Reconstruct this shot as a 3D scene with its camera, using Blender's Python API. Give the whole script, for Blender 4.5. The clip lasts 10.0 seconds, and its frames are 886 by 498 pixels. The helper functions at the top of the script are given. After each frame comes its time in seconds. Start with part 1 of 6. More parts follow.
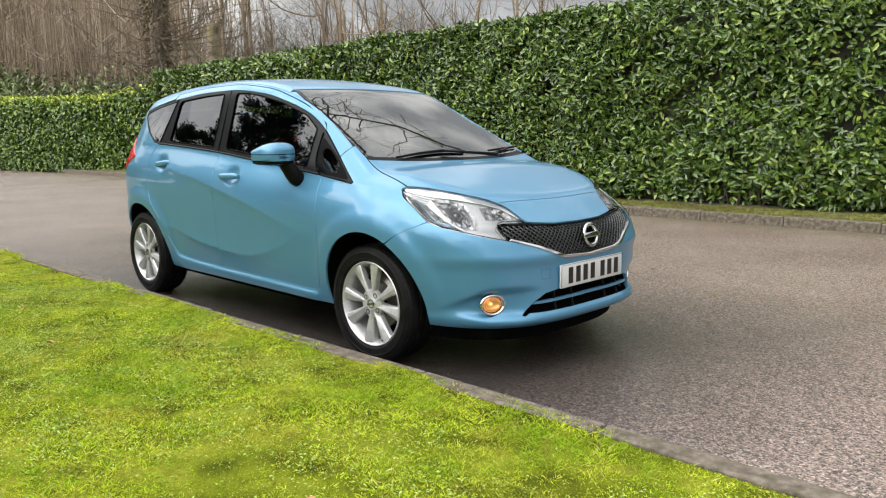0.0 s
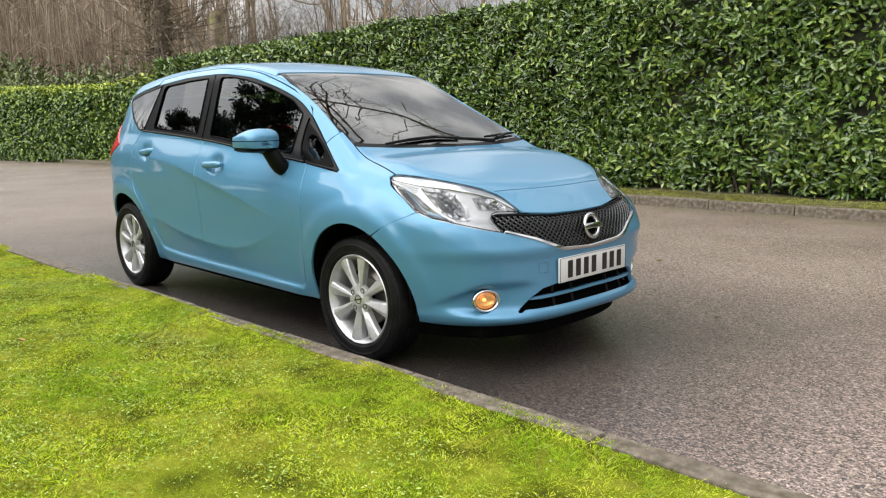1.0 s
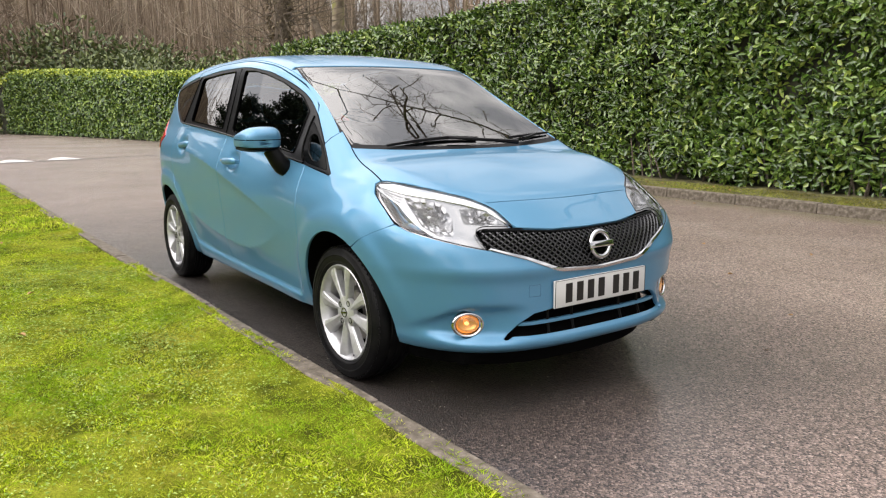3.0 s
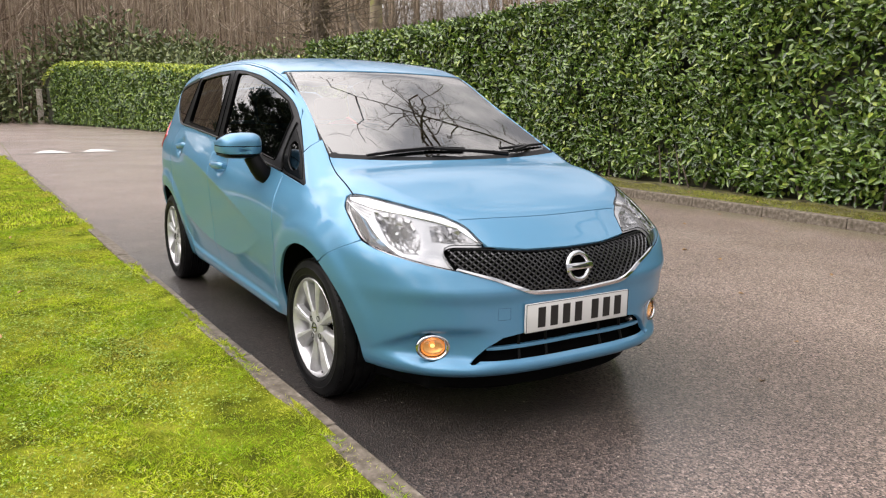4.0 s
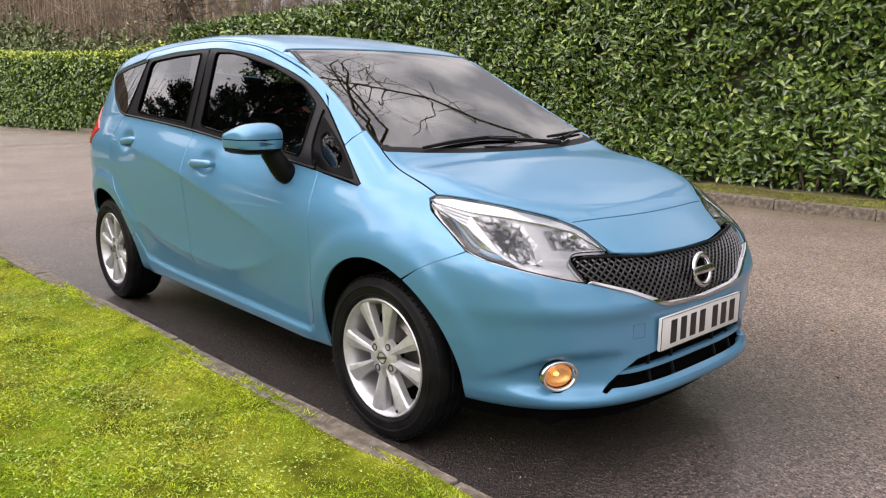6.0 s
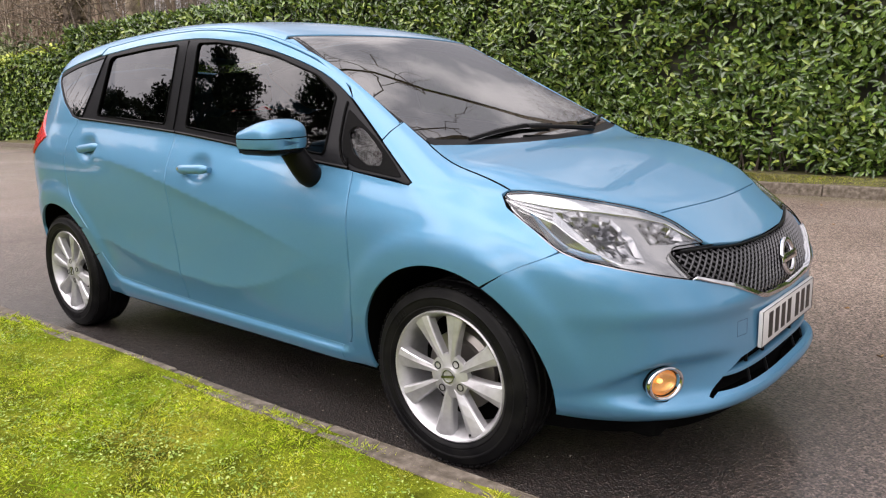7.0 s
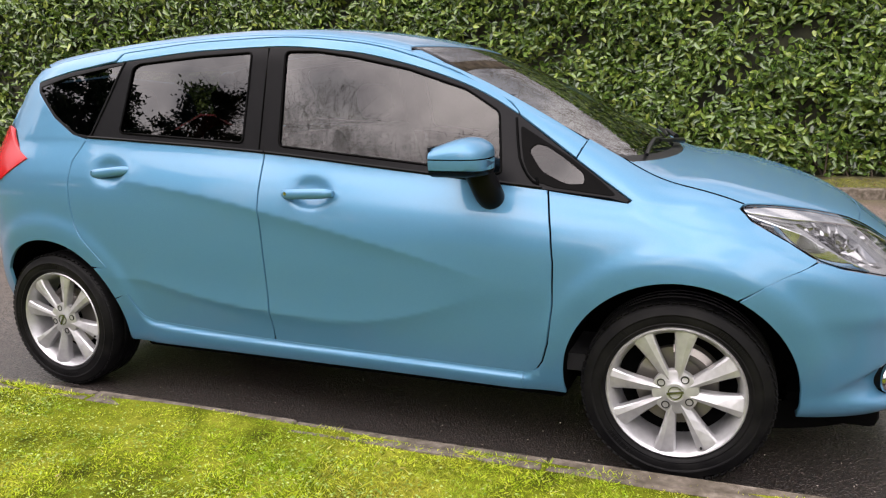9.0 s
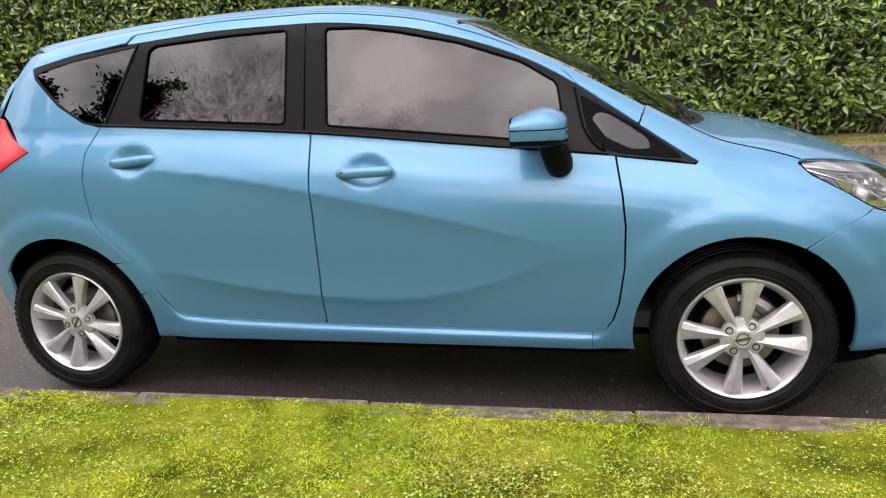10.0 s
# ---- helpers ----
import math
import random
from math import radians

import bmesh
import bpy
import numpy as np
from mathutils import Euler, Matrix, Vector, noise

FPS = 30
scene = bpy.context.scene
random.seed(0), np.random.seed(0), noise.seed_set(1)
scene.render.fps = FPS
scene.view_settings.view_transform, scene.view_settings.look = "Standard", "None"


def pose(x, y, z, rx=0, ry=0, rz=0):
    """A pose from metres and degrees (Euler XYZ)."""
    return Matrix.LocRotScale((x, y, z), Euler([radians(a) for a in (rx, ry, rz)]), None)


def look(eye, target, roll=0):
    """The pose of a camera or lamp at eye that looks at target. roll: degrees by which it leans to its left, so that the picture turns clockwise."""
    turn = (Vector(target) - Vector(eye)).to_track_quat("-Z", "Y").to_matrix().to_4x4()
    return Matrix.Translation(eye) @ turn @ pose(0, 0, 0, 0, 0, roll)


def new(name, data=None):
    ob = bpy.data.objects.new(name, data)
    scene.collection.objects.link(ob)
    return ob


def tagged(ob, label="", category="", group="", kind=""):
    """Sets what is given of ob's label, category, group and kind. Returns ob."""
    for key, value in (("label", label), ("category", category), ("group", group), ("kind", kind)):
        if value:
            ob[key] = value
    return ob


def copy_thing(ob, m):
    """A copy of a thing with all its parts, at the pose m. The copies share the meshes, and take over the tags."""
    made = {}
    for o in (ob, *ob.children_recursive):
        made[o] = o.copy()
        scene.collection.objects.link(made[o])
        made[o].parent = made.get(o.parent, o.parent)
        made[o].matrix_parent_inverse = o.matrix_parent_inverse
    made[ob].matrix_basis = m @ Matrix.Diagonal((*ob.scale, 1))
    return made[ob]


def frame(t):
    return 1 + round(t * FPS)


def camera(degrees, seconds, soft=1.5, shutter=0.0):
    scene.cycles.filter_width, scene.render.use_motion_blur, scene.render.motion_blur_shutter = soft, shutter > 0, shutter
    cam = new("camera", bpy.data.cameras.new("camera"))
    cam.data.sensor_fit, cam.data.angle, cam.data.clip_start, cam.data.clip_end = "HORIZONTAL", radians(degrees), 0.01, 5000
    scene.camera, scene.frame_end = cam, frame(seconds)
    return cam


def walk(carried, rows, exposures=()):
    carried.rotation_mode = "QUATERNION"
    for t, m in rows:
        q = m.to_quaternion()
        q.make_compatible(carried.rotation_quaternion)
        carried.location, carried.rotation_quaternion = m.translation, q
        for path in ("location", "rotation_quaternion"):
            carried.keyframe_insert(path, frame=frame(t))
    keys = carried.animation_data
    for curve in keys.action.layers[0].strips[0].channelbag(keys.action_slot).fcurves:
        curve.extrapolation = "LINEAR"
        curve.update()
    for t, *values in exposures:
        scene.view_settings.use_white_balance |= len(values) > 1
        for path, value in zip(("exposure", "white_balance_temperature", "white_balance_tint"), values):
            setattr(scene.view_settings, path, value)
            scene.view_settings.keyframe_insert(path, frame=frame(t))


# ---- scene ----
cam = camera(60.4, 10.0, 1.2)
PATH = [
    (0, (4.212, -3.153, 1.139), (2.804, -1.764, 0.838), -0.8),
    (0.5, (4.197, -3.089, 1.128), (2.79, -1.702, 0.816), -0.9),
    (1, (4.103, -2.942, 1.116), (2.685, -1.57, 0.788), -1.0),
    (1.5, (4.05, -2.784, 1.144), (2.622, -1.426, 0.799), -1.1),
    (2, (4.132, -2.592, 1.156), (2.64, -1.304, 0.817), -1.4),
    (2.5, (4.224, -2.409, 1.189), (2.655, -1.219, 0.84), -1.2),
    (2.7, (4.224, -2.357, 1.167), (2.631, -1.201, 0.815), -0.8),
    (3.8, (4.26, -2.033, 1.262), (2.596, -0.992, 0.878), 0.4),
    (4, (4.259, -1.979, 1.239), (2.586, -0.946, 0.869), 0.8),
    (4.5, (4.158, -1.968, 1.232), (2.506, -0.904, 0.857), 0.8),
    (5, (3.881, -2.082, 1.232), (2.281, -0.946, 0.845), 0.7),
    (5.2, (3.787, -2.119, 1.238), (2.201, -0.965, 0.848), 0.5),
    (6.3, (3.179, -2.412, 1.19), (1.801, -1.011, 0.815), -0.0),
    (6.5, (3.089, -2.413, 1.182), (1.75, -0.973, 0.821), -0.5),
    (7, (2.763, -2.516, 1.18), (1.493, -1.026, 0.772), -1.7),
    (7.5, (2.447, -2.674, 1.199), (1.27, -1.113, 0.775), -1.6),
    (8, (2.143, -2.908, 1.218), (1.127, -1.244, 0.774), -1.6),
    (8.5, (1.786, -3.008, 1.24), (0.846, -1.298, 0.801), -2.1),
    (9, (1.492, -3.141, 1.25), (0.746, -1.331, 0.84), -1.5),
    (9.5, (1.185, -3.3, 1.265), (0.61, -1.436, 0.824), -1.8),
    (10, (0.903, -3.363, 1.26), (0.445, -1.475, 0.784), -3.3),
]
walk(cam, [(t, look(eye, target, roll)) for t, eye, target, roll in PATH],
     [(0, 0.92, 6480, 8), (2, 0.92, 6560, 11), (4.5, 0.96, 6660, 16), (6.5, 0.90, 6580, 19), (8, 0.94, 6590, 20), (10, 0.93, 6640, 20)])


# ---- world, sun, exposure ----
world = bpy.data.worlds.new("sky")
scene.world = world
world.use_nodes = True
wn, wl = world.node_tree.nodes, world.node_tree.links
wn.clear()
w_out = wn.new("ShaderNodeOutputWorld")
w_bg = wn.new("ShaderNodeBackground")
w_sky = wn.new("ShaderNodeTexSky")
w_sky.sky_type, w_sky.sun_disc = "NISHITA", False
w_sky.sun_elevation, w_sky.sun_rotation = radians(40), radians(195)
w_sky.air_density, w_sky.dust_density = 1.0, 3.0
w_co = wn.new("ShaderNodeTexCoord")
w_noise = wn.new("ShaderNodeTexNoise")
w_noise.inputs["Scale"].default_value, w_noise.inputs["Detail"].default_value = 4.6, 8.0
w_ramp = wn.new("ShaderNodeValToRGB")
w_ramp.color_ramp.elements[0].position, w_ramp.color_ramp.elements[0].color = 0.42, (5.0, 5.1, 5.3, 1)
w_ramp.color_ramp.elements[1].position, w_ramp.color_ramp.elements[1].color = 0.585, (11.8, 11.6, 11.3, 1)
w_mix = wn.new("ShaderNodeMix")
w_mix.data_type = "RGBA"
w_mix.inputs[0].default_value = 0.93
wl.new(w_co.outputs["Generated"], w_noise.inputs["Vector"])
wl.new(w_noise.outputs["Fac"], w_ramp.inputs["Fac"])
wl.new(w_sky.outputs[0], w_mix.inputs[6])
wl.new(w_ramp.outputs[0], w_mix.inputs[7])
# the overcast grows brighter towards the zenith and towards the veiled sun
SUN_WAY = Vector((-3.4, -9.7, 8.4)).normalized()
w_axes = wn.new("ShaderNodeSeparateXYZ")
wl.new(w_co.outputs["Generated"], w_axes.inputs[0])
w_dot = wn.new("ShaderNodeVectorMath")
w_dot.operation, w_dot.inputs[1].default_value = "DOT_PRODUCT", SUN_WAY
wl.new(w_co.outputs["Generated"], w_dot.inputs[0])
w_high, w_near, w_gain = [wn.new("ShaderNode" + k) for k in ("MapRange", "MapRange", "Math")]
w_high.inputs["To Min"].default_value, w_high.inputs["To Max"].default_value = 0.42, 0.92
w_near.inputs["From Min"].default_value, w_near.interpolation_type, w_near.inputs["To Max"].default_value = 0.0, "SMOOTHSTEP", 1.66
w_gain.operation = "ADD"
wl.new(w_axes.outputs[2], w_high.inputs["Value"])
wl.new(w_dot.outputs["Value"], w_near.inputs["Value"])
wl.new(w_high.outputs[0], w_gain.inputs[0])
wl.new(w_near.outputs[0], w_gain.inputs[1])
w_scale = wn.new("ShaderNodeVectorMath")
w_scale.operation = "SCALE"
wl.new(w_mix.outputs[2], w_scale.inputs[0])
wl.new(w_gain.outputs[0], w_scale.inputs["Scale"])
wl.new(w_scale.outputs[0], w_bg.inputs["Color"])
w_bg.inputs["Strength"].default_value = 0.1005
wl.new(w_bg.outputs[0], w_out.inputs["Surface"])
sun = new("sun", bpy.data.lights.new("sun", "SUN"))
sun.data.energy, sun.data.angle, sun.data.color = 0.5, radians(100), (1.0, 0.94, 0.87)
sun.matrix_world = look(SUN_WAY * 15, (0, 0, 0))


# ---- materials ----
def material(name, color, rough=0.5, metal=0.0, **more):
    m = bpy.data.materials.new(name)
    m.use_nodes = True
    b = m.node_tree.nodes["Principled BSDF"]
    b.inputs["Base Color"].default_value = (*color, 1)
    b.inputs["Roughness"].default_value, b.inputs["Metallic"].default_value = rough, metal
    for key, value in more.items():
        b.inputs[key.replace("_", " ").title().replace("Ior", "IOR")].default_value = value
    return m


def shader(m):
    return m.node_tree.nodes["Principled BSDF"]


def add_noise(m, scale, detail=4.0, coords="Object"):
    n, l = m.node_tree.nodes, m.node_tree.links
    co, tex = n.new("ShaderNodeTexCoord"), n.new("ShaderNodeTexNoise")
    tex.inputs["Scale"].default_value, tex.inputs["Detail"].default_value = scale, detail
    l.new(co.outputs[coords], tex.inputs["Vector"])
    return tex.outputs["Fac"]


def add_ramp(m, source, stops):
    n, l = m.node_tree.nodes, m.node_tree.links
    ramp = n.new("ShaderNodeValToRGB")
    while len(ramp.color_ramp.elements) < len(stops):
        ramp.color_ramp.elements.new(0.5)
    for e, (p, c) in zip(ramp.color_ramp.elements, stops):
        e.position, e.color = p, (*c, 1)
    l.new(source, ramp.inputs["Fac"])
    return ramp.outputs["Color"]


def add_mix(m, a, b, factor, blend="MIX"):
    n, l = m.node_tree.nodes, m.node_tree.links
    mix = n.new("ShaderNodeMix")
    mix.data_type, mix.blend_type = "RGBA", blend
    if isinstance(factor, float):
        mix.inputs[0].default_value = factor
    else:
        l.new(factor, mix.inputs[0])
    for k, s in ((6, a), (7, b)):
        if isinstance(s, tuple):
            mix.inputs[k].default_value = (*s, 1)
        else:
            l.new(s, mix.inputs[k])
    return mix.outputs[2]


def add_bump(m, source, strength, distance):
    n, l = m.node_tree.nodes, m.node_tree.links
    bump = n.new("ShaderNodeBump")
    bump.inputs["Strength"].default_value, bump.inputs["Distance"].default_value = strength, distance
    l.new(source, bump.inputs["Height"])
    l.new(bump.outputs[0], shader(m).inputs["Normal"])


def set_color(m, source, key="Base Color"):
    m.node_tree.links.new(source, shader(m).inputs[key])


PAINT = material("blue_paint", (0.085, 0.235, 0.41), 0.42, 0.34, coat_weight=0.8, coat_roughness=0.035, specular_ior_level=0.12)
flakes = add_noise(PAINT, 900.0, 2.0)
set_color(PAINT, add_ramp(PAINT, flakes, [(0.35, (0.072, 0.212, 0.344)), (0.65, (0.092, 0.256, 0.408))]))
BLACK = material("black_plastic", (0.0042, 0.0043, 0.0050), 0.36, specular_ior_level=0.11)
add_bump(BLACK, add_noise(BLACK, 700.0), 0.2, 0.001)
GLOSS_BLACK = material("gloss_black", (0.003, 0.003, 0.003), 0.16, specular_ior_level=0.02)
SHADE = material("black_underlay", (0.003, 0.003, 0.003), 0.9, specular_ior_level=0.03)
RUBBER = material("tyre_rubber", (0.011, 0.011, 0.012), 0.5, specular_ior_level=0.11)
dust = add_noise(RUBBER, 14.0)
set_color(RUBBER, add_ramp(RUBBER, dust, [(0.4, (0.004, 0.004, 0.0045)), (0.75, (0.011, 0.0108, 0.0105))]))
ALLOY = material("silver_alloy", (0.62, 0.62, 0.63), 0.32, 0.55)
set_color(ALLOY, add_ramp(ALLOY, add_noise(ALLOY, 30.0), [(0.3, (0.46, 0.46, 0.47)), (0.7, (0.58, 0.58, 0.59))]))
CHROME = material("chrome", (0.60, 0.61, 0.63), 0.07, 1.0)
SATIN = material("satin_silver", (0.24, 0.245, 0.25), 0.2, 0.95)
NUT = material("dark_wheel_nut", (0.014, 0.014, 0.014), 0.4, 0.3)
DISC = material("brake_steel", (0.30, 0.28, 0.26), 0.4, 0.9)
PLATE = material("plate_white", (0.58, 0.58, 0.57), 0.35)
INK = material("plate_ink", (0.01, 0.01, 0.01), 0.4)
RED = material("red_lens", (0.46, 0.002, 0.006), 0.25, 0.0, coat_weight=0.25)
SEAT = material("seat_cloth", (0.025, 0.025, 0.027), 0.9)
add_bump(SEAT, add_noise(SEAT, 400.0), 0.5, 0.002)
AMBER = material("amber_reflector", (0.62, 0.30, 0.09), 0.22, 0.75)
shader(AMBER).inputs["Emission Color"].default_value = (1.0, 0.50, 0.16, 1)
shader(AMBER).inputs["Emission Strength"].default_value = 0.12
FILAMENT = material("lit_bulb", (1.0, 0.7, 0.3), 0.3)
shader(FILAMENT).inputs["Emission Color"].default_value = (1.0, 0.52, 0.14, 1)
shader(FILAMENT).inputs["Emission Strength"].default_value = 0.8
LAMP_SILVER = material("lamp_silver", (0.32, 0.32, 0.33), 0.22, 0.95)
LAMP_BOWL = material("faceted_lamp_chrome", (0.235, 0.235, 0.245), 0.05, 1.0)
facet = LAMP_BOWL.node_tree.nodes.new("ShaderNodeTexVoronoi")
facet.inputs["Scale"].default_value = 15.0
place = LAMP_BOWL.node_tree.nodes.new("ShaderNodeTexCoord")
LAMP_BOWL.node_tree.links.new(place.outputs["Object"], facet.inputs["Vector"])
add_bump(LAMP_BOWL, facet.outputs["Distance"], 0.6, 0.03)
MESH = material("grille_black_chrome", (0.065, 0.065, 0.068), 0.25, 0.7)


def glass(name, tint, face):
    """A thin pane: clear but for its tint, with the gloss of both its faces rising towards a grazing view."""
    m = bpy.data.materials.new(name)
    m.use_nodes = True
    n, l = m.node_tree.nodes, m.node_tree.links
    n.clear()
    out, mix, clear, gloss, graze, power, scale = [n.new("ShaderNode" + k) for k in ("OutputMaterial", "MixShader", "BsdfTransparent", "BsdfGlossy", "LayerWeight", "Math", "Math")]
    clear.inputs["Color"].default_value = (*tint, 1)
    gloss.inputs["Roughness"].default_value = 0.0
    graze.inputs["Blend"].default_value = 0.5
    power.operation, power.inputs[1].default_value = "POWER", 4.0
    scale.operation, scale.inputs[1].default_value, scale.inputs[2].default_value = "MULTIPLY_ADD", 1 - face, face
    l.new(graze.outputs["Facing"], power.inputs[0])
    l.new(power.outputs[0], scale.inputs[0])
    l.new(scale.outputs[0], mix.inputs[0])
    l.new(clear.outputs[0], mix.inputs[1])
    l.new(gloss.outputs[0], mix.inputs[2])
    l.new(mix.outputs[0], out.inputs["Surface"])
    return m


GLASS = glass("tinted_glass", (0.16, 0.185, 0.18), 0.065)
SCREEN = glass("windscreen_glass", (0.45, 0.51, 0.50), 0.255)
DARK_GLASS = glass("privacy_glass", (0.05, 0.055, 0.055), 0.055)
LENS = glass("clear_lens", (0.96, 0.97, 0.97), 0.06)

ASPHALT = material("asphalt", (0.05, 0.05, 0.05), 0.6, coat_weight=0.85, coat_roughness=0.27, coat_ior=1.55)
chips = ASPHALT.node_tree.nodes.new("ShaderNodeTexVoronoi")
chips.inputs["Scale"].default_value = 135.0
spot = ASPHALT.node_tree.nodes.new("ShaderNodeTexCoord")
ASPHALT.node_tree.links.new(spot.outputs["Object"], chips.inputs["Vector"])
grey = ASPHALT.node_tree.nodes.new("ShaderNodeSeparateColor")
ASPHALT.node_tree.links.new(chips.outputs["Color"], grey.inputs[0])
fine = add_noise(ASPHALT, 40.0, 6.0)
broad = add_noise(ASPHALT, 0.55, 5.0)
stone = add_ramp(ASPHALT, grey.outputs[0], [(0.1, (0.045, 0.030, 0.025)), (0.5, (0.34, 0.250, 0.212)), (0.85, (0.62, 0.470, 0.405)), (1.0, (0.90, 0.72, 0.63))])
stone = add_mix(ASPHALT, stone, add_ramp(ASPHALT, fine, [(0.3, (0.55, 0.55, 0.55)), (0.7, (1.25, 1.25, 1.25))]), 1.0, "MULTIPLY")
stone = add_mix(ASPHALT, stone, (0.66, 0.63, 0.62), add_ramp(ASPHALT, broad, [(0.35, (0, 0, 0)), (0.7, (1, 1, 1))]), "MULTIPLY")
# green algae in the gutter by the far kerb
axes = ASPHALT.node_tree.nodes.new("ShaderNodeSeparateXYZ")
ASPHALT.node_tree.links.new(spot.outputs["Object"], axes.inputs[0])
ragged = ASPHALT.node_tree.nodes.new("ShaderNodeMath")
ragged.operation, ragged.inputs[1].default_value = "MULTIPLY_ADD", 0.9
ASPHALT.node_tree.links.new(add_noise(ASPHALT, 2.3, 6.0), ragged.inputs[0])
ASPHALT.node_tree.links.new(axes.outputs[1], ragged.inputs[2])
reach = ASPHALT.node_tree.nodes.new("ShaderNodeMapRange")
reach.inputs["From Min"].default_value, reach.inputs["From Max"].default_value, reach.inputs["To Max"].default_value = 5.75, 6.25, 0.75
ASPHALT.node_tree.links.new(ragged.outputs[0], reach.inputs["Value"])
# colour painted dark by the near kerb for damp and car shade, paler beyond
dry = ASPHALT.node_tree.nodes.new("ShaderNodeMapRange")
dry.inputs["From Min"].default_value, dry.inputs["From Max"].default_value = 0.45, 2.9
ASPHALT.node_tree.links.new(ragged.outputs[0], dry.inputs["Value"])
# fore and aft of the car the pale colour also stands in for sky sheen
unshaded = []
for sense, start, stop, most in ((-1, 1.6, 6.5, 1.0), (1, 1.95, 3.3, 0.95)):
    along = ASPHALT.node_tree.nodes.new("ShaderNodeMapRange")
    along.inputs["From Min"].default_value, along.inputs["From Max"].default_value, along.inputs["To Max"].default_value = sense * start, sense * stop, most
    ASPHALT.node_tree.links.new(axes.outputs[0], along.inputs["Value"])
    unshaded_max = ASPHALT.node_tree.nodes.new("ShaderNodeMath")
    unshaded_max.operation = "MAXIMUM"
    ASPHALT.node_tree.links.new(unshaded[-1] if unshaded else dry.outputs[0], unshaded_max.inputs[0])
    ASPHALT.node_tree.links.new(along.outputs[0], unshaded_max.inputs[1])
    unshaded.append(unshaded_max.outputs[0])
stone = add_mix(ASPHALT, add_mix(ASPHALT, stone, (0.10, 0.095, 0.092), 1.0, "MULTIPLY"), stone, unshaded[-1])
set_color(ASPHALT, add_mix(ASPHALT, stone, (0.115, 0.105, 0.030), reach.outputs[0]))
set_color(ASPHALT, add_ramp(ASPHALT, broad, [(0.35, (0.30, 0.30, 0.30)), (0.7, (0.55, 0.55, 0.55))]), "Roughness")
add_bump(ASPHALT, chips.outputs["Distance"], 1.0, 0.010)
CONCRETE = material("kerb_concrete", (0.25, 0.24, 0.22), 0.85)
grime = add_noise(CONCRETE, 24.0, 12.0)
set_color(CONCRETE, add_ramp(CONCRETE, grime, [(0.30, (0.055, 0.046, 0.028)), (0.44, (0.098, 0.080, 0.058)), (0.56, (0.140, 0.116, 0.090)), (0.74, (0.23, 0.198, 0.160))]))
add_bump(CONCRETE, add_noise(CONCRETE, 90.0, 6.0), 0.6, 0.006)
VERGE = material("verge_soil", (0.09, 0.08, 0.03), 0.95)
set_color(VERGE, add_ramp(VERGE, add_noise(VERGE, 7.0, 8.0), [(0.32, (0.035, 0.028, 0.012)), (0.5, (0.095, 0.085, 0.028)), (0.7, (0.17, 0.17, 0.045))]))
add_bump(VERGE, add_noise(VERGE, 50.0, 6.0), 1.0, 0.02)
SOIL = material("turf_soil", (0.10, 0.13, 0.03), 0.95, specular_ior_level=0.03)
turf = add_noise(SOIL, 5.0, 8.0)
set_color(SOIL, add_ramp(SOIL, turf, [(0.32, (0.050, 0.060, 0.006)), (0.5, (0.140, 0.168, 0.012)), (0.7, (0.25, 0.262, 0.030))]))
add_bump(SOIL, add_noise(SOIL, 60.0, 6.0), 1.0, 0.02)


# ---- mesh helpers ----
def mesh_object(name, verts, faces, mat, parent=None, label="", smooth=True, normals=None):
    me = bpy.data.meshes.new(name)
    me.from_pydata([tuple(v) for v in verts], [], [tuple(f) for f in faces])
    me.materials.append(mat)
    me.polygons.foreach_set("use_smooth", [smooth] * len(me.polygons))
    me.update()
    if normals is not None:
        me.normals_split_custom_set_from_vertices([tuple(n) for n in normals])
    ob = new(name, me)
    if parent:
        ob.parent = parent
    if label:
        tagged(ob, label)
    return ob


def part(name, bm, mat, parent=None, label="", smooth=True):
    me = bpy.data.meshes.new(name)
    bmesh.ops.recalc_face_normals(bm, faces=bm.faces[:])
    bm.to_mesh(me)
    bm.free()
    me.materials.append(mat)
    me.polygons.foreach_set("use_smooth", [smooth] * len(me.polygons))
    if smooth:
        me.set_sharp_from_angle(angle=radians(38))
    ob = new(name, me)
    if parent:
        ob.parent = parent
    if label:
        tagged(ob, label)
    return ob


def add_box(bm, lo, hi, bevel=0.0, m=None):
    made = bmesh.ops.create_cube(bm, size=1.0)["verts"]
    mid = [(a + b) / 2 for a, b in zip(lo, hi)]
    size = [b - a for a, b in zip(lo, hi)]
    for v in made:
        v.co = Vector([c + s * k for c, s, k in zip(mid, size, v.co)])
        if m:
            v.co = m @ v.co
    if bevel:
        edges = list({e for v in made for e in v.link_edges})
        bmesh.ops.bevel(bm, geom=edges, offset=bevel, segments=2, affect="EDGES", profile=0.5)


def add_lathe(bm, profile, segments, m=None, closed=False):
    """Turns (radius, height) pairs about the z axis."""
    rings = []
    for k in range(segments):
        a = 2 * math.pi * k / segments
        ring = []
        for r, h in profile:
            co = Vector((r * math.cos(a), r * math.sin(a), h))
            ring.append(bm.verts.new(m @ co if m else co))
        rings.append(ring)
    n = len(profile)
    for k in range(segments):
        a, b = rings[k], rings[(k + 1) % segments]
        for i in range(n if closed else n - 1):
            j = (i + 1) % n
            bm.faces.new((a[i], b[i], b[j], a[j]))


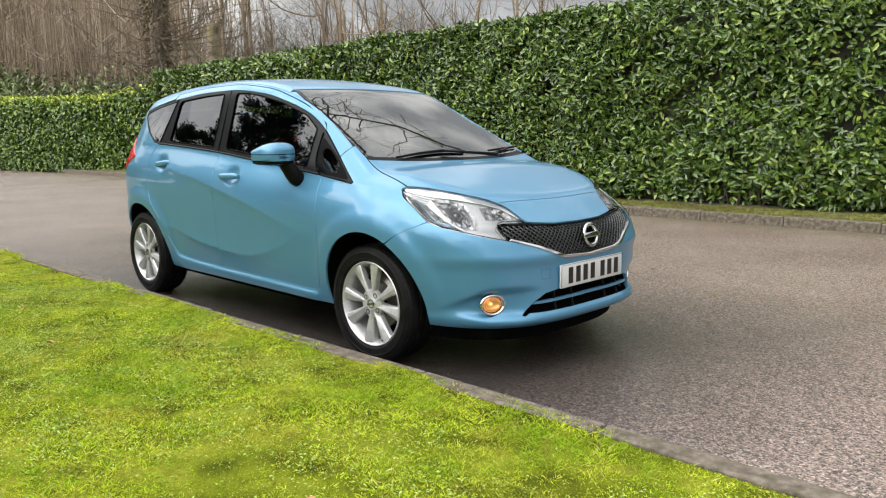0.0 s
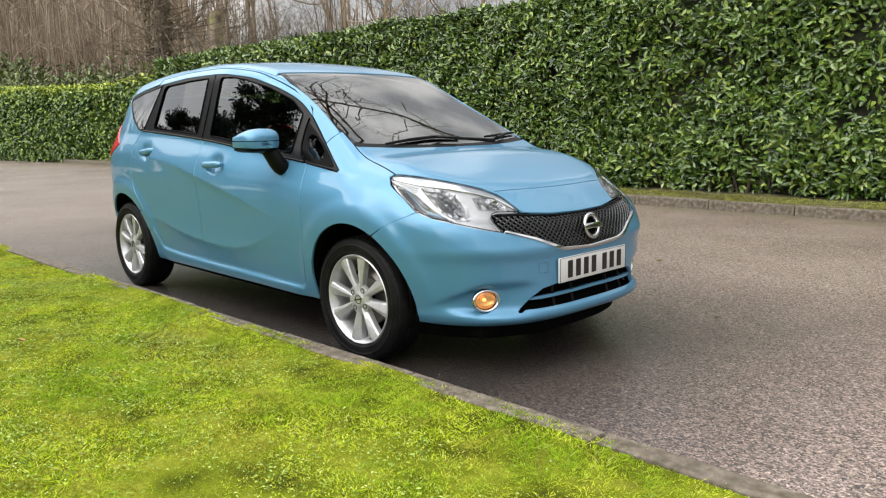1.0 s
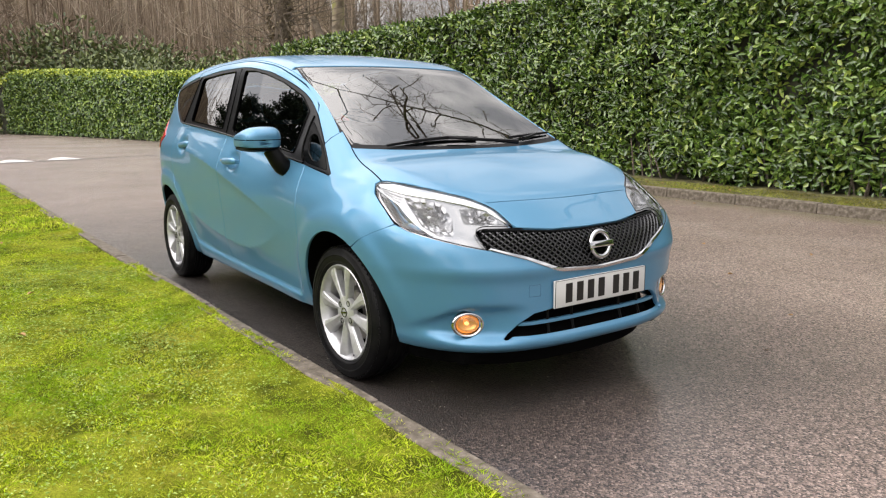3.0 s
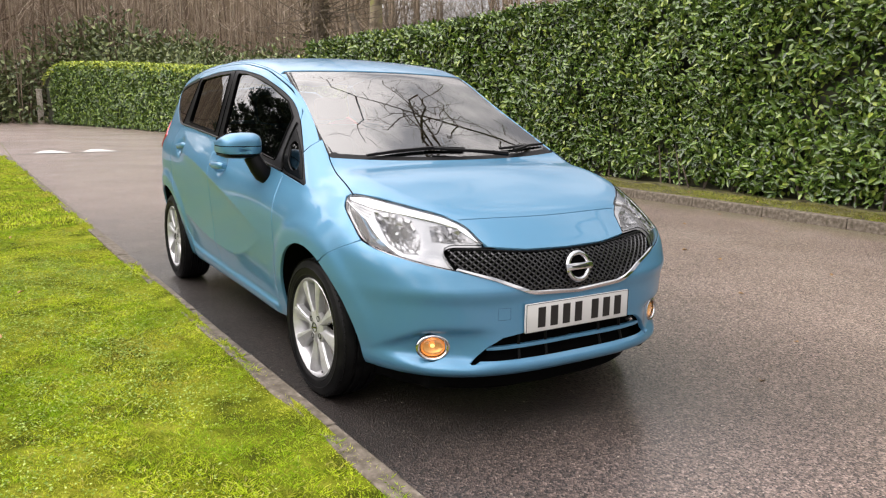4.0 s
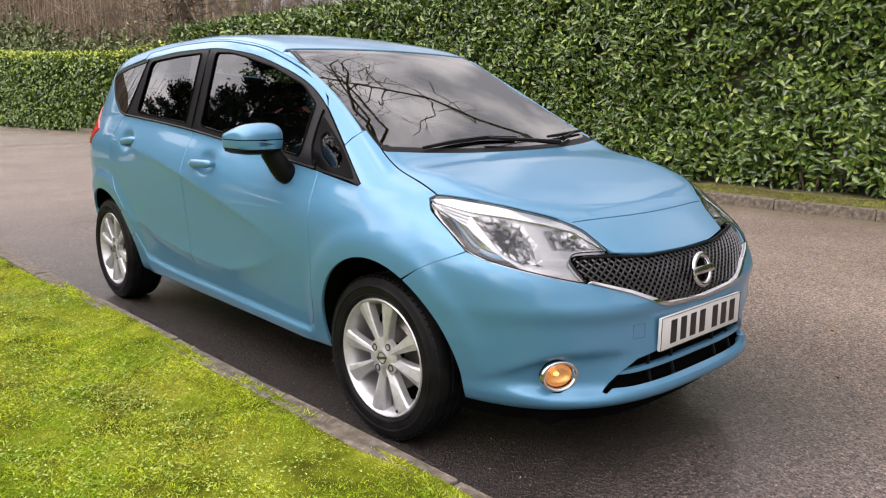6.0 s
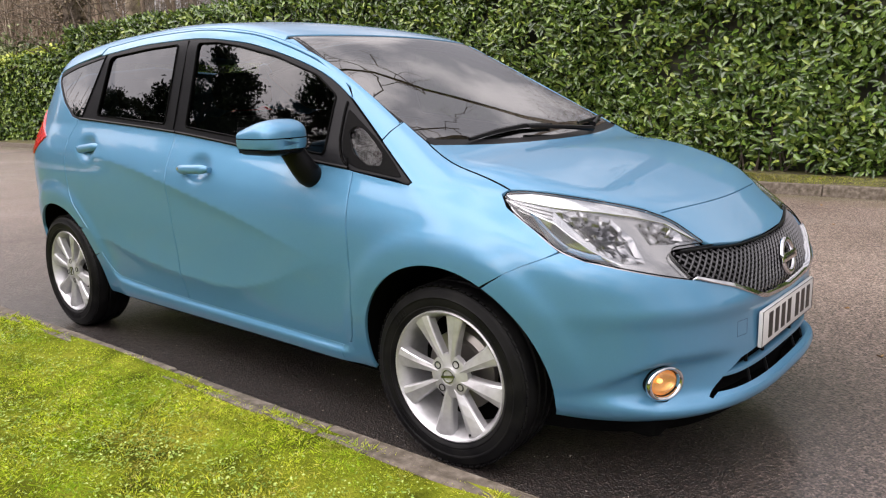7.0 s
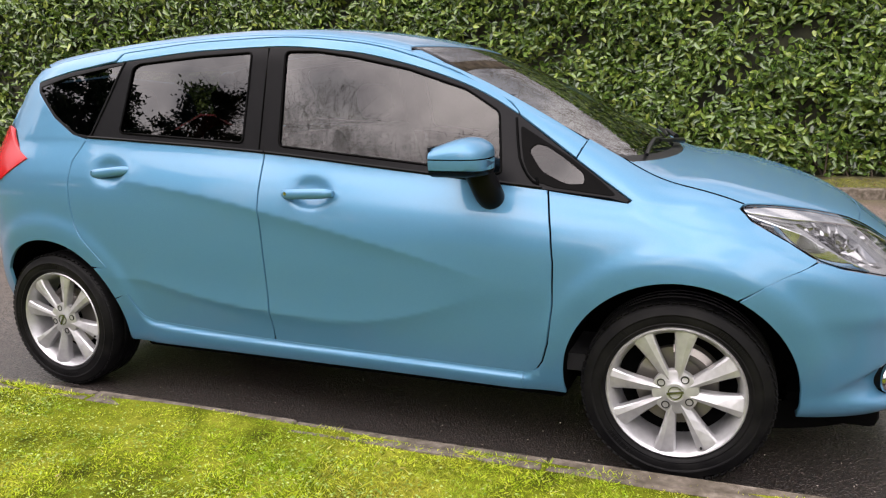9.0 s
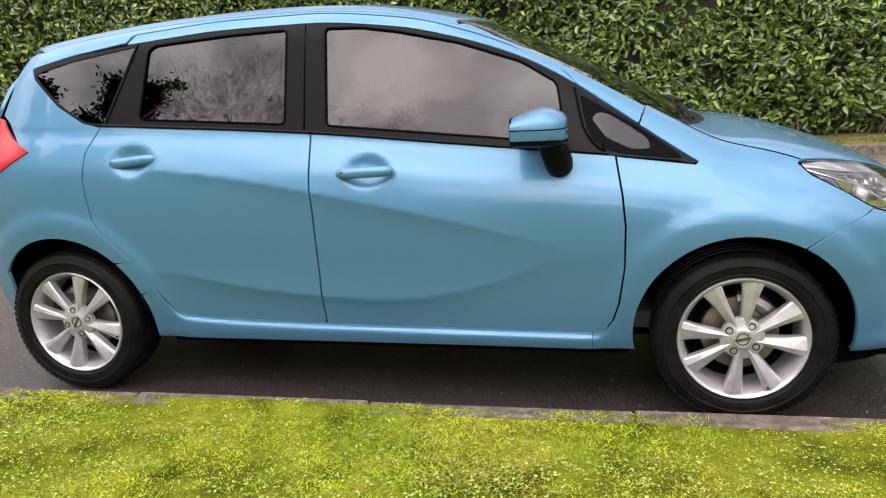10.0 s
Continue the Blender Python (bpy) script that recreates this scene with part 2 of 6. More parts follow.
def add_tube(bm, points, radii, sides=8, caps=True):
    points = [Vector(p) for p in points]
    rings = []
    for i, p in enumerate(points):
        d = (points[min(i + 1, len(points) - 1)] - points[max(i - 1, 0)]).normalized()
        u = d.orthogonal().normalized() if i == 0 else (u - d * u.dot(d)).normalized()
        w = d.cross(u)
        r = radii[i] if hasattr(radii, "__len__") else radii
        rings.append([bm.verts.new(p + (u * math.cos(2 * math.pi * k / sides) + w * math.sin(2 * math.pi * k / sides)) * r) for k in range(sides)])
    for a, b in zip(rings, rings[1:]):
        for k in range(sides):
            bm.faces.new((a[k], a[(k + 1) % sides], b[(k + 1) % sides], b[k]))
    if caps:
        bm.faces.new(rings[0])
        bm.faces.new(list(reversed(rings[-1])))


def unit(v):
    return v / (np.linalg.norm(v, axis=1, keepdims=True) + 1e-9)


# ---- the shape of the car body ----
def curve(*pairs):
    """A monotone cubic through the given (u, v) pairs, held level past its ends."""
    xs, ys = np.array([p[0] for p in pairs], float), np.array([p[1] for p in pairs], float)
    h, s = np.diff(xs), np.diff(ys) / np.diff(xs)
    d = np.zeros(len(xs))
    d[0], d[-1] = s[0], s[-1]
    for i in range(1, len(xs) - 1):
        if s[i - 1] * s[i] > 0:
            a, b = 2 * h[i] + h[i - 1], h[i] + 2 * h[i - 1]
            d[i] = (a + b) / (a / s[i - 1] + b / s[i])

    def value(x):
        x = np.clip(np.asarray(x, float), xs[0], xs[-1])
        i = np.clip(np.searchsorted(xs, x, side="right") - 1, 0, len(xs) - 2)
        t = (x - xs[i]) / h[i]
        return (ys[i] * (1 + 2 * t) * (1 - t) ** 2 + h[i] * d[i] * t * (1 - t) ** 2
                + ys[i + 1] * t * t * (3 - 2 * t) + h[i] * d[i + 1] * t * t * (t - 1))
    return value


def eased(sigma, *pairs):
    """The same with its bends softened over a width of sigma."""
    raw = curve(*pairs)
    xs = np.linspace(pairs[0][0], pairs[-1][0], 161)
    k = np.linspace(-2.5, 2.5, 41)
    w = np.exp(-k * k / 2)
    ends = np.array([raw(np.clip(x + k * sigma, xs[0], xs[-1])) @ w for x in xs]) / w.sum()
    return curve(*zip(xs, ends))


SCREEN_LINE = [(x, 1.425 - 0.385 * (x - 0.36) / 0.85 - 0.05 * ((x - 0.36) / 0.85) ** 2) for x in np.arange(0.40, 1.22, 0.08)]
ROOF = eased(0.04, (-2.1, 1.27), (-1.7, 1.40), (-1.3, 1.467), (-0.8, 1.507), (-0.35, 1.518), (-0.1, 1.509), (0.1, 1.485), (0.27, 1.449), *SCREEN_LINE,
             (1.235, 0.982), (1.35, 0.968), (1.6, 0.902), (1.78, 0.838), (1.9, 0.785), (2.0, 0.735), (2.12, 0.66))
CROWN = eased(0.12, (-1.5, 0.12), (-0.5, 0.08), (0.4, 0.085), (1.1, 0.085), (1.3, 0.05), (1.8, 0.03), (2.1, 0.10))
BELT = eased(0.06, (-1.9, 1.10), (-1.05, 1.09), (-0.92, 1.082), (-0.2, 1.033), (0.33, 0.979), (0.88, 0.924), (1.13, 0.898), (1.5, 0.87), (2.1, 0.80))
LEAN = eased(0.1, (-1.4, 0.34), (-0.2, 0.30), (0.3, 0.37), (0.7, 0.56), (1.1, 0.66))
FLANK = eased(0.03, (0.0, 0.764), (0.1, 0.779), (0.2, 0.794), (0.35, 0.812), (0.55, 0.832), (0.7, 0.838), (0.8, 0.830), (0.9, 0.802), (1.0, 0.762))
NOSE = eased(0.008, (0.14, 1.90), (0.19, 1.98), (0.225, 2.055), (0.255, 2.098), (0.278, 2.102), (0.31, 2.082), (0.40, 2.072), (0.51, 2.066), (0.565, 2.078),
             (0.60, 2.066), (0.69, 2.04), (0.74, 1.99), (0.80, 1.95), (0.90, 1.93), (1.2, 1.85))
TAIL = eased(0.04, (0.2, -1.88), (0.45, -1.97), (0.7, -1.96), (0.95, -1.91), (1.1, -1.83), (1.3, -1.70), (1.42, -1.60))
UPPER_CREASE = eased(0.08, (-1.05, 0.945), (-0.89, 0.932), (-0.52, 0.891), (-0.085, 0.811), (0.325, 0.724), (0.75, 0.615))
LOWER_CREASE = eased(0.08, (-0.8, 0.53), (-0.69, 0.499), (-0.346, 0.447), (0.097, 0.421), (0.414, 0.478), (0.75, 0.615))
AXLES, ARCH = ((1.30, 0.305), (-1.30, 0.305)), 0.362
SILL = curve((-0.80, 0.337), (-0.2, 0.312), (0.82, 0.303))
LEDGE = curve((-0.92, 0.500), (-0.893, 0.455), (-0.862, 0.395), (-0.835, 0.356), (-0.79, 0.337), (-0.2, 0.312), (0.6, 0.3035), (0.80, 0.3025), (0.85, 0.320), (0.872, 0.353), (0.893, 0.42))
FOLD = eased(0.1, (-1.0, 0.0), (-0.8, 0.7), (-0.4, 1.0), (0.3, 0.8), (0.75, 0.0))


def half_width(x, z):
    belt = BELT(x)
    t = np.clip((z - 0.24) / (belt - 0.24), -0.1, 1.0)
    ledge = 0.017 / (1 + np.exp((np.abs(x) - 0.83) / 0.02))
    w = FLANK(t) + ledge / (1 + np.exp(np.clip((z - LEDGE(x) + 0.0135) / 0.0038, -40, 40))) - np.maximum(z - belt, 0) * LEAN(x)
    up, low, fold = z - UPPER_CREASE(x), z - LOWER_CREASE(x), FOLD(x)
    def ridge(d, size, above, below):
        reach = np.where(d > 0, above, below)
        return size * np.exp(-(np.sqrt(d ** 2 + 0.004 ** 2) - 0.004) / reach)
    w = w + fold * (ridge(up, 0.015, 0.10, 0.04) + ridge(low, 0.015, 0.09, 0.05) - 0.009)
    for ax, az in AXLES:
        r = np.hypot(x - ax, z - az)
        w = w + 0.016 / (1 + np.exp((r - 0.455) / 0.014)) * np.clip((z - 0.2) / 0.25, 0, 1)
    for hx, hz in ((0.02, 0.898), (-0.915, 0.957)):
        w = w - 0.022 * np.exp(-(((x - hx) / 0.070) ** 2 + ((z - hz) / 0.047) ** 2) ** 1.8)
    return w


def smooth_max(a, b, k):
    h = np.maximum(k - np.abs(a - b), 0) / k
    return np.maximum(a, b) + h * h * k * 0.25


def body(x, y, z):
    """Below zero inside the body, above it outside."""
    y = np.abs(y)
    w = half_width(x, z)
    a = np.maximum(x - 1.2, 0) / (NOSE(z) - 1.2) + np.maximum(-1.2 - x, 0) / (-1.2 - TAIL(z))
    b = y / w
    plan = ((a ** 3 + b ** 3) ** (1 / 3) - 1) * 0.84
    top = (z - ROOF(x) + CROWN(x) * y * y) * 0.9
    low = 0.205 - z
    k = 0.10 + 0.07 / (1 + np.exp(-(x - 1.25) / 0.05))
    f = smooth_max(smooth_max(plan, top, k), low, 0.08)
    # scooped cheeks round the fog lamps
    roof_z = 0.412 - 0.55 * np.maximum(y - 0.575, 0) ** 1.5 / 0.15 ** 0.5
    foot_z = 0.288 + 0.25 * np.maximum(y - 0.60, 0)
    hollow = 1 / (1 + np.exp(np.clip((z - roof_z) / 0.0075, -40, 40))) / (1 + np.exp(np.clip((foot_z - z) / 0.010, -40, 40)))
    f = f + 0.030 * hollow * np.exp(-(np.maximum(0.50 - y, 0) / 0.085) ** 2 - (np.maximum(y - 0.60, 0) / 0.085) ** 2) * (x > 1.6)
    return f


def bisect(point, lo, hi, count):
    lo, hi = np.full(count, lo), np.full(count, hi)
    for _ in range(34):
        mid = (lo + hi) / 2
        out = body(*point(mid)) > 0
        hi, lo = np.where(out, mid, hi), np.where(out, lo, mid)
    return np.array(point((lo + hi) / 2)).T


def cast_side(uv, sign):
    x, z = uv[:, 0], uv[:, 1]
    return bisect(lambda r: (x, sign * r, z), 0.02, 1.1, len(uv))


def cast_top(uv, sign=1):
    x, y = uv[:, 0], uv[:, 1]
    return bisect(lambda r: (x, y * sign, r), 0.45, 1.8, len(uv))


def cast_nose(uv, sign=1):
    a, z = np.radians(uv[:, 0]) * sign, uv[:, 1]
    return bisect(lambda r: (1.2 + r * np.cos(a), r * np.sin(a), z), 0.02, 1.3, len(uv))


def cast_tail(uv, sign=1):
    a, z = np.radians(uv[:, 0]) * sign, uv[:, 1]
    return bisect(lambda r: (-1.2 - r * np.cos(a), r * np.sin(a), z), 0.02, 1.3, len(uv))


def slope(p):
    e = 0.002
    n = np.stack([body(p[:, 0] + e, p[:, 1], p[:, 2]) - body(p[:, 0] - e, p[:, 1], p[:, 2]),
                  body(p[:, 0], p[:, 1] + e, p[:, 2]) - body(p[:, 0], p[:, 1] - e, p[:, 2]),
                  body(p[:, 0], p[:, 1], p[:, 2] + e) - body(p[:, 0], p[:, 1], p[:, 2] - e)], 1)
    return n / np.linalg.norm(n, axis=1, keepdims=True)


def densify(outline, step, scale):
    out = []
    for (a, b), (c, d) in zip(outline, outline[1:] + outline[:1]):
        n = max(1, int(math.hypot((c - a) * scale[0], (d - b) * scale[1]) / step + 0.5))
        out += [(a + (c - a) * k / n, b + (d - b) * k / n) for k in range(n)]
    return out


def inside(p, ring):
    ring = np.array(ring)
    a, b = ring, np.roll(ring, -1, 0)
    x, y = p[:, 0:1], p[:, 1:2]
    hit = ((a[:, 1] > y) != (b[:, 1] > y)) & (x < (b[:, 0] - a[:, 0]) * (y - a[:, 1]) / (b[:, 1] - a[:, 1] + 1e-12) + a[:, 0])
    return hit.sum(1) % 2 == 1


def edge_gap(p, ring, scale):
    s = np.array(scale)
    a = np.array(ring) * s
    b, q = np.roll(a, -1, 0), p * s
    d = b - a
    t = np.clip(((q[:, None] - a) * d).sum(2) / ((d * d).sum(1) + 1e-12), 0, 1)
    return np.linalg.norm(q[:, None] - a - t[..., None] * d, axis=2).min(1)


def fill(outline, holes, step, scale):
    """Triangles inside an outline, less its holes, with an even grid of points."""
    from mathutils.geometry import delaunay_2d_cdt
    rings = [densify(r, step, scale) for r in [outline] + holes]
    pts, edges, polys = [], [], []
    for r in rings:
        first = len(pts)
        pts += [Vector((a * scale[0], b * scale[1])) for a, b in r]
        edges += [(first + k, first + (k + 1) % len(r)) for k in range(len(r))]
    low, high = np.min(rings[0], 0), np.max(rings[0], 0)
    na, nb = [max(2, int((high[k] - low[k]) * scale[k] / step)) for k in (0, 1)]
    ga, gb = np.meshgrid(np.linspace(low[0], high[0], na), np.linspace(low[1], high[1], nb))
    g = np.stack([ga.ravel(), gb.ravel()], 1)
    keep = inside(g, rings[0])
    for r in rings[1:]:
        keep &= ~inside(g, r)
    g = g[keep]
    for r in rings:
        if len(g):
            g = g[edge_gap(g, r, scale) > step * 0.45]
    pts += [Vector((a * scale[0], b * scale[1])) for a, b in g]
    v, _, f, *_ = delaunay_2d_cdt(pts, edges, [], 2 if not holes else 0, 1e-6)
    v = np.array([(p.x / scale[0], p.y / scale[1]) for p in v])
    f = np.array([t for t in f if len(t) == 3])
    mid = v[f].mean(1)
    ok = inside(mid, rings[0])
    for r in rings[1:]:
        ok &= ~inside(mid, r)
    return v, f[ok]


def panel(name, outline, cast, mat, parent, sign=1, holes=(), step=0.03, off=0.0, depth=0.014, scale=(1, 1), label="", pane=False, tilt=None, screen=False):
    """A sheet of the body's surface inside an outline, with its edge turned in by depth."""
    v, f = fill(list(outline), [list(h) for h in holes], step, scale)
    used = np.unique(f)
    back = np.full(len(v), -1)
    back[used] = np.arange(len(used))
    v, f = v[used], back[f]
    p = cast(v, sign)
    n = slope(p)
    p = p + n * off
    if pane:
        n = np.stack([0.03 + 0.06 * p[:, 0], sign * (0.94 + 0 * p[:, 0]), 0.34 + 0.15 * (p[:, 2] - 1.2) + 0.025 * (p[:, 0] > -0.2)], 1)
        n = n / np.linalg.norm(n, axis=1, keepdims=True)
    if screen:
        e = 0.01
        n = unit(np.stack([(ROOF(p[:, 0] - e) - ROOF(p[:, 0] + e)) / (2 * e), 2 * CROWN(p[:, 0]) * p[:, 1], 1 + 0 * p[:, 0]], 1))
    if tilt is not None:
        n = unit(n + np.array(tilt) * np.array([1, sign, 1]))
    flip = (np.cross(p[f[:, 1]] - p[f[:, 0]], p[f[:, 2]] - p[f[:, 0]]) * n[f[:, 0]]).sum(1) < 0
    f[flip] = f[flip][:, ::-1]
    verts, normals, faces = list(p), list(n), [tuple(t) for t in f]
    if depth:
        seen = set()
        for t in faces:
            for a, b in ((t[0], t[1]), (t[1], t[2]), (t[2], t[0])):
                seen.add((a, b))
        rim, out = [(a, b) for a, b in seen if (b, a) not in seen], {}
        for a, b in rim:
            way = np.cross(p[b] - p[a], n[a])
            way = way / (np.linalg.norm(way) + 1e-9)
            for k in (a, b):
                out[k] = out.get(k, 0) + way
        where = {}
        for k, way in out.items():
            way = way / (np.linalg.norm(way) + 1e-9)
            where[k] = len(verts)
            soft = n[k] * 0.7 + way * 0.7
            verts += [p[k], p[k] + way * 0.0009 - n[k] * 0.0012, p[k] - n[k] * depth]
            normals += [n[k], soft, way]
        for a, b in rim:
            i, j = where[a], where[b]
            faces += [(j, i, i + 1, j + 1), (j + 1, i + 1, i + 2, j + 2)]
    return mesh_object(name, verts, faces, mat, parent, label, True, normals)


def arc(cx, cz, r, a0, a1, n=28):
    return [(cx + r * math.cos(radians(a0 + (a1 - a0) * k / n)), cz + r * math.sin(radians(a0 + (a1 - a0) * k / n))) for k in range(n + 1)]


def round_corners(pts, r, n=5):
    """Rounds the corners of an outline."""
    out = []
    for i, p in enumerate(pts):
        p, a, b = Vector(p), Vector(pts[i - 1]), Vector(pts[(i + 1) % len(pts)])
        u, w = a - p, b - p
        q = min(r, u.length * 0.45, w.length * 0.45)
        s, e = p + u.normalized() * q, p + w.normalized() * q
        out += [tuple(s.lerp(p, t).lerp(p.lerp(e, t), t)) for t in [k / n for k in range(n + 1)]]
    return out


def sample(fn, a, b, n):
    return [(a + (b - a) * k / n, float(fn(a + (b - a) * k / n))) for k in range(n + 1)]


def side_point(xy, sign=1):
    """The side outline's (x, z) of places on the body given by (x, y)."""
    return [(float(p[0]), float(p[2])) for p in cast_top(np.array(xy, float))]


def rail_y(x):
    """Half-width at which the roof ends and the side rail begins."""
    y = 0.60
    for _ in range(12):
        y = 0.5 * y + 0.5 * float(half_width(np.array(x), ROOF(x) - CROWN(x) * y * y))
    return y - 0.022 - 0.010 * min(1.0, max(0.0, (x - 0.3) / 0.3))


def nose_to_side(pairs):
    return [(float(p[0]), float(p[2])) for p in cast_nose(np.array(pairs, float))]


def side_to_nose(pairs):
    return [(math.degrees(math.atan2(p[1], p[0] - 1.2)), float(p[2])) for p in cast_side(np.array(pairs, float), 1)]


GAP = 0.0042
SEAM = [(60.2, 0.717), (64.0, 0.694), (67.5, 0.669)] + side_to_nose([(1.30 + ARCH * math.cos(radians(61)), 0.305 + ARCH * math.sin(radians(61)))])
DLO_TOP = curve((-1.40, 1.318), (-1.2, 1.362), (-0.96, 1.394), (-0.845, 1.404), (-0.54, 1.425), (-0.23, 1.428), (0.114, 1.396), (0.335, 1.345), (0.555, 1.268), (0.715, 1.185), (0.90, 1.055), (1.138, 0.90))
FRONT_SHUT = [(0.883, 0.922), (0.905, 0.80), (0.915, 0.70), (0.912, 0.56), (0.893, 0.424), (0.872, 0.355), (0.85, 0.322), (0.815, 0.304)]
REAR_SHUT = [(-1.062, 1.088), (-1.115, 1.00), (-1.128, 0.90), (-1.124, 0.827), (-1.114, 0.742), (-1.08, 0.685), (-1.02, 0.622), (-0.965, 0.56)]
REAR_LOW = [(-0.893, 0.455), (-0.862, 0.395), (-0.835, 0.356), (-0.79, 0.337)]


def moved(pts, dx, dz=0.0):
    return [(a + dx, b + dz) for a, b in pts]


def door_seam(x):
    """Height of the gap over the front door's frame, which turns down at its corner."""
    return float(DLO_TOP(x)) + (0.030 - 0.014 * min(1.0, max(0.0, (x - 0.25) / 0.35))) * max(0.0, min(1.0, (0.744 - x) / 0.060)) ** 0.55


car = new("car")
tagged(car, "light blue metallic five-door hatchback parked on wet asphalt", "car")
body_shell = car

# doors, wings and quarters, once a side
LAMP_TOP = [(69.6, 0.879), (67.5, 0.887), (63.0, 0.884), (53.3, 0.867), (45.4, 0.846), (38.0, 0.823)]
LAMP_TIP = cast_nose(np.array([[67.8, 0.887]]))[0]
BONNET_SIDE = curve(*[(1.10 + (LAMP_TIP[0] - 1.10) * u, 0.632 + (LAMP_TIP[1] - 0.629) * u ** 0.85) for u in np.linspace(0, 1, 8)])
for sign in (-1, 1):
    b_line = [(-0.198, 1.031), (-0.192, 0.80), (-0.196, 0.5), (-0.20, 0.313)]
    door = [p for p in sample(BELT, -0.195, 0.88, 16)] + moved(FRONT_SHUT, -GAP) + moved([p for p in sample(SILL, 0.80, -0.195, 12)], 0, 0.0014) + moved(b_line[::-1], GAP)
    panel("front_door", door, cast_side, PAINT, body_shell, sign, (), 0.013)
    arch_r = [p for p in arc(-1.30, 0.305, ARCH, 44, 20.3, 8)]
    door = [p for p in sample(BELT, -1.058, -0.20, 12)] + moved(b_line, -GAP) + moved(sample(SILL, -0.204, -0.79, 8), 0, 0.0014) + moved(REAR_LOW[::-1], GAP) + arch_r[::-1] + moved(REAR_SHUT[::-1], GAP)
    panel("rear_door", door, cast_side, PAINT, body_shell, sign, (), 0.013)
    # sill
    sill = arc(-1.30, 0.305, ARCH, -11, 19.3, 6) + [(-0.896, 0.4512)] + moved(REAR_LOW, -GAP)[1:] + moved(sample(SILL, -0.79, 0.80, 14), 0, -0.0014) + [(0.80, 0.24)]
    panel("sill", sill, cast_side, PAINT, body_shell, sign, (), 0.008)
    # front wing, from the sill round the arch to the lamp and the bonnet
    wing = [(0.803, 0.24), (0.803, 0.300)] + moved(FRONT_SHUT[::-1][1:], GAP) + [(0.90, 0.919), (1.138, 0.889)]
    pillar_foot = [(1.150, 0.900), (1.06, 0.957), (0.962, 1.022)]
    wing += pillar_foot + [(0.985, 1.078)]
    wing += side_point([(1.06, 0.628), (1.10, 0.634)] + [(x, float(BONNET_SIDE(x)) + 0.004) for x in np.linspace(1.14, LAMP_TIP[0] - 0.012, 9)])
    wing += nose_to_side([(68.6, 0.890), (70.2, 0.878), (68.4, 0.843), (62.2, 0.787), (57.8, 0.7365)])
    wing += nose_to_side([(a, b + 0.0028) for a, b in SEAM[:-1]]) + arc(1.30, 0.305, ARCH, 62.5, 190, 30) + [(0.945, 0.24)]
    panel("front_wing", wing, cast_side, PAINT, body_shell, sign, (), 0.016)
    # rear quarter with the pillar over it
    quarter = moved(REAR_SHUT, -GAP) + arc(-1.30, 0.305, ARCH, 46, 190, 30) + [(-1.72, 0.24), (-1.78, 0.45), (-1.78, 0.90), (-1.62, 0.915), (-1.41, 1.005), (-1.50, 1.12), (-1.55, 1.15)]
    quarter += [(-1.52, 1.22), (-1.49, 1.30), (-1.435, 1.372), (-1.40, 1.385), (-1.405, 1.325), (-1.385, 1.285), (-1.26, 1.175), (-1.14, 1.105)]
    panel("rear_quarter", quarter, cast_side, PAINT, body_shell, sign, (), 0.018)
    # door tops over the glass, and the roof rail over them
    tops = sample(DLO_TOP, -0.96, 0.744, 40)
    seam = sample(door_seam, -0.93, 0.738, 60)
    panel("door_top", tops + seam[::-1], cast_side, PAINT, body_shell, sign, step=0.02)
    edge = side_point([(x, rail_y(x)) for x in np.linspace(-1.36, 0.98, 60)])
    low = sample(lambda x: door_seam(x - 0.003) + GAP * 1.3, -0.93, 0.748, 60) + [(0.751, float(DLO_TOP(0.751)) + 0.003)]
    rail = [(-1.396, 1.327), (-1.2, 1.368), (-0.97, 1.402), (-0.95, 1.425)] + low + [(0.958, 1.026), (0.980, 1.080)] + edge[::-1] + [(-1.396, 1.384)]
    panel("roof_rail", rail, cast_side, PAINT, body_shell, sign, step=0.02)
    # black surround with the glass let into it
    front_glass = round_corners([(-0.14, 1.062), (-0.152, 1.405), (-0.02, 1.400), (0.114, 1.378), (0.335, 1.327), (0.555, 1.250), (0.682, 1.172), (0.720, 0.972)], 0.02)
    rear_glass = round_corners([(-0.30, 1.072), (-0.30, 1.408), (-0.54, 1.402), (-0.84, 1.383), (-0.868, 1.365), (-0.895, 1.112)], 0.02)
    tail_glass = round_corners([(-0.925, 1.385), (-1.2, 1.345), (-1.375, 1.305), (-1.372, 1.287), (-1.255, 1.182), (-1.135, 1.112), (-1.050, 1.100)], 0.015)
    nose_glass = round_corners([(0.800, 1.048), (0.822, 1.070), (0.862, 1.061), (0.925, 1.022), (0.990, 0.978), (0.998, 0.944), (0.935, 0.944), (0.852, 0.982)], 0.022)
    surround = sample(lambda x: float(DLO_TOP(x)) - GAP, -0.965, 0.788, 40) + [(0.958, 1.017), (1.06, 0.950), (1.140, 0.900), (1.128, 0.894)]
    surround += sample(lambda x: float(BELT(x)) + GAP, 1.08, -1.055, 40) + moved([(-1.14, 1.102), (-1.26, 1.172), (-1.385, 1.282), (-1.402, 1.322), (-1.2, 1.362)], 0.004, 0.001)
    panel("window_surround", surround, cast_side, BLACK, body_shell, sign, [front_glass, rear_glass, tail_glass, nose_glass], 0.02, -0.002, 0.02, label="satin black pillar trim round the side windows")
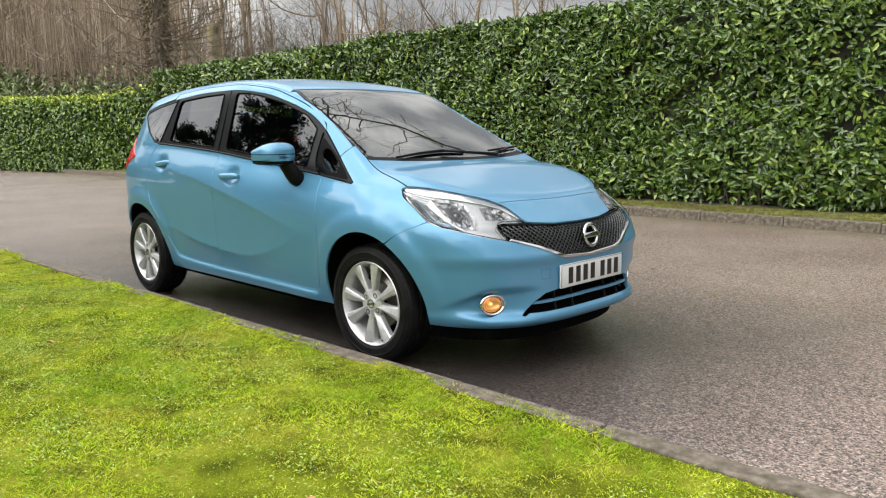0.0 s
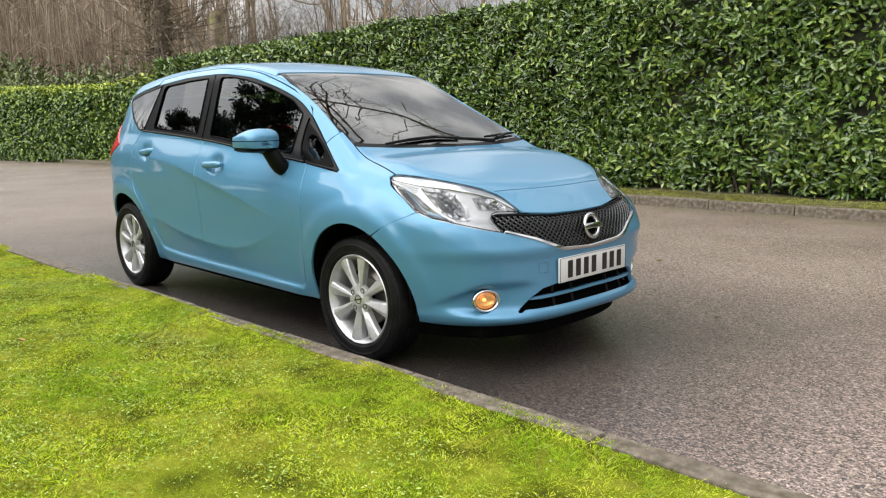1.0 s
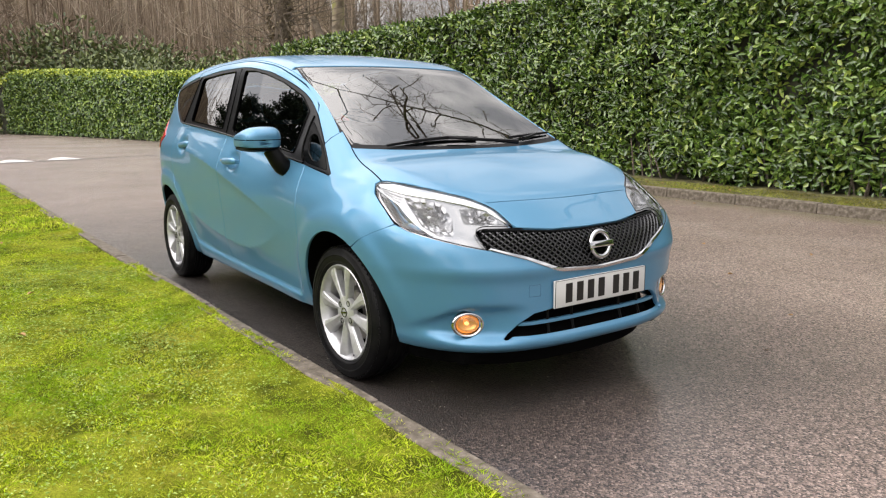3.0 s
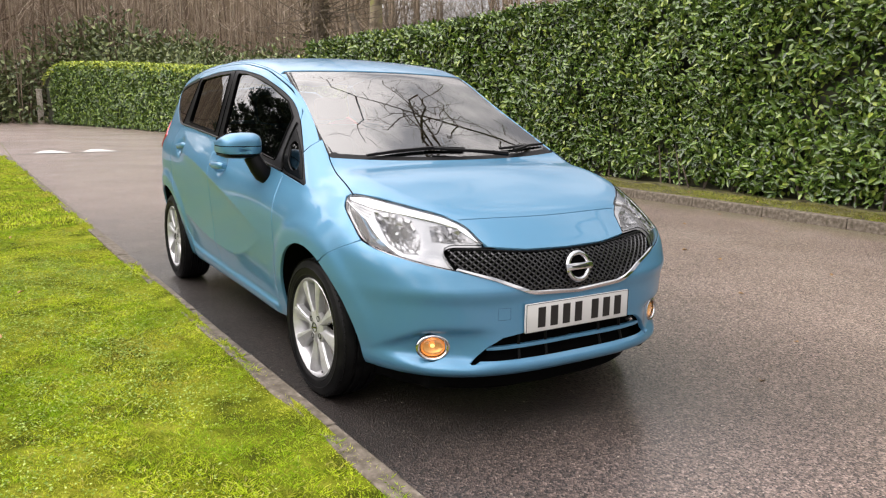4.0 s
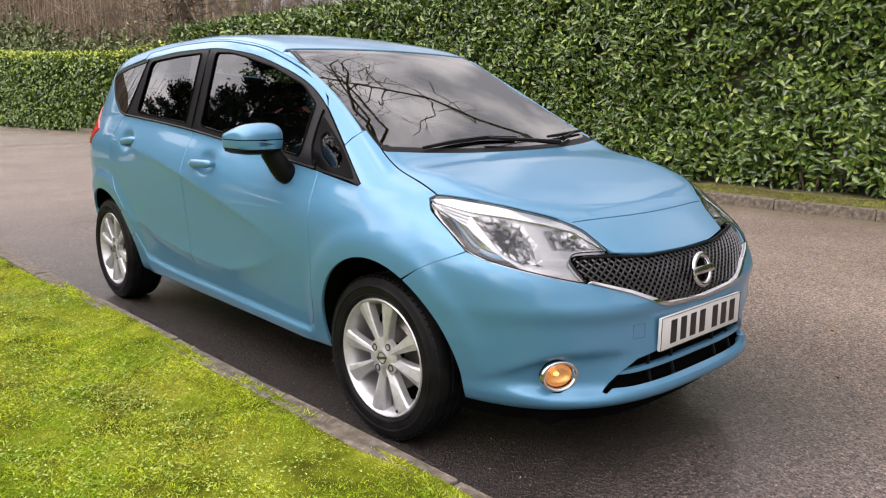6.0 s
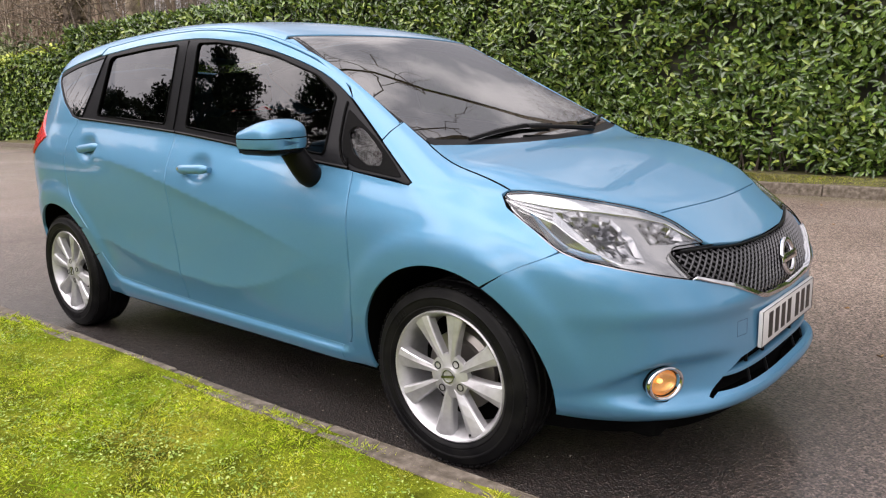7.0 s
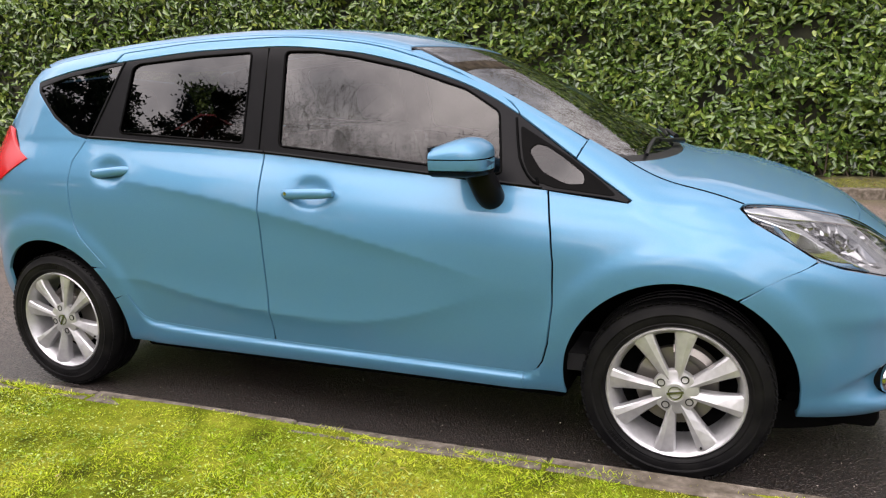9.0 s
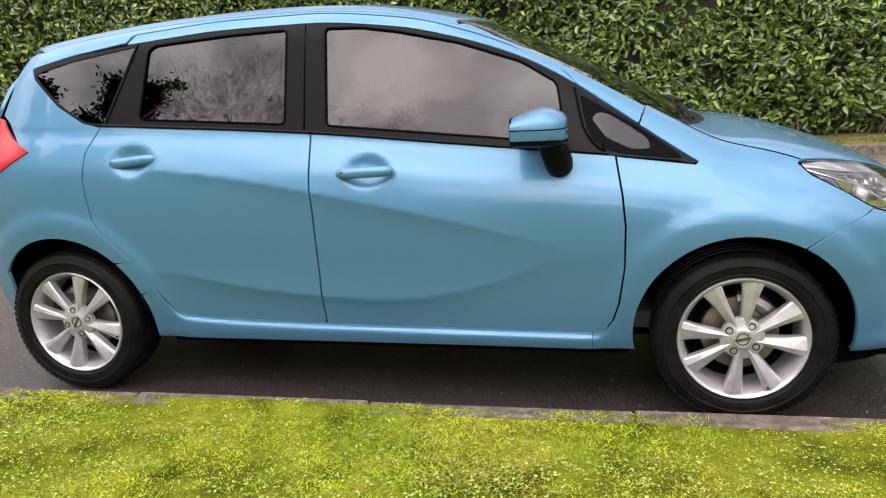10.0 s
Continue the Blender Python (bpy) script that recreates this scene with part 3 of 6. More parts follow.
    for name, ring, mat in (("front_door_glass", front_glass, GLASS), ("rear_door_glass", rear_glass, DARK_GLASS), ("quarter_glass", tail_glass, DARK_GLASS), ("front_quarter_glass", nose_glass, GLASS)):
        panel(name, ring, cast_side, mat, body_shell, sign, (), 0.03, -0.006, 0.0, label="dark tinted side glass", pane=True)
    # tail lamp
    lamp = [(77.5, 1.008), (70, 1.06), (62, 1.135), (56, 1.14), (44, 1.05), (42, 0.95), (52, 0.90), (66, 0.915)]
    panel("tail_lamp", round_corners(lamp, 1.0 * 0.02), cast_tail, RED, body_shell, sign, (), 0.03, 0.006, 0.02, (0.012, 1), "red plastic tail lamp lens")
    # black sheet behind the gaps
    behind = [(-1.70, 0.26), (-1.70, 0.93), (-1.38, 1.0), (-1.06, 1.08)] + sample(BELT, -1.0, 0.9, 20) + side_point([(1.0, 0.64), (1.1, 0.64), (1.25, 0.66), (1.45, 0.66)]) + [(1.50, 0.85), (1.62, 0.73), (1.52, 0.66)]
    behind += arc(1.30, 0.305, ARCH + 0.01, 62, 185, 20) + arc(-1.30, 0.305, ARCH + 0.01, -5, 185, 24)
    panel("inner_skin", behind, cast_side, SHADE, body_shell, sign, (), 0.05, -0.013, 0.0)
    rail_back = sample(lambda x: float(DLO_TOP(x)) - 0.004, -1.36, 0.9, 40) + edge[::-1]
    panel("inner_rail", rail_back, cast_side, SHADE, body_shell, sign, (), 0.03, -0.013, 0.0)

# bonnet, windscreen, roof
def bow(x0, k, y0, y1, n=24):
    return [(x0 - k * y * y, y) for y in np.linspace(y0, y1, n + 1)]


lamp_edge = [(float(p[0]), float(p[1])) for p in cast_nose(np.array(LAMP_TOP, float))]
side_line = [(x, float(BONNET_SIDE(x)) - 0.002) for x in np.linspace(1.115, LAMP_TIP[0] - 0.008, 16)]
side_line += [(x - 0.003, y - 0.004) for x, y in lamp_edge[1:] if x > side_line[-1][0]]
front_line = [(1.842 - 0.19 * y * y, y) for y in np.linspace(0.41, -0.41, 24)]
bonnet_ring = bow(1.226, 0.25, -0.625, 0.625) + side_line + front_line + [(x, -y) for x, y in side_line[::-1]]
panel("bonnet", bonnet_ring, cast_top, PAINT, body_shell, 1, (), 0.03)
screen = bow(0.372, 0.13, -0.535, 0.535) + [(0.55, 0.557), (0.8, 0.588), (1.0, 0.610)] + bow(1.185, 0.25, 0.622, -0.622) + [(1.0, -0.610), (0.8, -0.588), (0.55, -0.557)]
panel("windscreen", screen, cast_top, SCREEN, body_shell, 1, (), 0.04, -0.004, 0.0, label="clear laminated windscreen glass", screen=True)
seal_out = bow(0.362, 0.13, -0.547, 0.547) + [(0.55, 0.570), (0.8, 0.601), (1.0, 0.623)] + bow(1.222, 0.25, 0.640, -0.640) + [(1.0, -0.623), (0.8, -0.601), (0.55, -0.570)]
seal_in = bow(0.392, 0.13, -0.52, 0.52) + [(0.55, 0.552), (0.8, 0.584), (1.0, 0.605)] + bow(1.174, 0.25, 0.606, -0.606) + [(1.0, -0.605), (0.8, -0.584), (0.55, -0.552)]
panel("windscreen_seal", seal_out, cast_top, BLACK, body_shell, 1, [seal_in], 0.012, -0.0045, 0.008)
edge_y = [(x, rail_y(x) - 0.004) for x in np.linspace(-1.36, 0.33, 30)]
roof_ring = edge_y + bow(0.357, 0.13, 0.547, -0.547) + [(x, -y) for x, y in edge_y[::-1]] + [(-1.50, -0.52), (-1.585, -0.40), (-1.615, 0.0), (-1.585, 0.40), (-1.50, 0.52)]
panel("roof", roof_ring, cast_top, PAINT, body_shell, 1, (), 0.04)
panel("inner_roof", [(-1.4, 0.5), (0.34, 0.52), (0.34, -0.52), (-1.4, -0.5)], cast_top, SHADE, body_shell, 1, (), 0.06, -0.03, 0.0)
pillar = [(x, rail_y(x) - 0.003) for x in np.linspace(0.33, 0.985, 24)] + [(1.06, 0.628), (1.09, 0.634)] + [(1.0, 0.627), (0.8, 0.605), (0.55, 0.574), (0.36, 0.551)]
for sign in (-1, 1):
    panel("windscreen_pillar", pillar, cast_top, PAINT, body_shell, sign, (), 0.02)

# nose: bumper, fascia, lamps and grille
DEG = (0.0145, 1)
LAMP_LOW = [(57.4, 0.739), (53.2, 0.717), (46.4, 0.692), (39.6, 0.667), (34.2, 0.648)]
GRILLE_LOW = [(33.0, 0.651), (24.0, 0.612), (15.5, 0.563), (13.5, 0.556), (0.0, 0.543)]


def mirrored(half):
    return half + [(-a, b) for a, b in half[::-1] if abs(a) > 1e-6]


arch_front = side_to_nose(arc(1.30, 0.305, ARCH, 60, -8, 12))
bumper_half = [(0.0, 0.535)] + [(13.8, 0.547), (15.6, 0.554), (24.0, 0.603), (33.0, 0.641)] + [(a, b - 0.006) for a, b in LAMP_LOW[::-1][1:]] + SEAM + arch_front + [(58.0, 0.240), (40, 0.234), (20, 0.228), (0.0, 0.226)]
bumper_ring = bumper_half + [(-a, b) for a, b in bumper_half[::-1] if abs(a) > 1e-6]
intake_half = [(0.0, 0.412), (15.5, 0.402), (22.0, 0.388), (26.0, 0.352), (30.0, 0.294), (29.4, 0.289), (25.0, 0.292), (0.0, 0.288)]
intake = mirrored(intake_half)
FOG = (38.9, 0.349)
fog_hole = lambda s, r: [(s * (FOG[0] + r * 60 * math.cos(2 * math.pi * k / 28)), FOG[1] + r * math.sin(2 * math.pi * k / 28)) for k in range(28)]
panel("front_bumper", bumper_ring, cast_nose, PAINT, body_shell, 1, [intake, fog_hole(1, 0.055), fog_hole(-1, 0.055)], 0.012, 0, 0.02, DEG)
fascia_half = [(0.0, 0.700), (14.0, 0.704), (25.0, 0.719)] + [(26.2, 0.731), (30.0, 0.779), (33.0, 0.800), (37.2, 0.820)]
shut = [(math.degrees(math.atan2(y, 1.847 - 0.19 * y * y - 1.2)), float(cast_top(np.array([[1.847 - 0.19 * y * y, y]]))[0][2])) for y in np.linspace(0.40, 0.0, 12)]
panel("front_fascia", fascia_half + shut + [(-a, b) for a, b in (fascia_half + shut[:-1])[::-1] if abs(a) > 1e-6], cast_nose, PAINT, body_shell, 1, (), 0.024, 0, 0.014, DEG)
grille_half = [(0.0, 0.698), (14.0, 0.702), (25.0, 0.716), (30.5, 0.720), (34.8, 0.722), (35.8, 0.714), (34.6, 0.684)] + GRILLE_LOW[:-1] + [(0.0, 0.543)]
panel("grille_backing", mirrored(grille_half), cast_nose, SHADE, body_shell, 1, (), 0.03, -0.035, 0.0, DEG)
inner_ring = mirrored([(0.0, 0.53), (16, 0.55), (33, 0.64), (56, 0.71), (64, 0.66), (62, 0.55), (56, 0.45), (54, 0.30), (40, 0.25), (0.0, 0.245)])
panel("inner_nose", inner_ring, cast_nose, SHADE, body_shell, 1, [intake], 0.05, -0.04, 0.0, DEG)
panel("intake_backing", intake, cast_nose, SHADE, body_shell, 1, (), 0.04, -0.07, 0.0, DEG)
panel("inner_bonnet", [(1.22, -0.6), (1.22, 0.6), (1.45, 0.62), (1.88, 0.33), (1.88, -0.33), (1.45, -0.62)], cast_top, SHADE, body_shell, 1, (), 0.06, -0.02, 0.0)
chrome_v = GRILLE_LOW[:-1] + [(0.0, 0.543)]
chrome_low = [(33.4, 0.648), (24.0, 0.603), (15.7, 0.5525), (13.6, 0.545), (0.0, 0.533)]
v_ring = chrome_v + [(-a, b) for a, b in chrome_v[:-1][::-1]] + [(-a, b) for a, b in chrome_low] [:-1] + chrome_low[::-1]
panel("grille_strip", v_ring, cast_nose, CHROME, body_shell, 1, (), 0.012, 0.006, 0.03, DEG, "polished chrome strip under the grille")
lamp_ring = LAMP_TOP + [(33.6, 0.801), (30.5, 0.781), (26.6, 0.731), (26.4, 0.724), (30.5, 0.727), (35.2, 0.729), (36.8, 0.716), (35.6, 0.684), (33.8, 0.651)] + LAMP_LOW[::-1] + [(61.7, 0.787), (68.0, 0.845)]
for _ in range(2):
    lamp_ring = [(p[0] * (1 - t) + q[0] * t, p[1] * (1 - t) + q[1] * t) for p, q in zip(lamp_ring, lamp_ring[1:] + lamp_ring[:1]) for t in (0.22, 0.78)]
for sign in (-1, 1):
    panel("headlamp_housing", lamp_ring, cast_nose, SHADE, body_shell, sign, (), 0.02, -0.058, 0.0, DEG)
    panel("headlamp_lens", lamp_ring, cast_nose, LENS, body_shell, sign, (), 0.02, -0.001, 0.0, DEG, "clear polycarbonate headlamp lens")

# tail
tail_half = [(0, 0.22), (50, 0.235), (60, 0.245), (63, 0.45), (63, 0.89), (52, 0.895), (42, 0.94), (43, 1.055), (55, 1.15), (53, 1.25), (45, 1.33), (0, 1.37)]
panel("tailgate", tail_half + [(-a, b) for a, b in tail_half[::-1] if a], cast_tail, PAINT, body_shell, 1, (), 0.05, 0, 0.014, DEG)
rear_screen = round_corners([(40.0, 1.06), (46.0, 1.20), (40.0, 1.315), (0.0, 1.345), (-40.0, 1.315), (-46.0, 1.20), (-40.0, 1.06), (0.0, 1.02)], 0.03)
panel("rear_screen", rear_screen, cast_tail, DARK_GLASS, body_shell, 1, (), 0.04, 0.004, 0.006, DEG, "dark tinted rear window glass")


# ---- wheels ----
def build_wheel():
    """A wheel about the z axis, its outer face upwards."""
    bm = bmesh.new()
    add_lathe(bm, [(0.186, -0.165), (0.186, -0.05), (0.192, -0.022), (0.202, -0.006), (0.207, 0.003), (0.2115, 0.005), (0.2155, 0.001), (0.216, -0.012), (0.205, -0.02), (0.196, -0.06), (0.196, -0.165)], 72, closed=True)
    wheel = part("wheel", bm, ALLOY, None, "silver eight-spoke alloy wheel with a black tyre")
    bm = bmesh.new()
    side = [(0.206, -0.175), (0.222, -0.188), (0.256, -0.196), (0.281, -0.186), (0.293, -0.172)]
    tread = []
    for k, h in enumerate((-0.150, -0.112, -0.074, -0.036)):
        tread += [(0.2990, h - 0.012), (0.3000, h + 0.010), (0.2925, h + 0.012), (0.2925, h + 0.022)] if k < 3 else [(0.2990, h - 0.012), (0.2980, h + 0.012)]
    outer = [(0.293, -0.008), (0.283, 0.005), (0.280, 0.0062), (0.277, 0.008), (0.264, 0.0115), (0.260, 0.0150), (0.256, 0.0140), (0.254, 0.0122), (0.238, 0.0125), (0.2325, 0.0105), (0.229, 0.0120), (0.2245, 0.0100), (0.2215, 0.0070), (0.2165, 0.0015), (0.214, -0.012)]
    add_lathe(bm, side + tread + outer, 96)
    part("tyre", bm, RUBBER, wheel, "black rubber tyre with block tread")
    bm = bmesh.new()
    for k in range(72):
        m = pose(0, 0, 0, 0, 0, 360 / 72 * k) @ pose(0.2885, 0, -0.0068, 0, -38, 9)
        add_box(bm, (-0.011, -0.0092, -0.003), (0.0088, 0.0092, 0.0032), 0.0, m)
    part("tread", bm, RUBBER, wheel)
    # raised marks on the sidewall, as plain bars
    bm = bmesh.new()
    add_box(bm, (-0.008, -0.0042, -0.002), (0.008, 0.0042, 0.0012))
    mark = part("sidewall_mark", bm, RUBBER, wheel)
    for start, count in ((25, 8), (205, 8), (118, 5)):
        for k in range(count):
            ob = mark if start == 25 and k == 0 else new("sidewall_mark", mark.data)
            ob.parent, ob.matrix_basis = wheel, pose(0, 0, 0, 0, 0, start + 3.1 * k) @ pose(0.246, 0, 0.0126)
    # spokes in four pairs
    bm = bmesh.new()
    stations = [(0.026, 0.0135, -0.012), (0.05, 0.0135, -0.008), (0.085, 0.0165, -0.005), (0.125, 0.0215, -0.002), (0.165, 0.028, 0.0), (0.19, 0.0335, 0.0005), (0.204, 0.037, 0.0)]
    rows = []
    for r, w, h in stations:
        rows.append([bm.verts.new(c) for c in ((r, -w, h - 0.035), (r, -w, h - 0.007), (r, -w * 0.84, h - 0.003), (r, -w * 0.30, h + 0.001), (r, w * 0.80, h - 0.0085), (r, w, h - 0.015), (r, w, h - 0.040))])
    for a, b in zip(rows, rows[1:]):
        for i in range(6):
            bm.faces.new((a[i], b[i], b[i + 1], a[i + 1]))
    spoke = part("spoke", bm, ALLOY, wheel, "", False)
    for k in range(8):
        m = pose(0, 0, 0, 0, 0, 90 * (k // 2) + (19.5 if k % 2 else -19.5))
        ob = spoke if k == 0 else new("spoke", spoke.data)
        ob.parent, ob.matrix_basis = wheel, m
    bm = bmesh.new()
    add_lathe(bm, [(0.001, -0.030), (0.074, -0.030), (0.072, -0.012), (0.062, -0.009), (0.036, -0.008), (0.031, -0.004), (0.029, -0.0035), (0.0285, -0.0055), (0.001, -0.0045)], 40)
    part("hub", bm, ALLOY, wheel)
    bm = bmesh.new()
    add_lathe(bm, [(0.022, -0.0055), (0.022, -0.002), (0.0185, -0.002), (0.0185, -0.0055)], 32)
    add_box(bm, (-0.026, -0.004, -0.005), (0.026, 0.004, -0.001))
    part("hub_badge", bm, SATIN, wheel)
    bm = bmesh.new()
    add_lathe(bm, [(0.0135, -0.0115), (0.0125, -0.0085), (0.0095, -0.0085), (0.0095, -0.024), (0.001, -0.024)], 18)
    add_lathe(bm, [(0.0075, -0.024), (0.0075, -0.0125), (0.0055, -0.011), (0.001, -0.011)], 6)
    nut = part("wheel_nut", bm, NUT, wheel)
    for k in range(4):
        ob = nut if k == 0 else new("wheel_nut", nut.data)
        ob.parent, ob.matrix_basis = wheel, pose(0, 0, 0, 0, 0, 45 + 90 * k) @ pose(0.052, 0, 0.002)
    bm = bmesh.new()
    add_lathe(bm, [(0.04, -0.075), (0.128, -0.075), (0.130, -0.078), (0.130, -0.095), (0.04, -0.095)], 48)
    part("brake_disc", bm, DISC, wheel, "bare steel brake disc")
    bm = bmesh.new()
    add_tube(bm, [(0.118 * math.cos(radians(20 + 8 * k)), 0.118 * math.sin(radians(20 + 8 * k)), -0.085) for k in range(9)], 0.03, 8)
    part("brake_caliper", bm, DISC, wheel)
    bm = bmesh.new()
    add_lathe(bm, [(0.001, -0.13), (0.19, -0.13), (0.196, -0.165)], 40)
    part("wheel_back", bm, SHADE, wheel)
    bm = bmesh.new()
    add_lathe(bm, [(0.005, -0.025), (0.004, 0.004), (0.001, 0.005)], 10)
    ob = part("tyre_valve", bm, BLACK, wheel)
    ob.matrix_basis = pose(0, 0, 0, 0, 0, -76) @ pose(0.193, 0, 0)
    return wheel


def copy_part(ob, m):
    made = {}
    for o in (ob, *ob.children_recursive):
        made[o] = o.copy()
        scene.collection.objects.link(made[o])
        made[o].parent = made.get(o.parent, o.parent)
    made[ob].matrix_basis = m
    return made[ob]


first = build_wheel()
first.parent = car
spots = [(1.30, -1, 12, 2.0), (-1.30, -1, 59, 0.0), (1.30, 1, 30, 2.0), (-1.30, 1, 75, 0.0)]
for k, (x, s, turn, steer) in enumerate(spots):
    m = pose(x, s * 0.797, 0.2985, 0, 0, steer) @ pose(0, 0, 0, 90 if s < 0 else -90) @ pose(0, 0, 0, 0, 0, turn)
    if k:
        copy_part(first, m)
    else:
        first.matrix_basis = m
    # liner of the arch
    bm = bmesh.new()
    rows = []
    for a, b in arc(x, 0.305, ARCH + 0.004, -12, 192, 28):
        edge_at = float(cast_side(np.array([(a, b)]), 1)[0][1]) - 0.006
        rows.append([bm.verts.new((a, s * y, b)) for y in (edge_at, edge_at - 0.012, 0.45)])
    for p, q in zip(rows, rows[1:]):
        for i in range(2):
            bm.faces.new((p[i], q[i], q[i + 1], p[i + 1]))
    hub = bm.verts.new((x, s * 0.45, 0.2))
    for p, q in zip(rows, rows[1:]):
        bm.faces.new((p[2], q[2], hub))
    part("arch_liner", bm, SHADE, car)

bm = bmesh.new()
add_box(bm, (-1.75, -0.44, 0.17), (1.80, 0.44, 0.30), 0.02)
add_box(bm, (-0.92, -0.70, 0.19), (0.93, 0.70, 0.28), 0.02)
add_box(bm, (1.62, -0.58, 0.165), (1.90, 0.58, 0.27), 0.03)
add_box(bm, (-1.78, -0.46, 0.21), (-1.70, 0.46, 0.30), 0.02)
part("underbody", bm, SHADE, car)
# black skirt, added to deepen the shade on the road under the nose
bm = bmesh.new()
rows = []
for p in cast_nose(np.array([(a, 0.25) for a in np.linspace(-57, 57, 49)])):
    c = Vector((p[0] - 0.10, p[1] * 0.88, 0))
    rows.append([bm.verts.new(c + Vector((dx, 0, z))) for dx, z in ((0.02, 0.245), (0.0, 0.165), (-0.02, 0.150), (-0.03, 0.165), (-0.03, 0.245))])
for p, q in zip(rows, rows[1:]):
    for i in range(4):
        bm.faces.new((p[i], q[i], q[i + 1], p[i + 1]))
part("front_valance", bm, SHADE, car, "black strip added under the bumper to deepen the shade")


# ---- details of the car ----
def lift(cast, pairs, off, sign=1):
    p = cast(np.array(pairs, float), sign)
    return [Vector(q) for q in p + slope(p) * off]


# mesh of the grille
ring = mirrored(grille_half)
bm = bmesh.new()
for slant in (-1, 1):
    for k in range(-40, 41):
        pts = [(k * 1.95 + slant * (z - 0.63) * 88, z) for z in np.arange(0.535, 0.722, 0.0058)]
        keep = inside(np.array(pts), ring)
        run = []
        for q, ok in list(zip(pts, keep)) + [(None, False)]:
            if ok:
                run.append(q)
            else:
                if len(run) > 1:
                    add_tube(bm, lift(cast_nose, run, -0.014 + 0.001 * slant), 0.0036, 4, False)
                run = []
part("grille_mesh", bm, MESH, car, "gloss black diamond mesh grille")
bm = bmesh.new()
top_line = [(a, b - 0.004) for a, b in [(34.8, 0.722), (30.5, 0.720), (25.0, 0.716), (20, 0.709), (14.0, 0.703), (7, 0.700), (0.0, 0.699)]]
top_line = top_line + [(-a, b) for a, b in top_line[:-1][::-1]]
add_tube(bm, lift(cast_nose, densify(top_line, 0.02, DEG)[:-30], -0.008), 0.004, 6)
part("grille_top_seal", bm, BLACK, car)

# ring badge with a bar
bm = bmesh.new()
at = Matrix.Translation((2.062, 0, 0.632)) @ pose(0, 0, 0, 0, 78, 0)
add_lathe(bm, [(0.052 + 0.010 * math.cos(2 * math.pi * k / 10), 0.008 * math.sin(2 * math.pi * k / 10)) for k in range(10)], 44, at, True)
part("badge_ring", bm, CHROME, car, "chrome ring badge on the grille")
bm = bmesh.new()
add_box(bm, (-0.0135, -0.067, -0.002), (0.0135, 0.067, 0.010), 0.003, at)
part("badge_bar", bm, CHROME, car)
bm = bmesh.new()
add_box(bm, (-0.003, -0.04, 0.0095), (0.003, 0.04, 0.0108), 0.0, at)
part("badge_mark", bm, INK, car)
bm = bmesh.new()
add_lathe(bm, [(0.046, -0.012), (0.001, -0.012)], 30, at)
part("badge_backing", bm, GLOSS_BLACK, car)

# number plate with plain bars
bm = bmesh.new()
add_box(bm, (2.066, -0.262, 0.398), (2.0795, 0.262, 0.511), 0.004)
plate = part("number_plate", bm, PLATE, car, "white number plate with black bars")
bm = bmesh.new()
for lo, hi in (((-0.261, 0.3990), (0.261, 0.4004)), ((-0.261, 0.5086), (0.261, 0.5100)), ((-0.2612, 0.3990), (-0.2596, 0.5100)), ((0.2596, 0.3990), (0.2612, 0.5100))):
    add_box(bm, (2.0790, lo[0], lo[1]), (2.0806, hi[0], hi[1]))
part("plate_border", bm, INK, plate)
bm = bmesh.new()
add_box(bm, (2.0, -0.20, 0.41), (2.067, 0.20, 0.50), 0.004)
part("plate_plinth", bm, BLACK, car)
y = -0.2105
for k in range(7):
    bm = bmesh.new()
    add_box(bm, (2.0790, y + 0.005, 0.4155), (2.0808, y + 0.041, 0.4945), 0.0)
    part("plate_bar", bm, INK, plate)
    y += 0.061 if k != 3 else 0.086

# fog lamps
for s in (-1, 1):
    p = lift(cast_nose, [FOG], -0.001, s)[0]
    m = Matrix.Translation(p + Vector((0.008, 0, 0))) @ Vector((0.905, s * 0.42, 0.03)).to_track_quat("Z", "Y").to_matrix().to_4x4() @ Matrix.Diagonal((1.22, 0.95, 1.10, 1))
    bm = bmesh.new()
    add_lathe(bm, [(0.0475 + 0.0070 * math.cos(2 * math.pi * k / 12), 0.002 + 0.0085 * math.sin(2 * math.pi * k / 12)) for k in range(12)], 48, m, True)
    fog = part("fog_lamp", bm, CHROME, car, "round fog lamp with chrome bezel, lit amber")
    bm = bmesh.new()
    add_lathe(bm, [(0.0385, -0.003), (0.034, -0.012), (0.022, -0.020), (0.001, -0.022)], 36, m)
    part("fog_reflector", bm, AMBER, fog)
    bm = bmesh.new()
    add_lathe(bm, [(0.007, -0.021), (0.0075, -0.015), (0.005, -0.012), (0.001, -0.011)], 16, m)
    part("fog_bulb", bm, FILAMENT, fog)
    bm = bmesh.new()
    add_lathe(bm, [(0.0385, -0.004), (0.028, 0.001), (0.001, 0.003)], 36, m)
    part("fog_glass", bm, LENS, fog)
    bm = bmesh.new()
    add_lathe(bm, [(0.046, -0.035), (0.047, -0.006), (0.0385, -0.002), (0.0380, -0.012)], 36, m)
    part("fog_surround", bm, BLACK, fog)

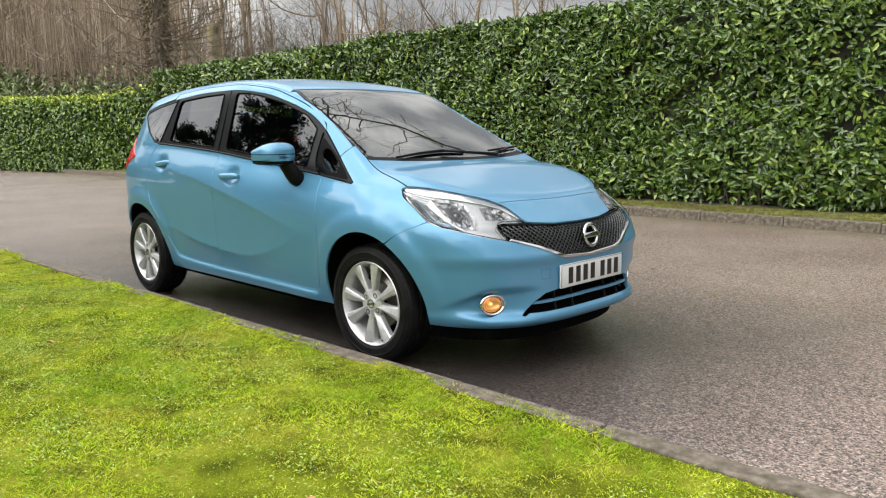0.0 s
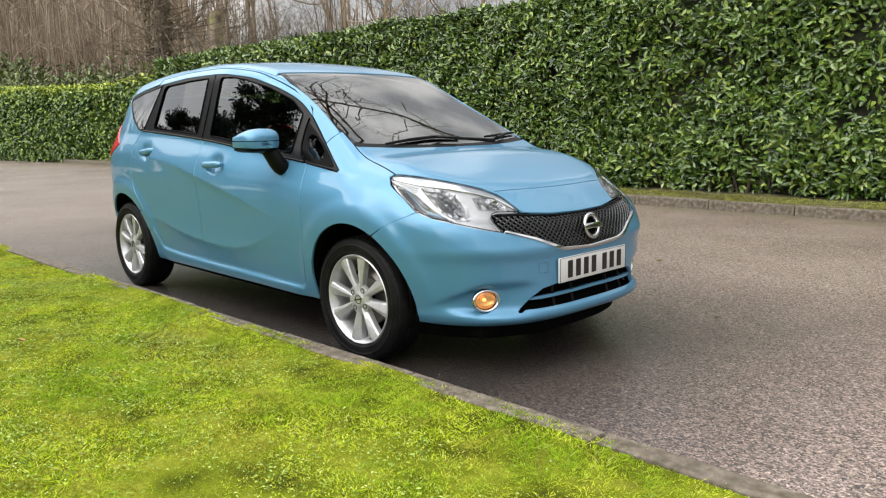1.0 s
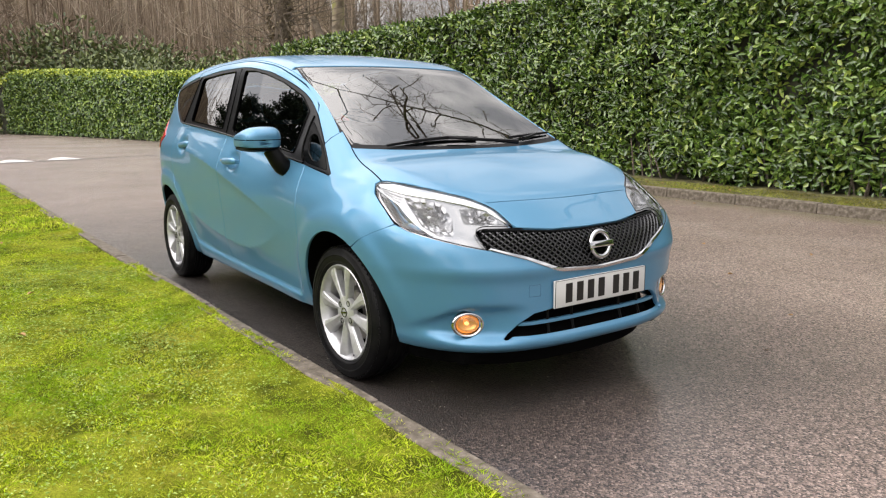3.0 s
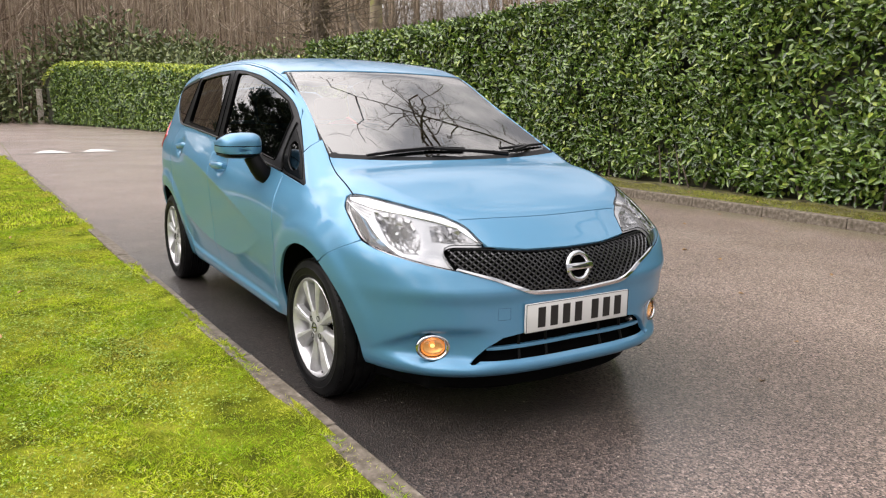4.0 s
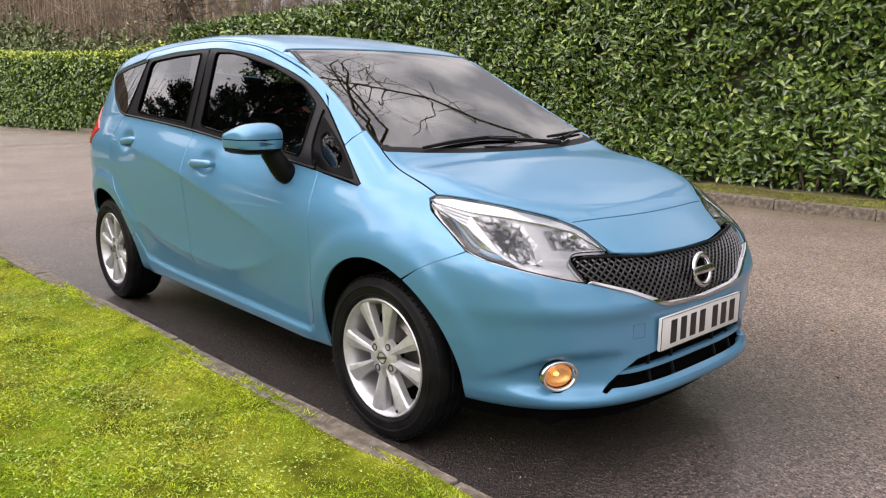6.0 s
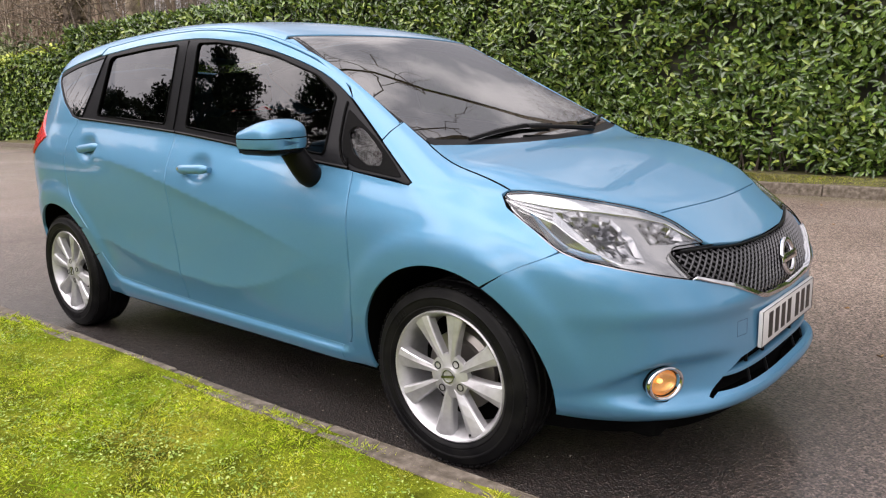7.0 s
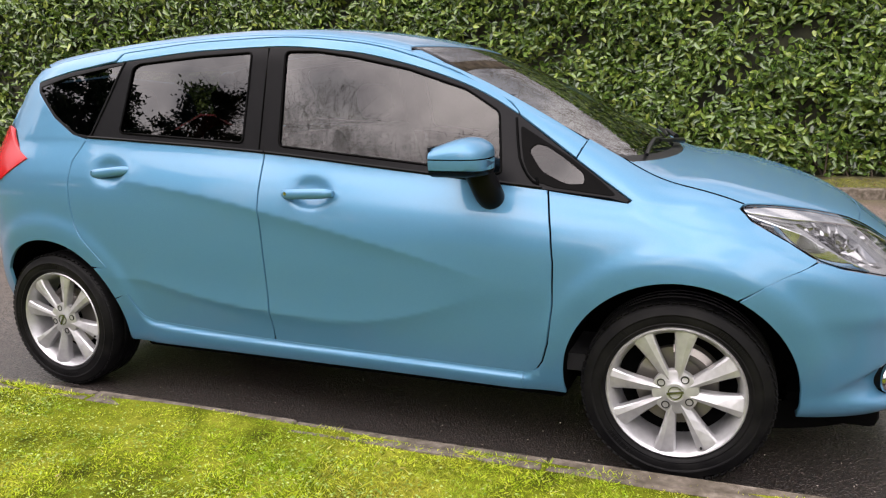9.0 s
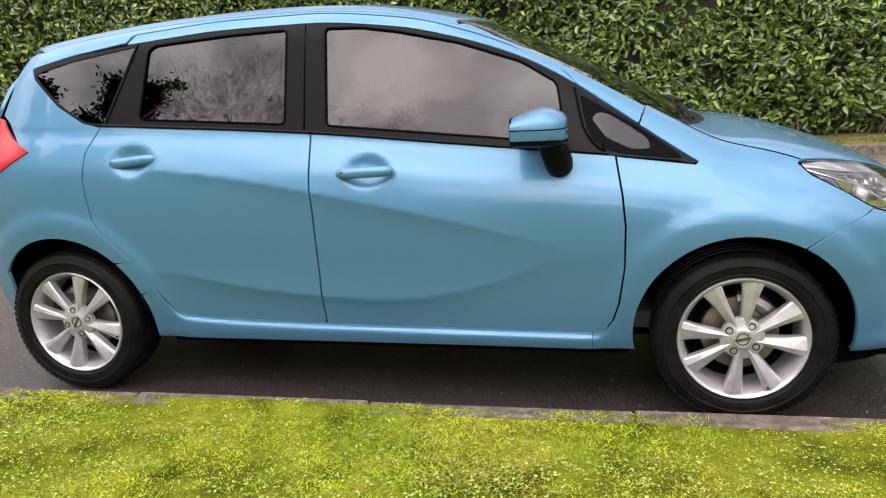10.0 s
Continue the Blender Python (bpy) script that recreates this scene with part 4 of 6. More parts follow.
# headlamp insides
def dish(name, ring, deep, mat, parent, s, top=-0.016, rows=6):
    """A faceted bowl let into the lamp inside an outline."""
    ring = densify(round_corners(ring, 0.03), 0.011, DEG)
    c = np.mean(ring, 0)
    verts, faces, n = [], [], len(ring)
    for k in range(rows + 1):
        u = 1 - 0.92 * k / rows
        pts = [(c[0] + (a - c[0]) * u, c[1] + (b - c[1]) * u) for a, b in ring]
        p = cast_nose(np.array(pts, float), s)
        drop = top - deep * (1 - u * u) * np.array([1.0 + 0.30 * (-1) ** (i // 4 + k) * (0 < k < rows) for i in range(n)])
        verts += list(p + slope(p) * drop[:, None])
    for k in range(rows):
        for i in range(n):
            j = (i + 1) % n
            faces.append((k * n + i, k * n + j, (k + 1) * n + j, (k + 1) * n + i))
    ob = mesh_object(name, verts, faces, mat, parent, "", False)
    p = np.array(verts[-n:]).mean(0)
    out = Vector(slope(np.array([cast_nose(np.array([c]), s)[0]]))[0])
    bm = bmesh.new()
    add_tube(bm, [Vector(p), Vector(p) + out * deep * 0.62], [0.009, 0.007], 12)
    part("bulb", bm, SATIN, ob)
    return ob


main_bowl = [(58.2, 0.840), (53.2, 0.840), (46.4, 0.818), (42.8, 0.765), (42.0, 0.706), (45.6, 0.706), (50.2, 0.737), (53.8, 0.786)]
side_bowl = [(41.2, 0.796), (36.0, 0.799), (31.4, 0.770), (28.4, 0.738), (33.0, 0.736), (39.6, 0.746)]
hollow = [(67.4, 0.853), (63.7, 0.835), (58.4, 0.806), (55.2, 0.772), (51.8, 0.738), (47.5, 0.7035), (53.2, 0.7185), (57.2, 0.743), (61.2, 0.788), (66.6, 0.842)]
for s in (-1, 1):
    panel("lamp_web", lamp_ring, cast_nose, LAMP_SILVER, car, s, [round_corners(main_bowl, 0.03), round_corners(side_bowl, 0.03), hollow], 0.012, -0.0155, 0.0, DEG, "smooth silver lamp carrier")
    dish("main_reflector", main_bowl, 0.030, LAMP_BOWL, car, s)
    dish("indicator_reflector", side_bowl, 0.020, LAMP_BOWL, car, s, -0.016, 4)
    band = [(69.0, 0.878), (63.0, 0.881), (53.3, 0.864), (45.4, 0.842), (38.0, 0.819), (33.6, 0.797), (30.5, 0.776), (27.6, 0.737), (33.2, 0.784), (40.4, 0.810), (49.0, 0.832), (58.3, 0.848), (67.8, 0.870)]
    panel("lamp_trim", band, cast_nose, CHROME, car, s, (), 0.012, -0.006, 0.010, DEG, "bright chrome band along the lamp")
    rim_a, rim_b = np.array(hollow[:6]), np.array([hollow[0]] + hollow[:5:-1] + [hollow[5]])
    grid = []
    for u in np.linspace(0, 1, 6):
        line = [(np.interp(t, np.linspace(0, 1, 6), rim_a[:, 0]) * (1 - u) + np.interp(t, np.linspace(0, 1, 6), rim_b[:, 0]) * u,
                 np.interp(t, np.linspace(0, 1, 6), rim_a[:, 1]) * (1 - u) + np.interp(t, np.linspace(0, 1, 6), rim_b[:, 1]) * u) for t in np.linspace(0, 1, 16)]
        q = cast_nose(np.array(line), s)
        grid += list(q + slope(q) * (-0.004 - 0.045 * u))
    mesh_object("lamp_side_mirror", grid, [(a * 16 + b, a * 16 + b + 1, a * 16 + b + 17, a * 16 + b + 16) for a in range(5) for b in range(15)], CHROME, car)
    for k in range(4):
        flute = [(66.6 - k * 0.2, 0.864 - 0.0065 * k), (58.6 + k * 0.1, 0.842 - 0.009 * k), (58.6 + k * 0.1, 0.839 - 0.009 * k), (66.4 - k * 0.2, 0.8615 - 0.0065 * k)]
        panel("lamp_flute", flute, cast_nose, SATIN, car, s, (), 0.012, -0.011, 0.004, DEG)
    bm = bmesh.new()
    add_tube(bm, lift(cast_nose, densify([(69.0, 0.866), (63.7, 0.838), (58.6, 0.809), (55.4, 0.775), (52.0, 0.741), (47.6, 0.706), (47.0, 0.702)], 0.01, DEG)[:-30], -0.008, s), 0.0034, 8)
    part("lamp_ridge", bm, CHROME, car)
    bm = bmesh.new()
    edge_line = densify(lamp_ring, 0.012, DEG)
    add_tube(bm, lift(cast_nose, edge_line + edge_line[:1], -0.0025, s), 0.0019, 6, False)
    part("lamp_seal", bm, GLOSS_BLACK, car)

# lower intake: slats and ribs
panel("intake_slat", mirrored([(0.0, 0.354), (14.0, 0.352), (25.6, 0.348), (26.0, 0.339), (14.0, 0.342), (0.0, 0.344)]), cast_nose, PAINT, car, 1, (), 0.02, -0.012, 0.03, DEG)
panel("intake_lip", mirrored([(0.0, 0.304), (14.0, 0.304), (27.4, 0.303), (28.6, 0.294), (25.0, 0.286), (0.0, 0.282)]), cast_nose, PAINT, car, 1, (), 0.012, -0.010, 0.03, DEG, tilt=(0, 0, 0.5))
for a in (-17, -9, 9, 17):
    bm = bmesh.new()
    p = lift(cast_nose, [(a, 0.295), (a, 0.345), (a, 0.40)], -0.03)
    add_tube(bm, p, 0.006, 6)
    part("intake_rib", bm, BLACK, car)
# towing-eye cover
bm = bmesh.new()
cover = round_corners([(20.2, 0.455), (23.4, 0.455), (23.4, 0.50), (20.2, 0.50)], 0.012)
cover = [(-a, b) for a, b in densify(cover, 0.006, DEG)]
add_tube(bm, lift(cast_nose, cover + cover[:1], -0.0003), 0.0007, 4, False)
part("towing_eye_cover", bm, SHADE, car)

# door handles, mirrors
for s in (-1, 1):
    for hx, hz, tilt in ((0.02, 0.899, -0.004), (-0.915, 0.958, -0.010)):
        p = cast_side(np.array([(hx, hz)]), s)[0]
        y = s * (0.842 if hx > -0.5 else 0.815)
        bm = bmesh.new()
        pts, radii = [], []
        for k in range(15):
            u = k / 14 * 2 - 1
            pts.append((hx + 0.098 * u, y - s * 0.018 * abs(u) ** 6, hz - tilt * u))
            radii.append(0.0190 * (1 - 0.35 * abs(u) ** 10))
        add_tube(bm, pts, radii, 12)
        for v in bm.verts:
            v.co.y = y + (v.co.y - y) * 0.75
        part("door_handle", bm, PAINT, car)
        bm = bmesh.new()
        add_lathe(bm, [(0.0065, 0.0), (0.0065, 0.0022), (0.001, 0.0025)], 16, Matrix.Translation((hx - 0.078, y + s * 0.0095, hz + 0.001)) @ pose(0, 0, 0, 90 if s < 0 else -90))
        part("key_hole", bm, CHROME if hx > -0.5 else PAINT, car)
        bm = bmesh.new()
        add_box(bm, (hx - 0.105, -0.012, hz - 0.012), (hx - 0.092, 0.012, hz + 0.012), 0.004, Matrix.Translation((0, y - s * 0.02, 0)))
        part("handle_mount", bm, PAINT, car)
        bm = bmesh.new()
        add_box(bm, (hx + 0.086, -0.012, hz - 0.012), (hx + 0.100, 0.012, hz + 0.012), 0.004, Matrix.Translation((0, y - s * 0.022, 0)))
        part("handle_mount", bm, PAINT, car)
    if s < 0:
        for low, high, swell, mat, name, words in ((1.0415, 1.2, 0.0, PAINT, "mirror_cap", "blue painted door mirror housing"), (1.004, 1.0375, 0.0, PAINT, "mirror_base", ""),
                                                   (0.9, 1.002, -0.001, BLACK, "mirror_foot", "black plastic underside of the mirror"), (1.002, 1.044, -0.004, GLOSS_BLACK, "mirror_gap", "")):
            bm = bmesh.new()
            rows = []
            for k in range(23):
                u = min(1.0, k / 20) if k > 1 else 0.0
                x = 0.562 + 0.172 * (1 - (1 - u) ** 1.5) if k else 0.562
                bend = max(0.0, 1 - max(0.0, (u - 0.25) / 0.75) ** 2.6) ** 0.5
                wide = (0.101 + swell) * bend * (0.02 if k in (0, 22) else 1) * (1.0 if k > 1 else 0.97)
                dome = 0.036 + 0.026 * math.sin(min(1.0, u / 0.45) * math.pi / 2) if u < 0.45 else 0.062 - 0.040 * ((u - 0.45) / 0.55) ** 1.6
                rows.append([])
                for i in range(32):
                    a = 2 * math.pi * i / 32
                    c, d = math.cos(a), math.sin(a)
                    q, h = math.copysign(abs(c) ** 0.48, c), math.copysign(abs(d) ** 0.62, d)
                    z = 1.040 + (dome + swell) * h * (1 - 0.28 * (q > 0) * q * q) if h > 0 else 1.040 + 0.060 * h * (1 if u < 0.5 else 1 - 0.35 * (u - 0.5))
                    if k in (0, 22):
                        z = 1.035 + (z - 1.035) * 0.02
                    rows[-1].append(bm.verts.new((x, s * (0.893 + wide * q), min(high, max(low, z)))))
            for p, q in zip(rows, rows[1:]):
                for i in range(32):
                    bm.faces.new((p[i], p[(i + 1) % 32], q[(i + 1) % 32], q[i]))
            bmesh.ops.remove_doubles(bm, verts=bm.verts[:], dist=0.0004)
            bmesh.ops.dissolve_degenerate(bm, edges=bm.edges[:], dist=0.0002)
            part(name, bm, mat, car, words)
        bm = bmesh.new()
        add_box(bm, (0.5585, -0.088, -0.046), (0.5635, 0.088, 0.040), 0.004, Matrix.Translation((0, s * 0.893, 1.036)))
        part("mirror_frame", bm, BLACK, car)
        bm = bmesh.new()
        add_box(bm, (0.5570, -0.080, -0.040), (0.5590, 0.080, 0.034), 0.0, Matrix.Translation((0, s * 0.893, 1.036)))
        part("mirror_glass", bm, CHROME, car)
        bm = bmesh.new()
        add_tube(bm, [(0.672, s * 0.862, 0.998), (0.680, s * 0.846, 0.970), (0.690, s * 0.828, 0.940), (0.697, s * 0.810, 0.915), (0.697, s * 0.78, 0.900)], [0.046, 0.046, 0.048, 0.048, 0.046], 18)
        for v in bm.verts:
            v.co.y = s * 0.80 + (v.co.y - s * 0.80) * 0.8
        part("mirror_stalk", bm, BLACK, car, "black plastic mirror stalk")
    # window seals: bright line under the glass and the dark weather strip over it
    for a, b in ((-0.195, 0.86), (-1.05, -0.202)):
        bm = bmesh.new()
        add_tube(bm, lift(cast_side, sample(lambda x: float(BELT(x)) + 0.006, a, b, 24), 0.003, s), 0.0055, 6)
        part("weather_strip", bm, BLACK, car)
    bm = bmesh.new()
    add_tube(bm, lift(cast_side, [(-0.2245, 1.05), (-0.2265, 1.24), (-0.228, 1.42)], -0.001, s), 0.0032, 5)
    part("pillar_gap", bm, SHADE, car)
    bm = bmesh.new()
    add_tube(bm, lift(cast_side, densify([(-0.912, 1.394), (-0.975, 1.24), (-1.040, 1.095)], 0.03, (1, 1))[:-9], -0.001, s), 0.0032, 5)
    part("pillar_gap", bm, SHADE, car)
    for ring2, name in ((front_glass, "glass_seal"), (rear_glass, "glass_seal")):
        bm = bmesh.new()
        pts = densify(list(ring2), 0.02, (1, 1))
        add_tube(bm, lift(cast_side, pts + pts[:1], -0.001, s), 0.0042, 6, False)
        part(name, bm, GLOSS_BLACK, car)
    # edge of the front door's frame beside the small fixed window
    bm = bmesh.new()
    add_tube(bm, lift(cast_side, densify([(0.742, 1.150), (0.751, 1.114), (0.762, 1.066), (0.774, 1.023), (0.790, 0.994), (0.808, 0.970), (0.826, 0.953), (0.85, 0.941)], 0.012, (1, 1))[:-17], 0.0005, s), 0.0045, 8)
    part("door_frame_seal", bm, GLOSS_BLACK, car)
    fixed = round_corners([(0.762, 1.126), (0.776, 1.060), (0.790, 1.012), (0.812, 0.976), (0.845, 0.950), (0.90, 0.934), (1.07, 0.914), (1.098, 0.914), (1.04, 0.958), (0.94, 1.024)], 0.012)
    panel("fixed_window_border", fixed, cast_side, GLOSS_BLACK, car, s, [nose_glass], 0.02, 0.0006, 0.003)
    # seam where the pillar meets the wing
    bm = bmesh.new()
    add_tube(bm, lift(cast_side, [(0.955, 1.020), (0.968, 1.05), (0.982, 1.079)], -0.0005, s), 0.0016, 5)
    part("pillar_seam", bm, SHADE, car)

# seam between bonnet and wing
for s in (-1, 1):
    bm = bmesh.new()
    add_tube(bm, lift(cast_top, [(1.098, 0.632), (1.105, 0.6305)] + [(x, float(BONNET_SIDE(x)) + 0.001) for x in np.linspace(1.12, LAMP_TIP[0] - 0.01, 14)], -0.0006, s), 0.0028, 6)
    part("bonnet_seam", bm, SHADE, car)
# wipers
for pts, root in (([(1.148, -0.47), (1.136, -0.30), (1.128, -0.12), (1.138, 0.06)], [(1.197, 0.275), (1.178, 0.13), (1.146, -0.12)]),
                  ([(1.135, 0.27), (1.110, 0.42), (1.065, 0.60)], [(1.162, 0.34), (1.14, 0.40), (1.105, 0.48)])):
    bm = bmesh.new()
    add_tube(bm, lift(cast_top, pts, 0.008), [0.006] + [0.009] * (len(pts) - 2) + [0.006], 6)
    wiper = part("wiper_blade", bm, BLACK, car, "black windscreen wiper")
    bm = bmesh.new()
    add_tube(bm, lift(cast_top, root, 0.018), [0.012, 0.009, 0.006], 6)
    part("wiper_arm", bm, BLACK, wiper)
# cabin
bm = bmesh.new()
add_box(bm, (0.62, -0.66, 0.62), (1.02, 0.66, 0.93), 0.07)
add_box(bm, (0.98, -0.55, 0.80), (1.12, 0.55, 0.955), 0.03)
add_box(bm, (0.60, -0.60, 0.86), (0.76, -0.18, 0.985), 0.04)
part("dashboard", bm, BLACK, car)
bm = bmesh.new()
at = pose(0.52, -0.37, 0.93, 0, -66, 0)
add_lathe(bm, [(0.178 + 0.014 * math.cos(2 * math.pi * k / 8), 0.014 * math.sin(2 * math.pi * k / 8)) for k in range(8)], 36, at, True)
add_box(bm, (-0.03, -0.17, -0.015), (0.04, 0.17, 0.012), 0.008, at)
part("steering_wheel", bm, BLACK, car)
for x, w, ys in ((-0.02, 0.25, (-0.36, 0.36)), (-0.90, 0.27, (-0.36, 0.36))):
    for y in ys:
        bm = bmesh.new()
        add_box(bm, (x - 0.05, y - w, 0.44), (x + 0.50, y + w, 0.62), 0.06)
        add_box(bm, (-0.07, -w, 0.0), (0.07, w, 0.62), 0.06, Matrix.Translation((x - 0.06, y, 0.50)) @ pose(0, 0, 0, 0, -18, 0))
        add_box(bm, (-0.05, -0.13, 0.0), (0.05, 0.13, 0.17), 0.045, Matrix.Translation((x - 0.265, y, 1.12)) @ pose(0, 0, 0, 0, -10, 0))
        part("car_seat", bm, SEAT, car, "dark grey cloth car seat")
bm = bmesh.new()
add_box(bm, (-1.6, -0.70, 0.30), (1.05, 0.70, 0.36))
part("cabin_floor", bm, SEAT, car)
bm = bmesh.new()
add_box(bm, (0.20, -0.11, 1.325), (0.235, 0.11, 1.39), 0.012, pose(0.17, 0, -0.015))
part("interior_mirror", bm, BLACK, car)
for s in (-1, 1):
    trim = sample(lambda x: float(BELT(x)) - 0.012, -1.4, 0.95, 30) + [(0.9, 0.40), (-0.85, 0.40), (-1.0, 0.72), (-1.4, 0.8)]
    panel("door_lining", trim, cast_side, SEAT, car, s, (), 0.06, -0.07, 0.0)


# ---- materials of the plants ----
def leaf_material(name, stops, rough=0.42, patch=None):
    m = material(name, stops[0][1], rough)
    geo = m.node_tree.nodes.new("ShaderNodeNewGeometry")
    c = add_ramp(m, geo.outputs["Random Per Island"], stops)
    for scale, tint, low, high in patch or ():
        c = add_mix(m, c, tint, add_ramp(m, add_noise(m, scale, 5.0), [(low, (0, 0, 0)), (high, (0.6, 0.6, 0.6))]))
    set_color(m, c)
    shader(m).inputs["Specular IOR Level"].default_value = 0.12 if patch else 0.45
    return m


LAUREL = leaf_material("laurel_leaf", [(0.0, (0.022, 0.050, 0.009)), (0.45, (0.072, 0.136, 0.020)), (0.85, (0.142, 0.226, 0.034)), (1.0, (0.27, 0.34, 0.06))], 0.26)
shader(LAUREL).inputs["Specular IOR Level"].default_value = 0.7
FAR_LEAF = leaf_material("clipped_hedge_leaf", [(0.0, (0.020, 0.046, 0.008)), (0.5, (0.074, 0.142, 0.020)), (1.0, (0.23, 0.32, 0.05))], 0.36)
FRESH = leaf_material("fresh_hedge_leaf", [(0.0, (0.12, 0.19, 0.02)), (0.6, (0.30, 0.37, 0.035)), (1.0, (0.50, 0.54, 0.06))], 0.5)
SHRUB = leaf_material("shrub_leaf", [(0.0, (0.045, 0.065, 0.022)), (0.6, (0.115, 0.150, 0.050)), (1.0, (0.22, 0.25, 0.095))], 0.5)
NEEDLE = leaf_material("conifer_needle", [(0.0, (0.010, 0.022, 0.010)), (1.0, (0.03, 0.055, 0.02))], 0.6)
BLADE = leaf_material("grass_blade", [(0.0, (0.035, 0.055, 0.005)), (0.16, (0.14, 0.21, 0.008)), (0.32, (0.40, 0.55, 0.024)), (0.70, (0.68, 0.79, 0.054)), (0.92, (0.76, 0.78, 0.13)), (1.0, (0.80, 0.70, 0.36))], 0.6, ((1.9, (0.52, 0.44, 0.085), 0.50, 0.66), (3.1, (0.24, 0.42, 0.018), 0.47, 0.60), (9.0, (0.30, 0.25, 0.06), 0.56, 0.68), (26.0, (0.10, 0.12, 0.014), 0.58, 0.70)))
DULL = leaf_material("dull_verge_grass", [(0.0, (0.08, 0.10, 0.014)), (0.5, (0.22, 0.26, 0.030)), (1.0, (0.40, 0.38, 0.10))], 0.7, ((1.5, (0.11, 0.085, 0.035), 0.45, 0.6),))
CLOVER = leaf_material("clover_leaf", [(0.0, (0.13, 0.22, 0.03)), (0.6, (0.31, 0.42, 0.09)), (1.0, (0.46, 0.55, 0.18))], 0.6)
shader(CLOVER).inputs["Specular IOR Level"].default_value = 0.1
IVY = leaf_material("ivy_leaf", [(0.0, (0.07, 0.050, 0.030)), (0.6, (0.14, 0.105, 0.065)), (1.0, (0.21, 0.17, 0.10))], 0.6)
# core of the hedges, its colour darkened for the shade between the leaves
HEDGE_CORE = material("hedge_twig", (0.055, 0.042, 0.028), 0.9)
set_color(HEDGE_CORE, add_ramp(HEDGE_CORE, add_noise(HEDGE_CORE, 6.0, 6.0), [(0.35, (0.012, 0.016, 0.008)), (0.7, (0.045, 0.045, 0.022))]))
BARK = material("oak_bark", (0.12, 0.095, 0.07), 0.95)
set_color(BARK, add_ramp(BARK, add_noise(BARK, 5.0, 8.0), [(0.3, (0.05, 0.04, 0.03)), (0.7, (0.17, 0.135, 0.10))]))
add_bump(BARK, add_noise(BARK, 18.0, 8.0), 1.0, 0.05)
STEM = material("birch_stem", (0.25, 0.20, 0.15), 0.9)
geo = STEM.node_tree.nodes.new("ShaderNodeNewGeometry")
set_color(STEM, add_ramp(STEM, geo.outputs["Random Per Island"], [(0.0, (0.105, 0.070, 0.047)), (0.6, (0.25, 0.19, 0.14)), (0.85, (0.34, 0.27, 0.205)), (1.0, (0.46, 0.39, 0.31))]))
HAZE = material("far_wood", (0.16, 0.12, 0.09), 1.0)
streak = HAZE.node_tree.nodes.new("ShaderNodeMapping")
co = HAZE.node_tree.nodes.new("ShaderNodeTexCoord")
tex = HAZE.node_tree.nodes.new("ShaderNodeTexNoise")
streak.inputs["Scale"].default_value = (1, 1, 0.12)
tex.inputs["Scale"].default_value, tex.inputs["Detail"].default_value = 2.2, 8.0
HAZE.node_tree.links.new(co.outputs["Object"], streak.inputs["Vector"])
HAZE.node_tree.links.new(streak.outputs[0], tex.inputs["Vector"])
set_color(HAZE, add_ramp(HAZE, tex.outputs["Fac"], [(0.32, (0.10, 0.070, 0.048)), (0.55, (0.21, 0.158, 0.114)), (0.75, (0.34, 0.275, 0.215))]))
PALE = material("weathered_post", (0.30, 0.27, 0.22), 0.85)
set_color(PALE, add_ramp(PALE, add_noise(PALE, 12.0, 8.0), [(0.3, (0.22, 0.19, 0.15)), (0.7, (0.52, 0.48, 0.41))]))
MOSSY = material("mossy_bark", (0.18, 0.15, 0.09), 0.95)
set_color(MOSSY, add_ramp(MOSSY, add_noise(MOSSY, 3.0, 9.0), [(0.3, (0.085, 0.065, 0.045)), (0.5, (0.20, 0.16, 0.115)), (0.68, (0.19, 0.185, 0.06))]))
add_bump(MOSSY, add_noise(MOSSY, 16.0, 8.0), 1.0, 0.05)
WHITE_LINE = material("road_paint", (0.62, 0.61, 0.58), 0.7)
set_color(WHITE_LINE, add_ramp(WHITE_LINE, add_noise(WHITE_LINE, 14.0, 8.0), [(0.35, (0.30, 0.29, 0.28)), (0.55, (0.68, 0.67, 0.64))]))
TAR = material("tar_joint", (0.018, 0.017, 0.017), 0.6)
DEAD = leaf_material("dead_leaf", [(0.0, (0.20, 0.09, 0.03)), (1.0, (0.42, 0.26, 0.10))], 0.7)


# ---- plant helpers ----
def fast_mesh(name, verts, faces, mat, parent=None, label="", kind="", smooth=False):
    me = bpy.data.meshes.new(name)
    me.vertices.add(len(verts))
    me.vertices.foreach_set("co", np.asarray(verts, np.float32).ravel())
    k = faces.shape[1]
    me.loops.add(faces.size)
    me.loops.foreach_set("vertex_index", faces.astype(np.int32).ravel())
    me.polygons.add(len(faces))
    me.polygons.foreach_set("loop_start", np.arange(0, faces.size, k, dtype=np.int32))
    me.polygons.foreach_set("use_smooth", np.full(len(faces), smooth))
    me.materials.append(mat)
    me.update(calc_edges=True)
    ob = new(name, me)
    if parent:
        ob.parent = parent
    return tagged(ob, label, "", "", kind)


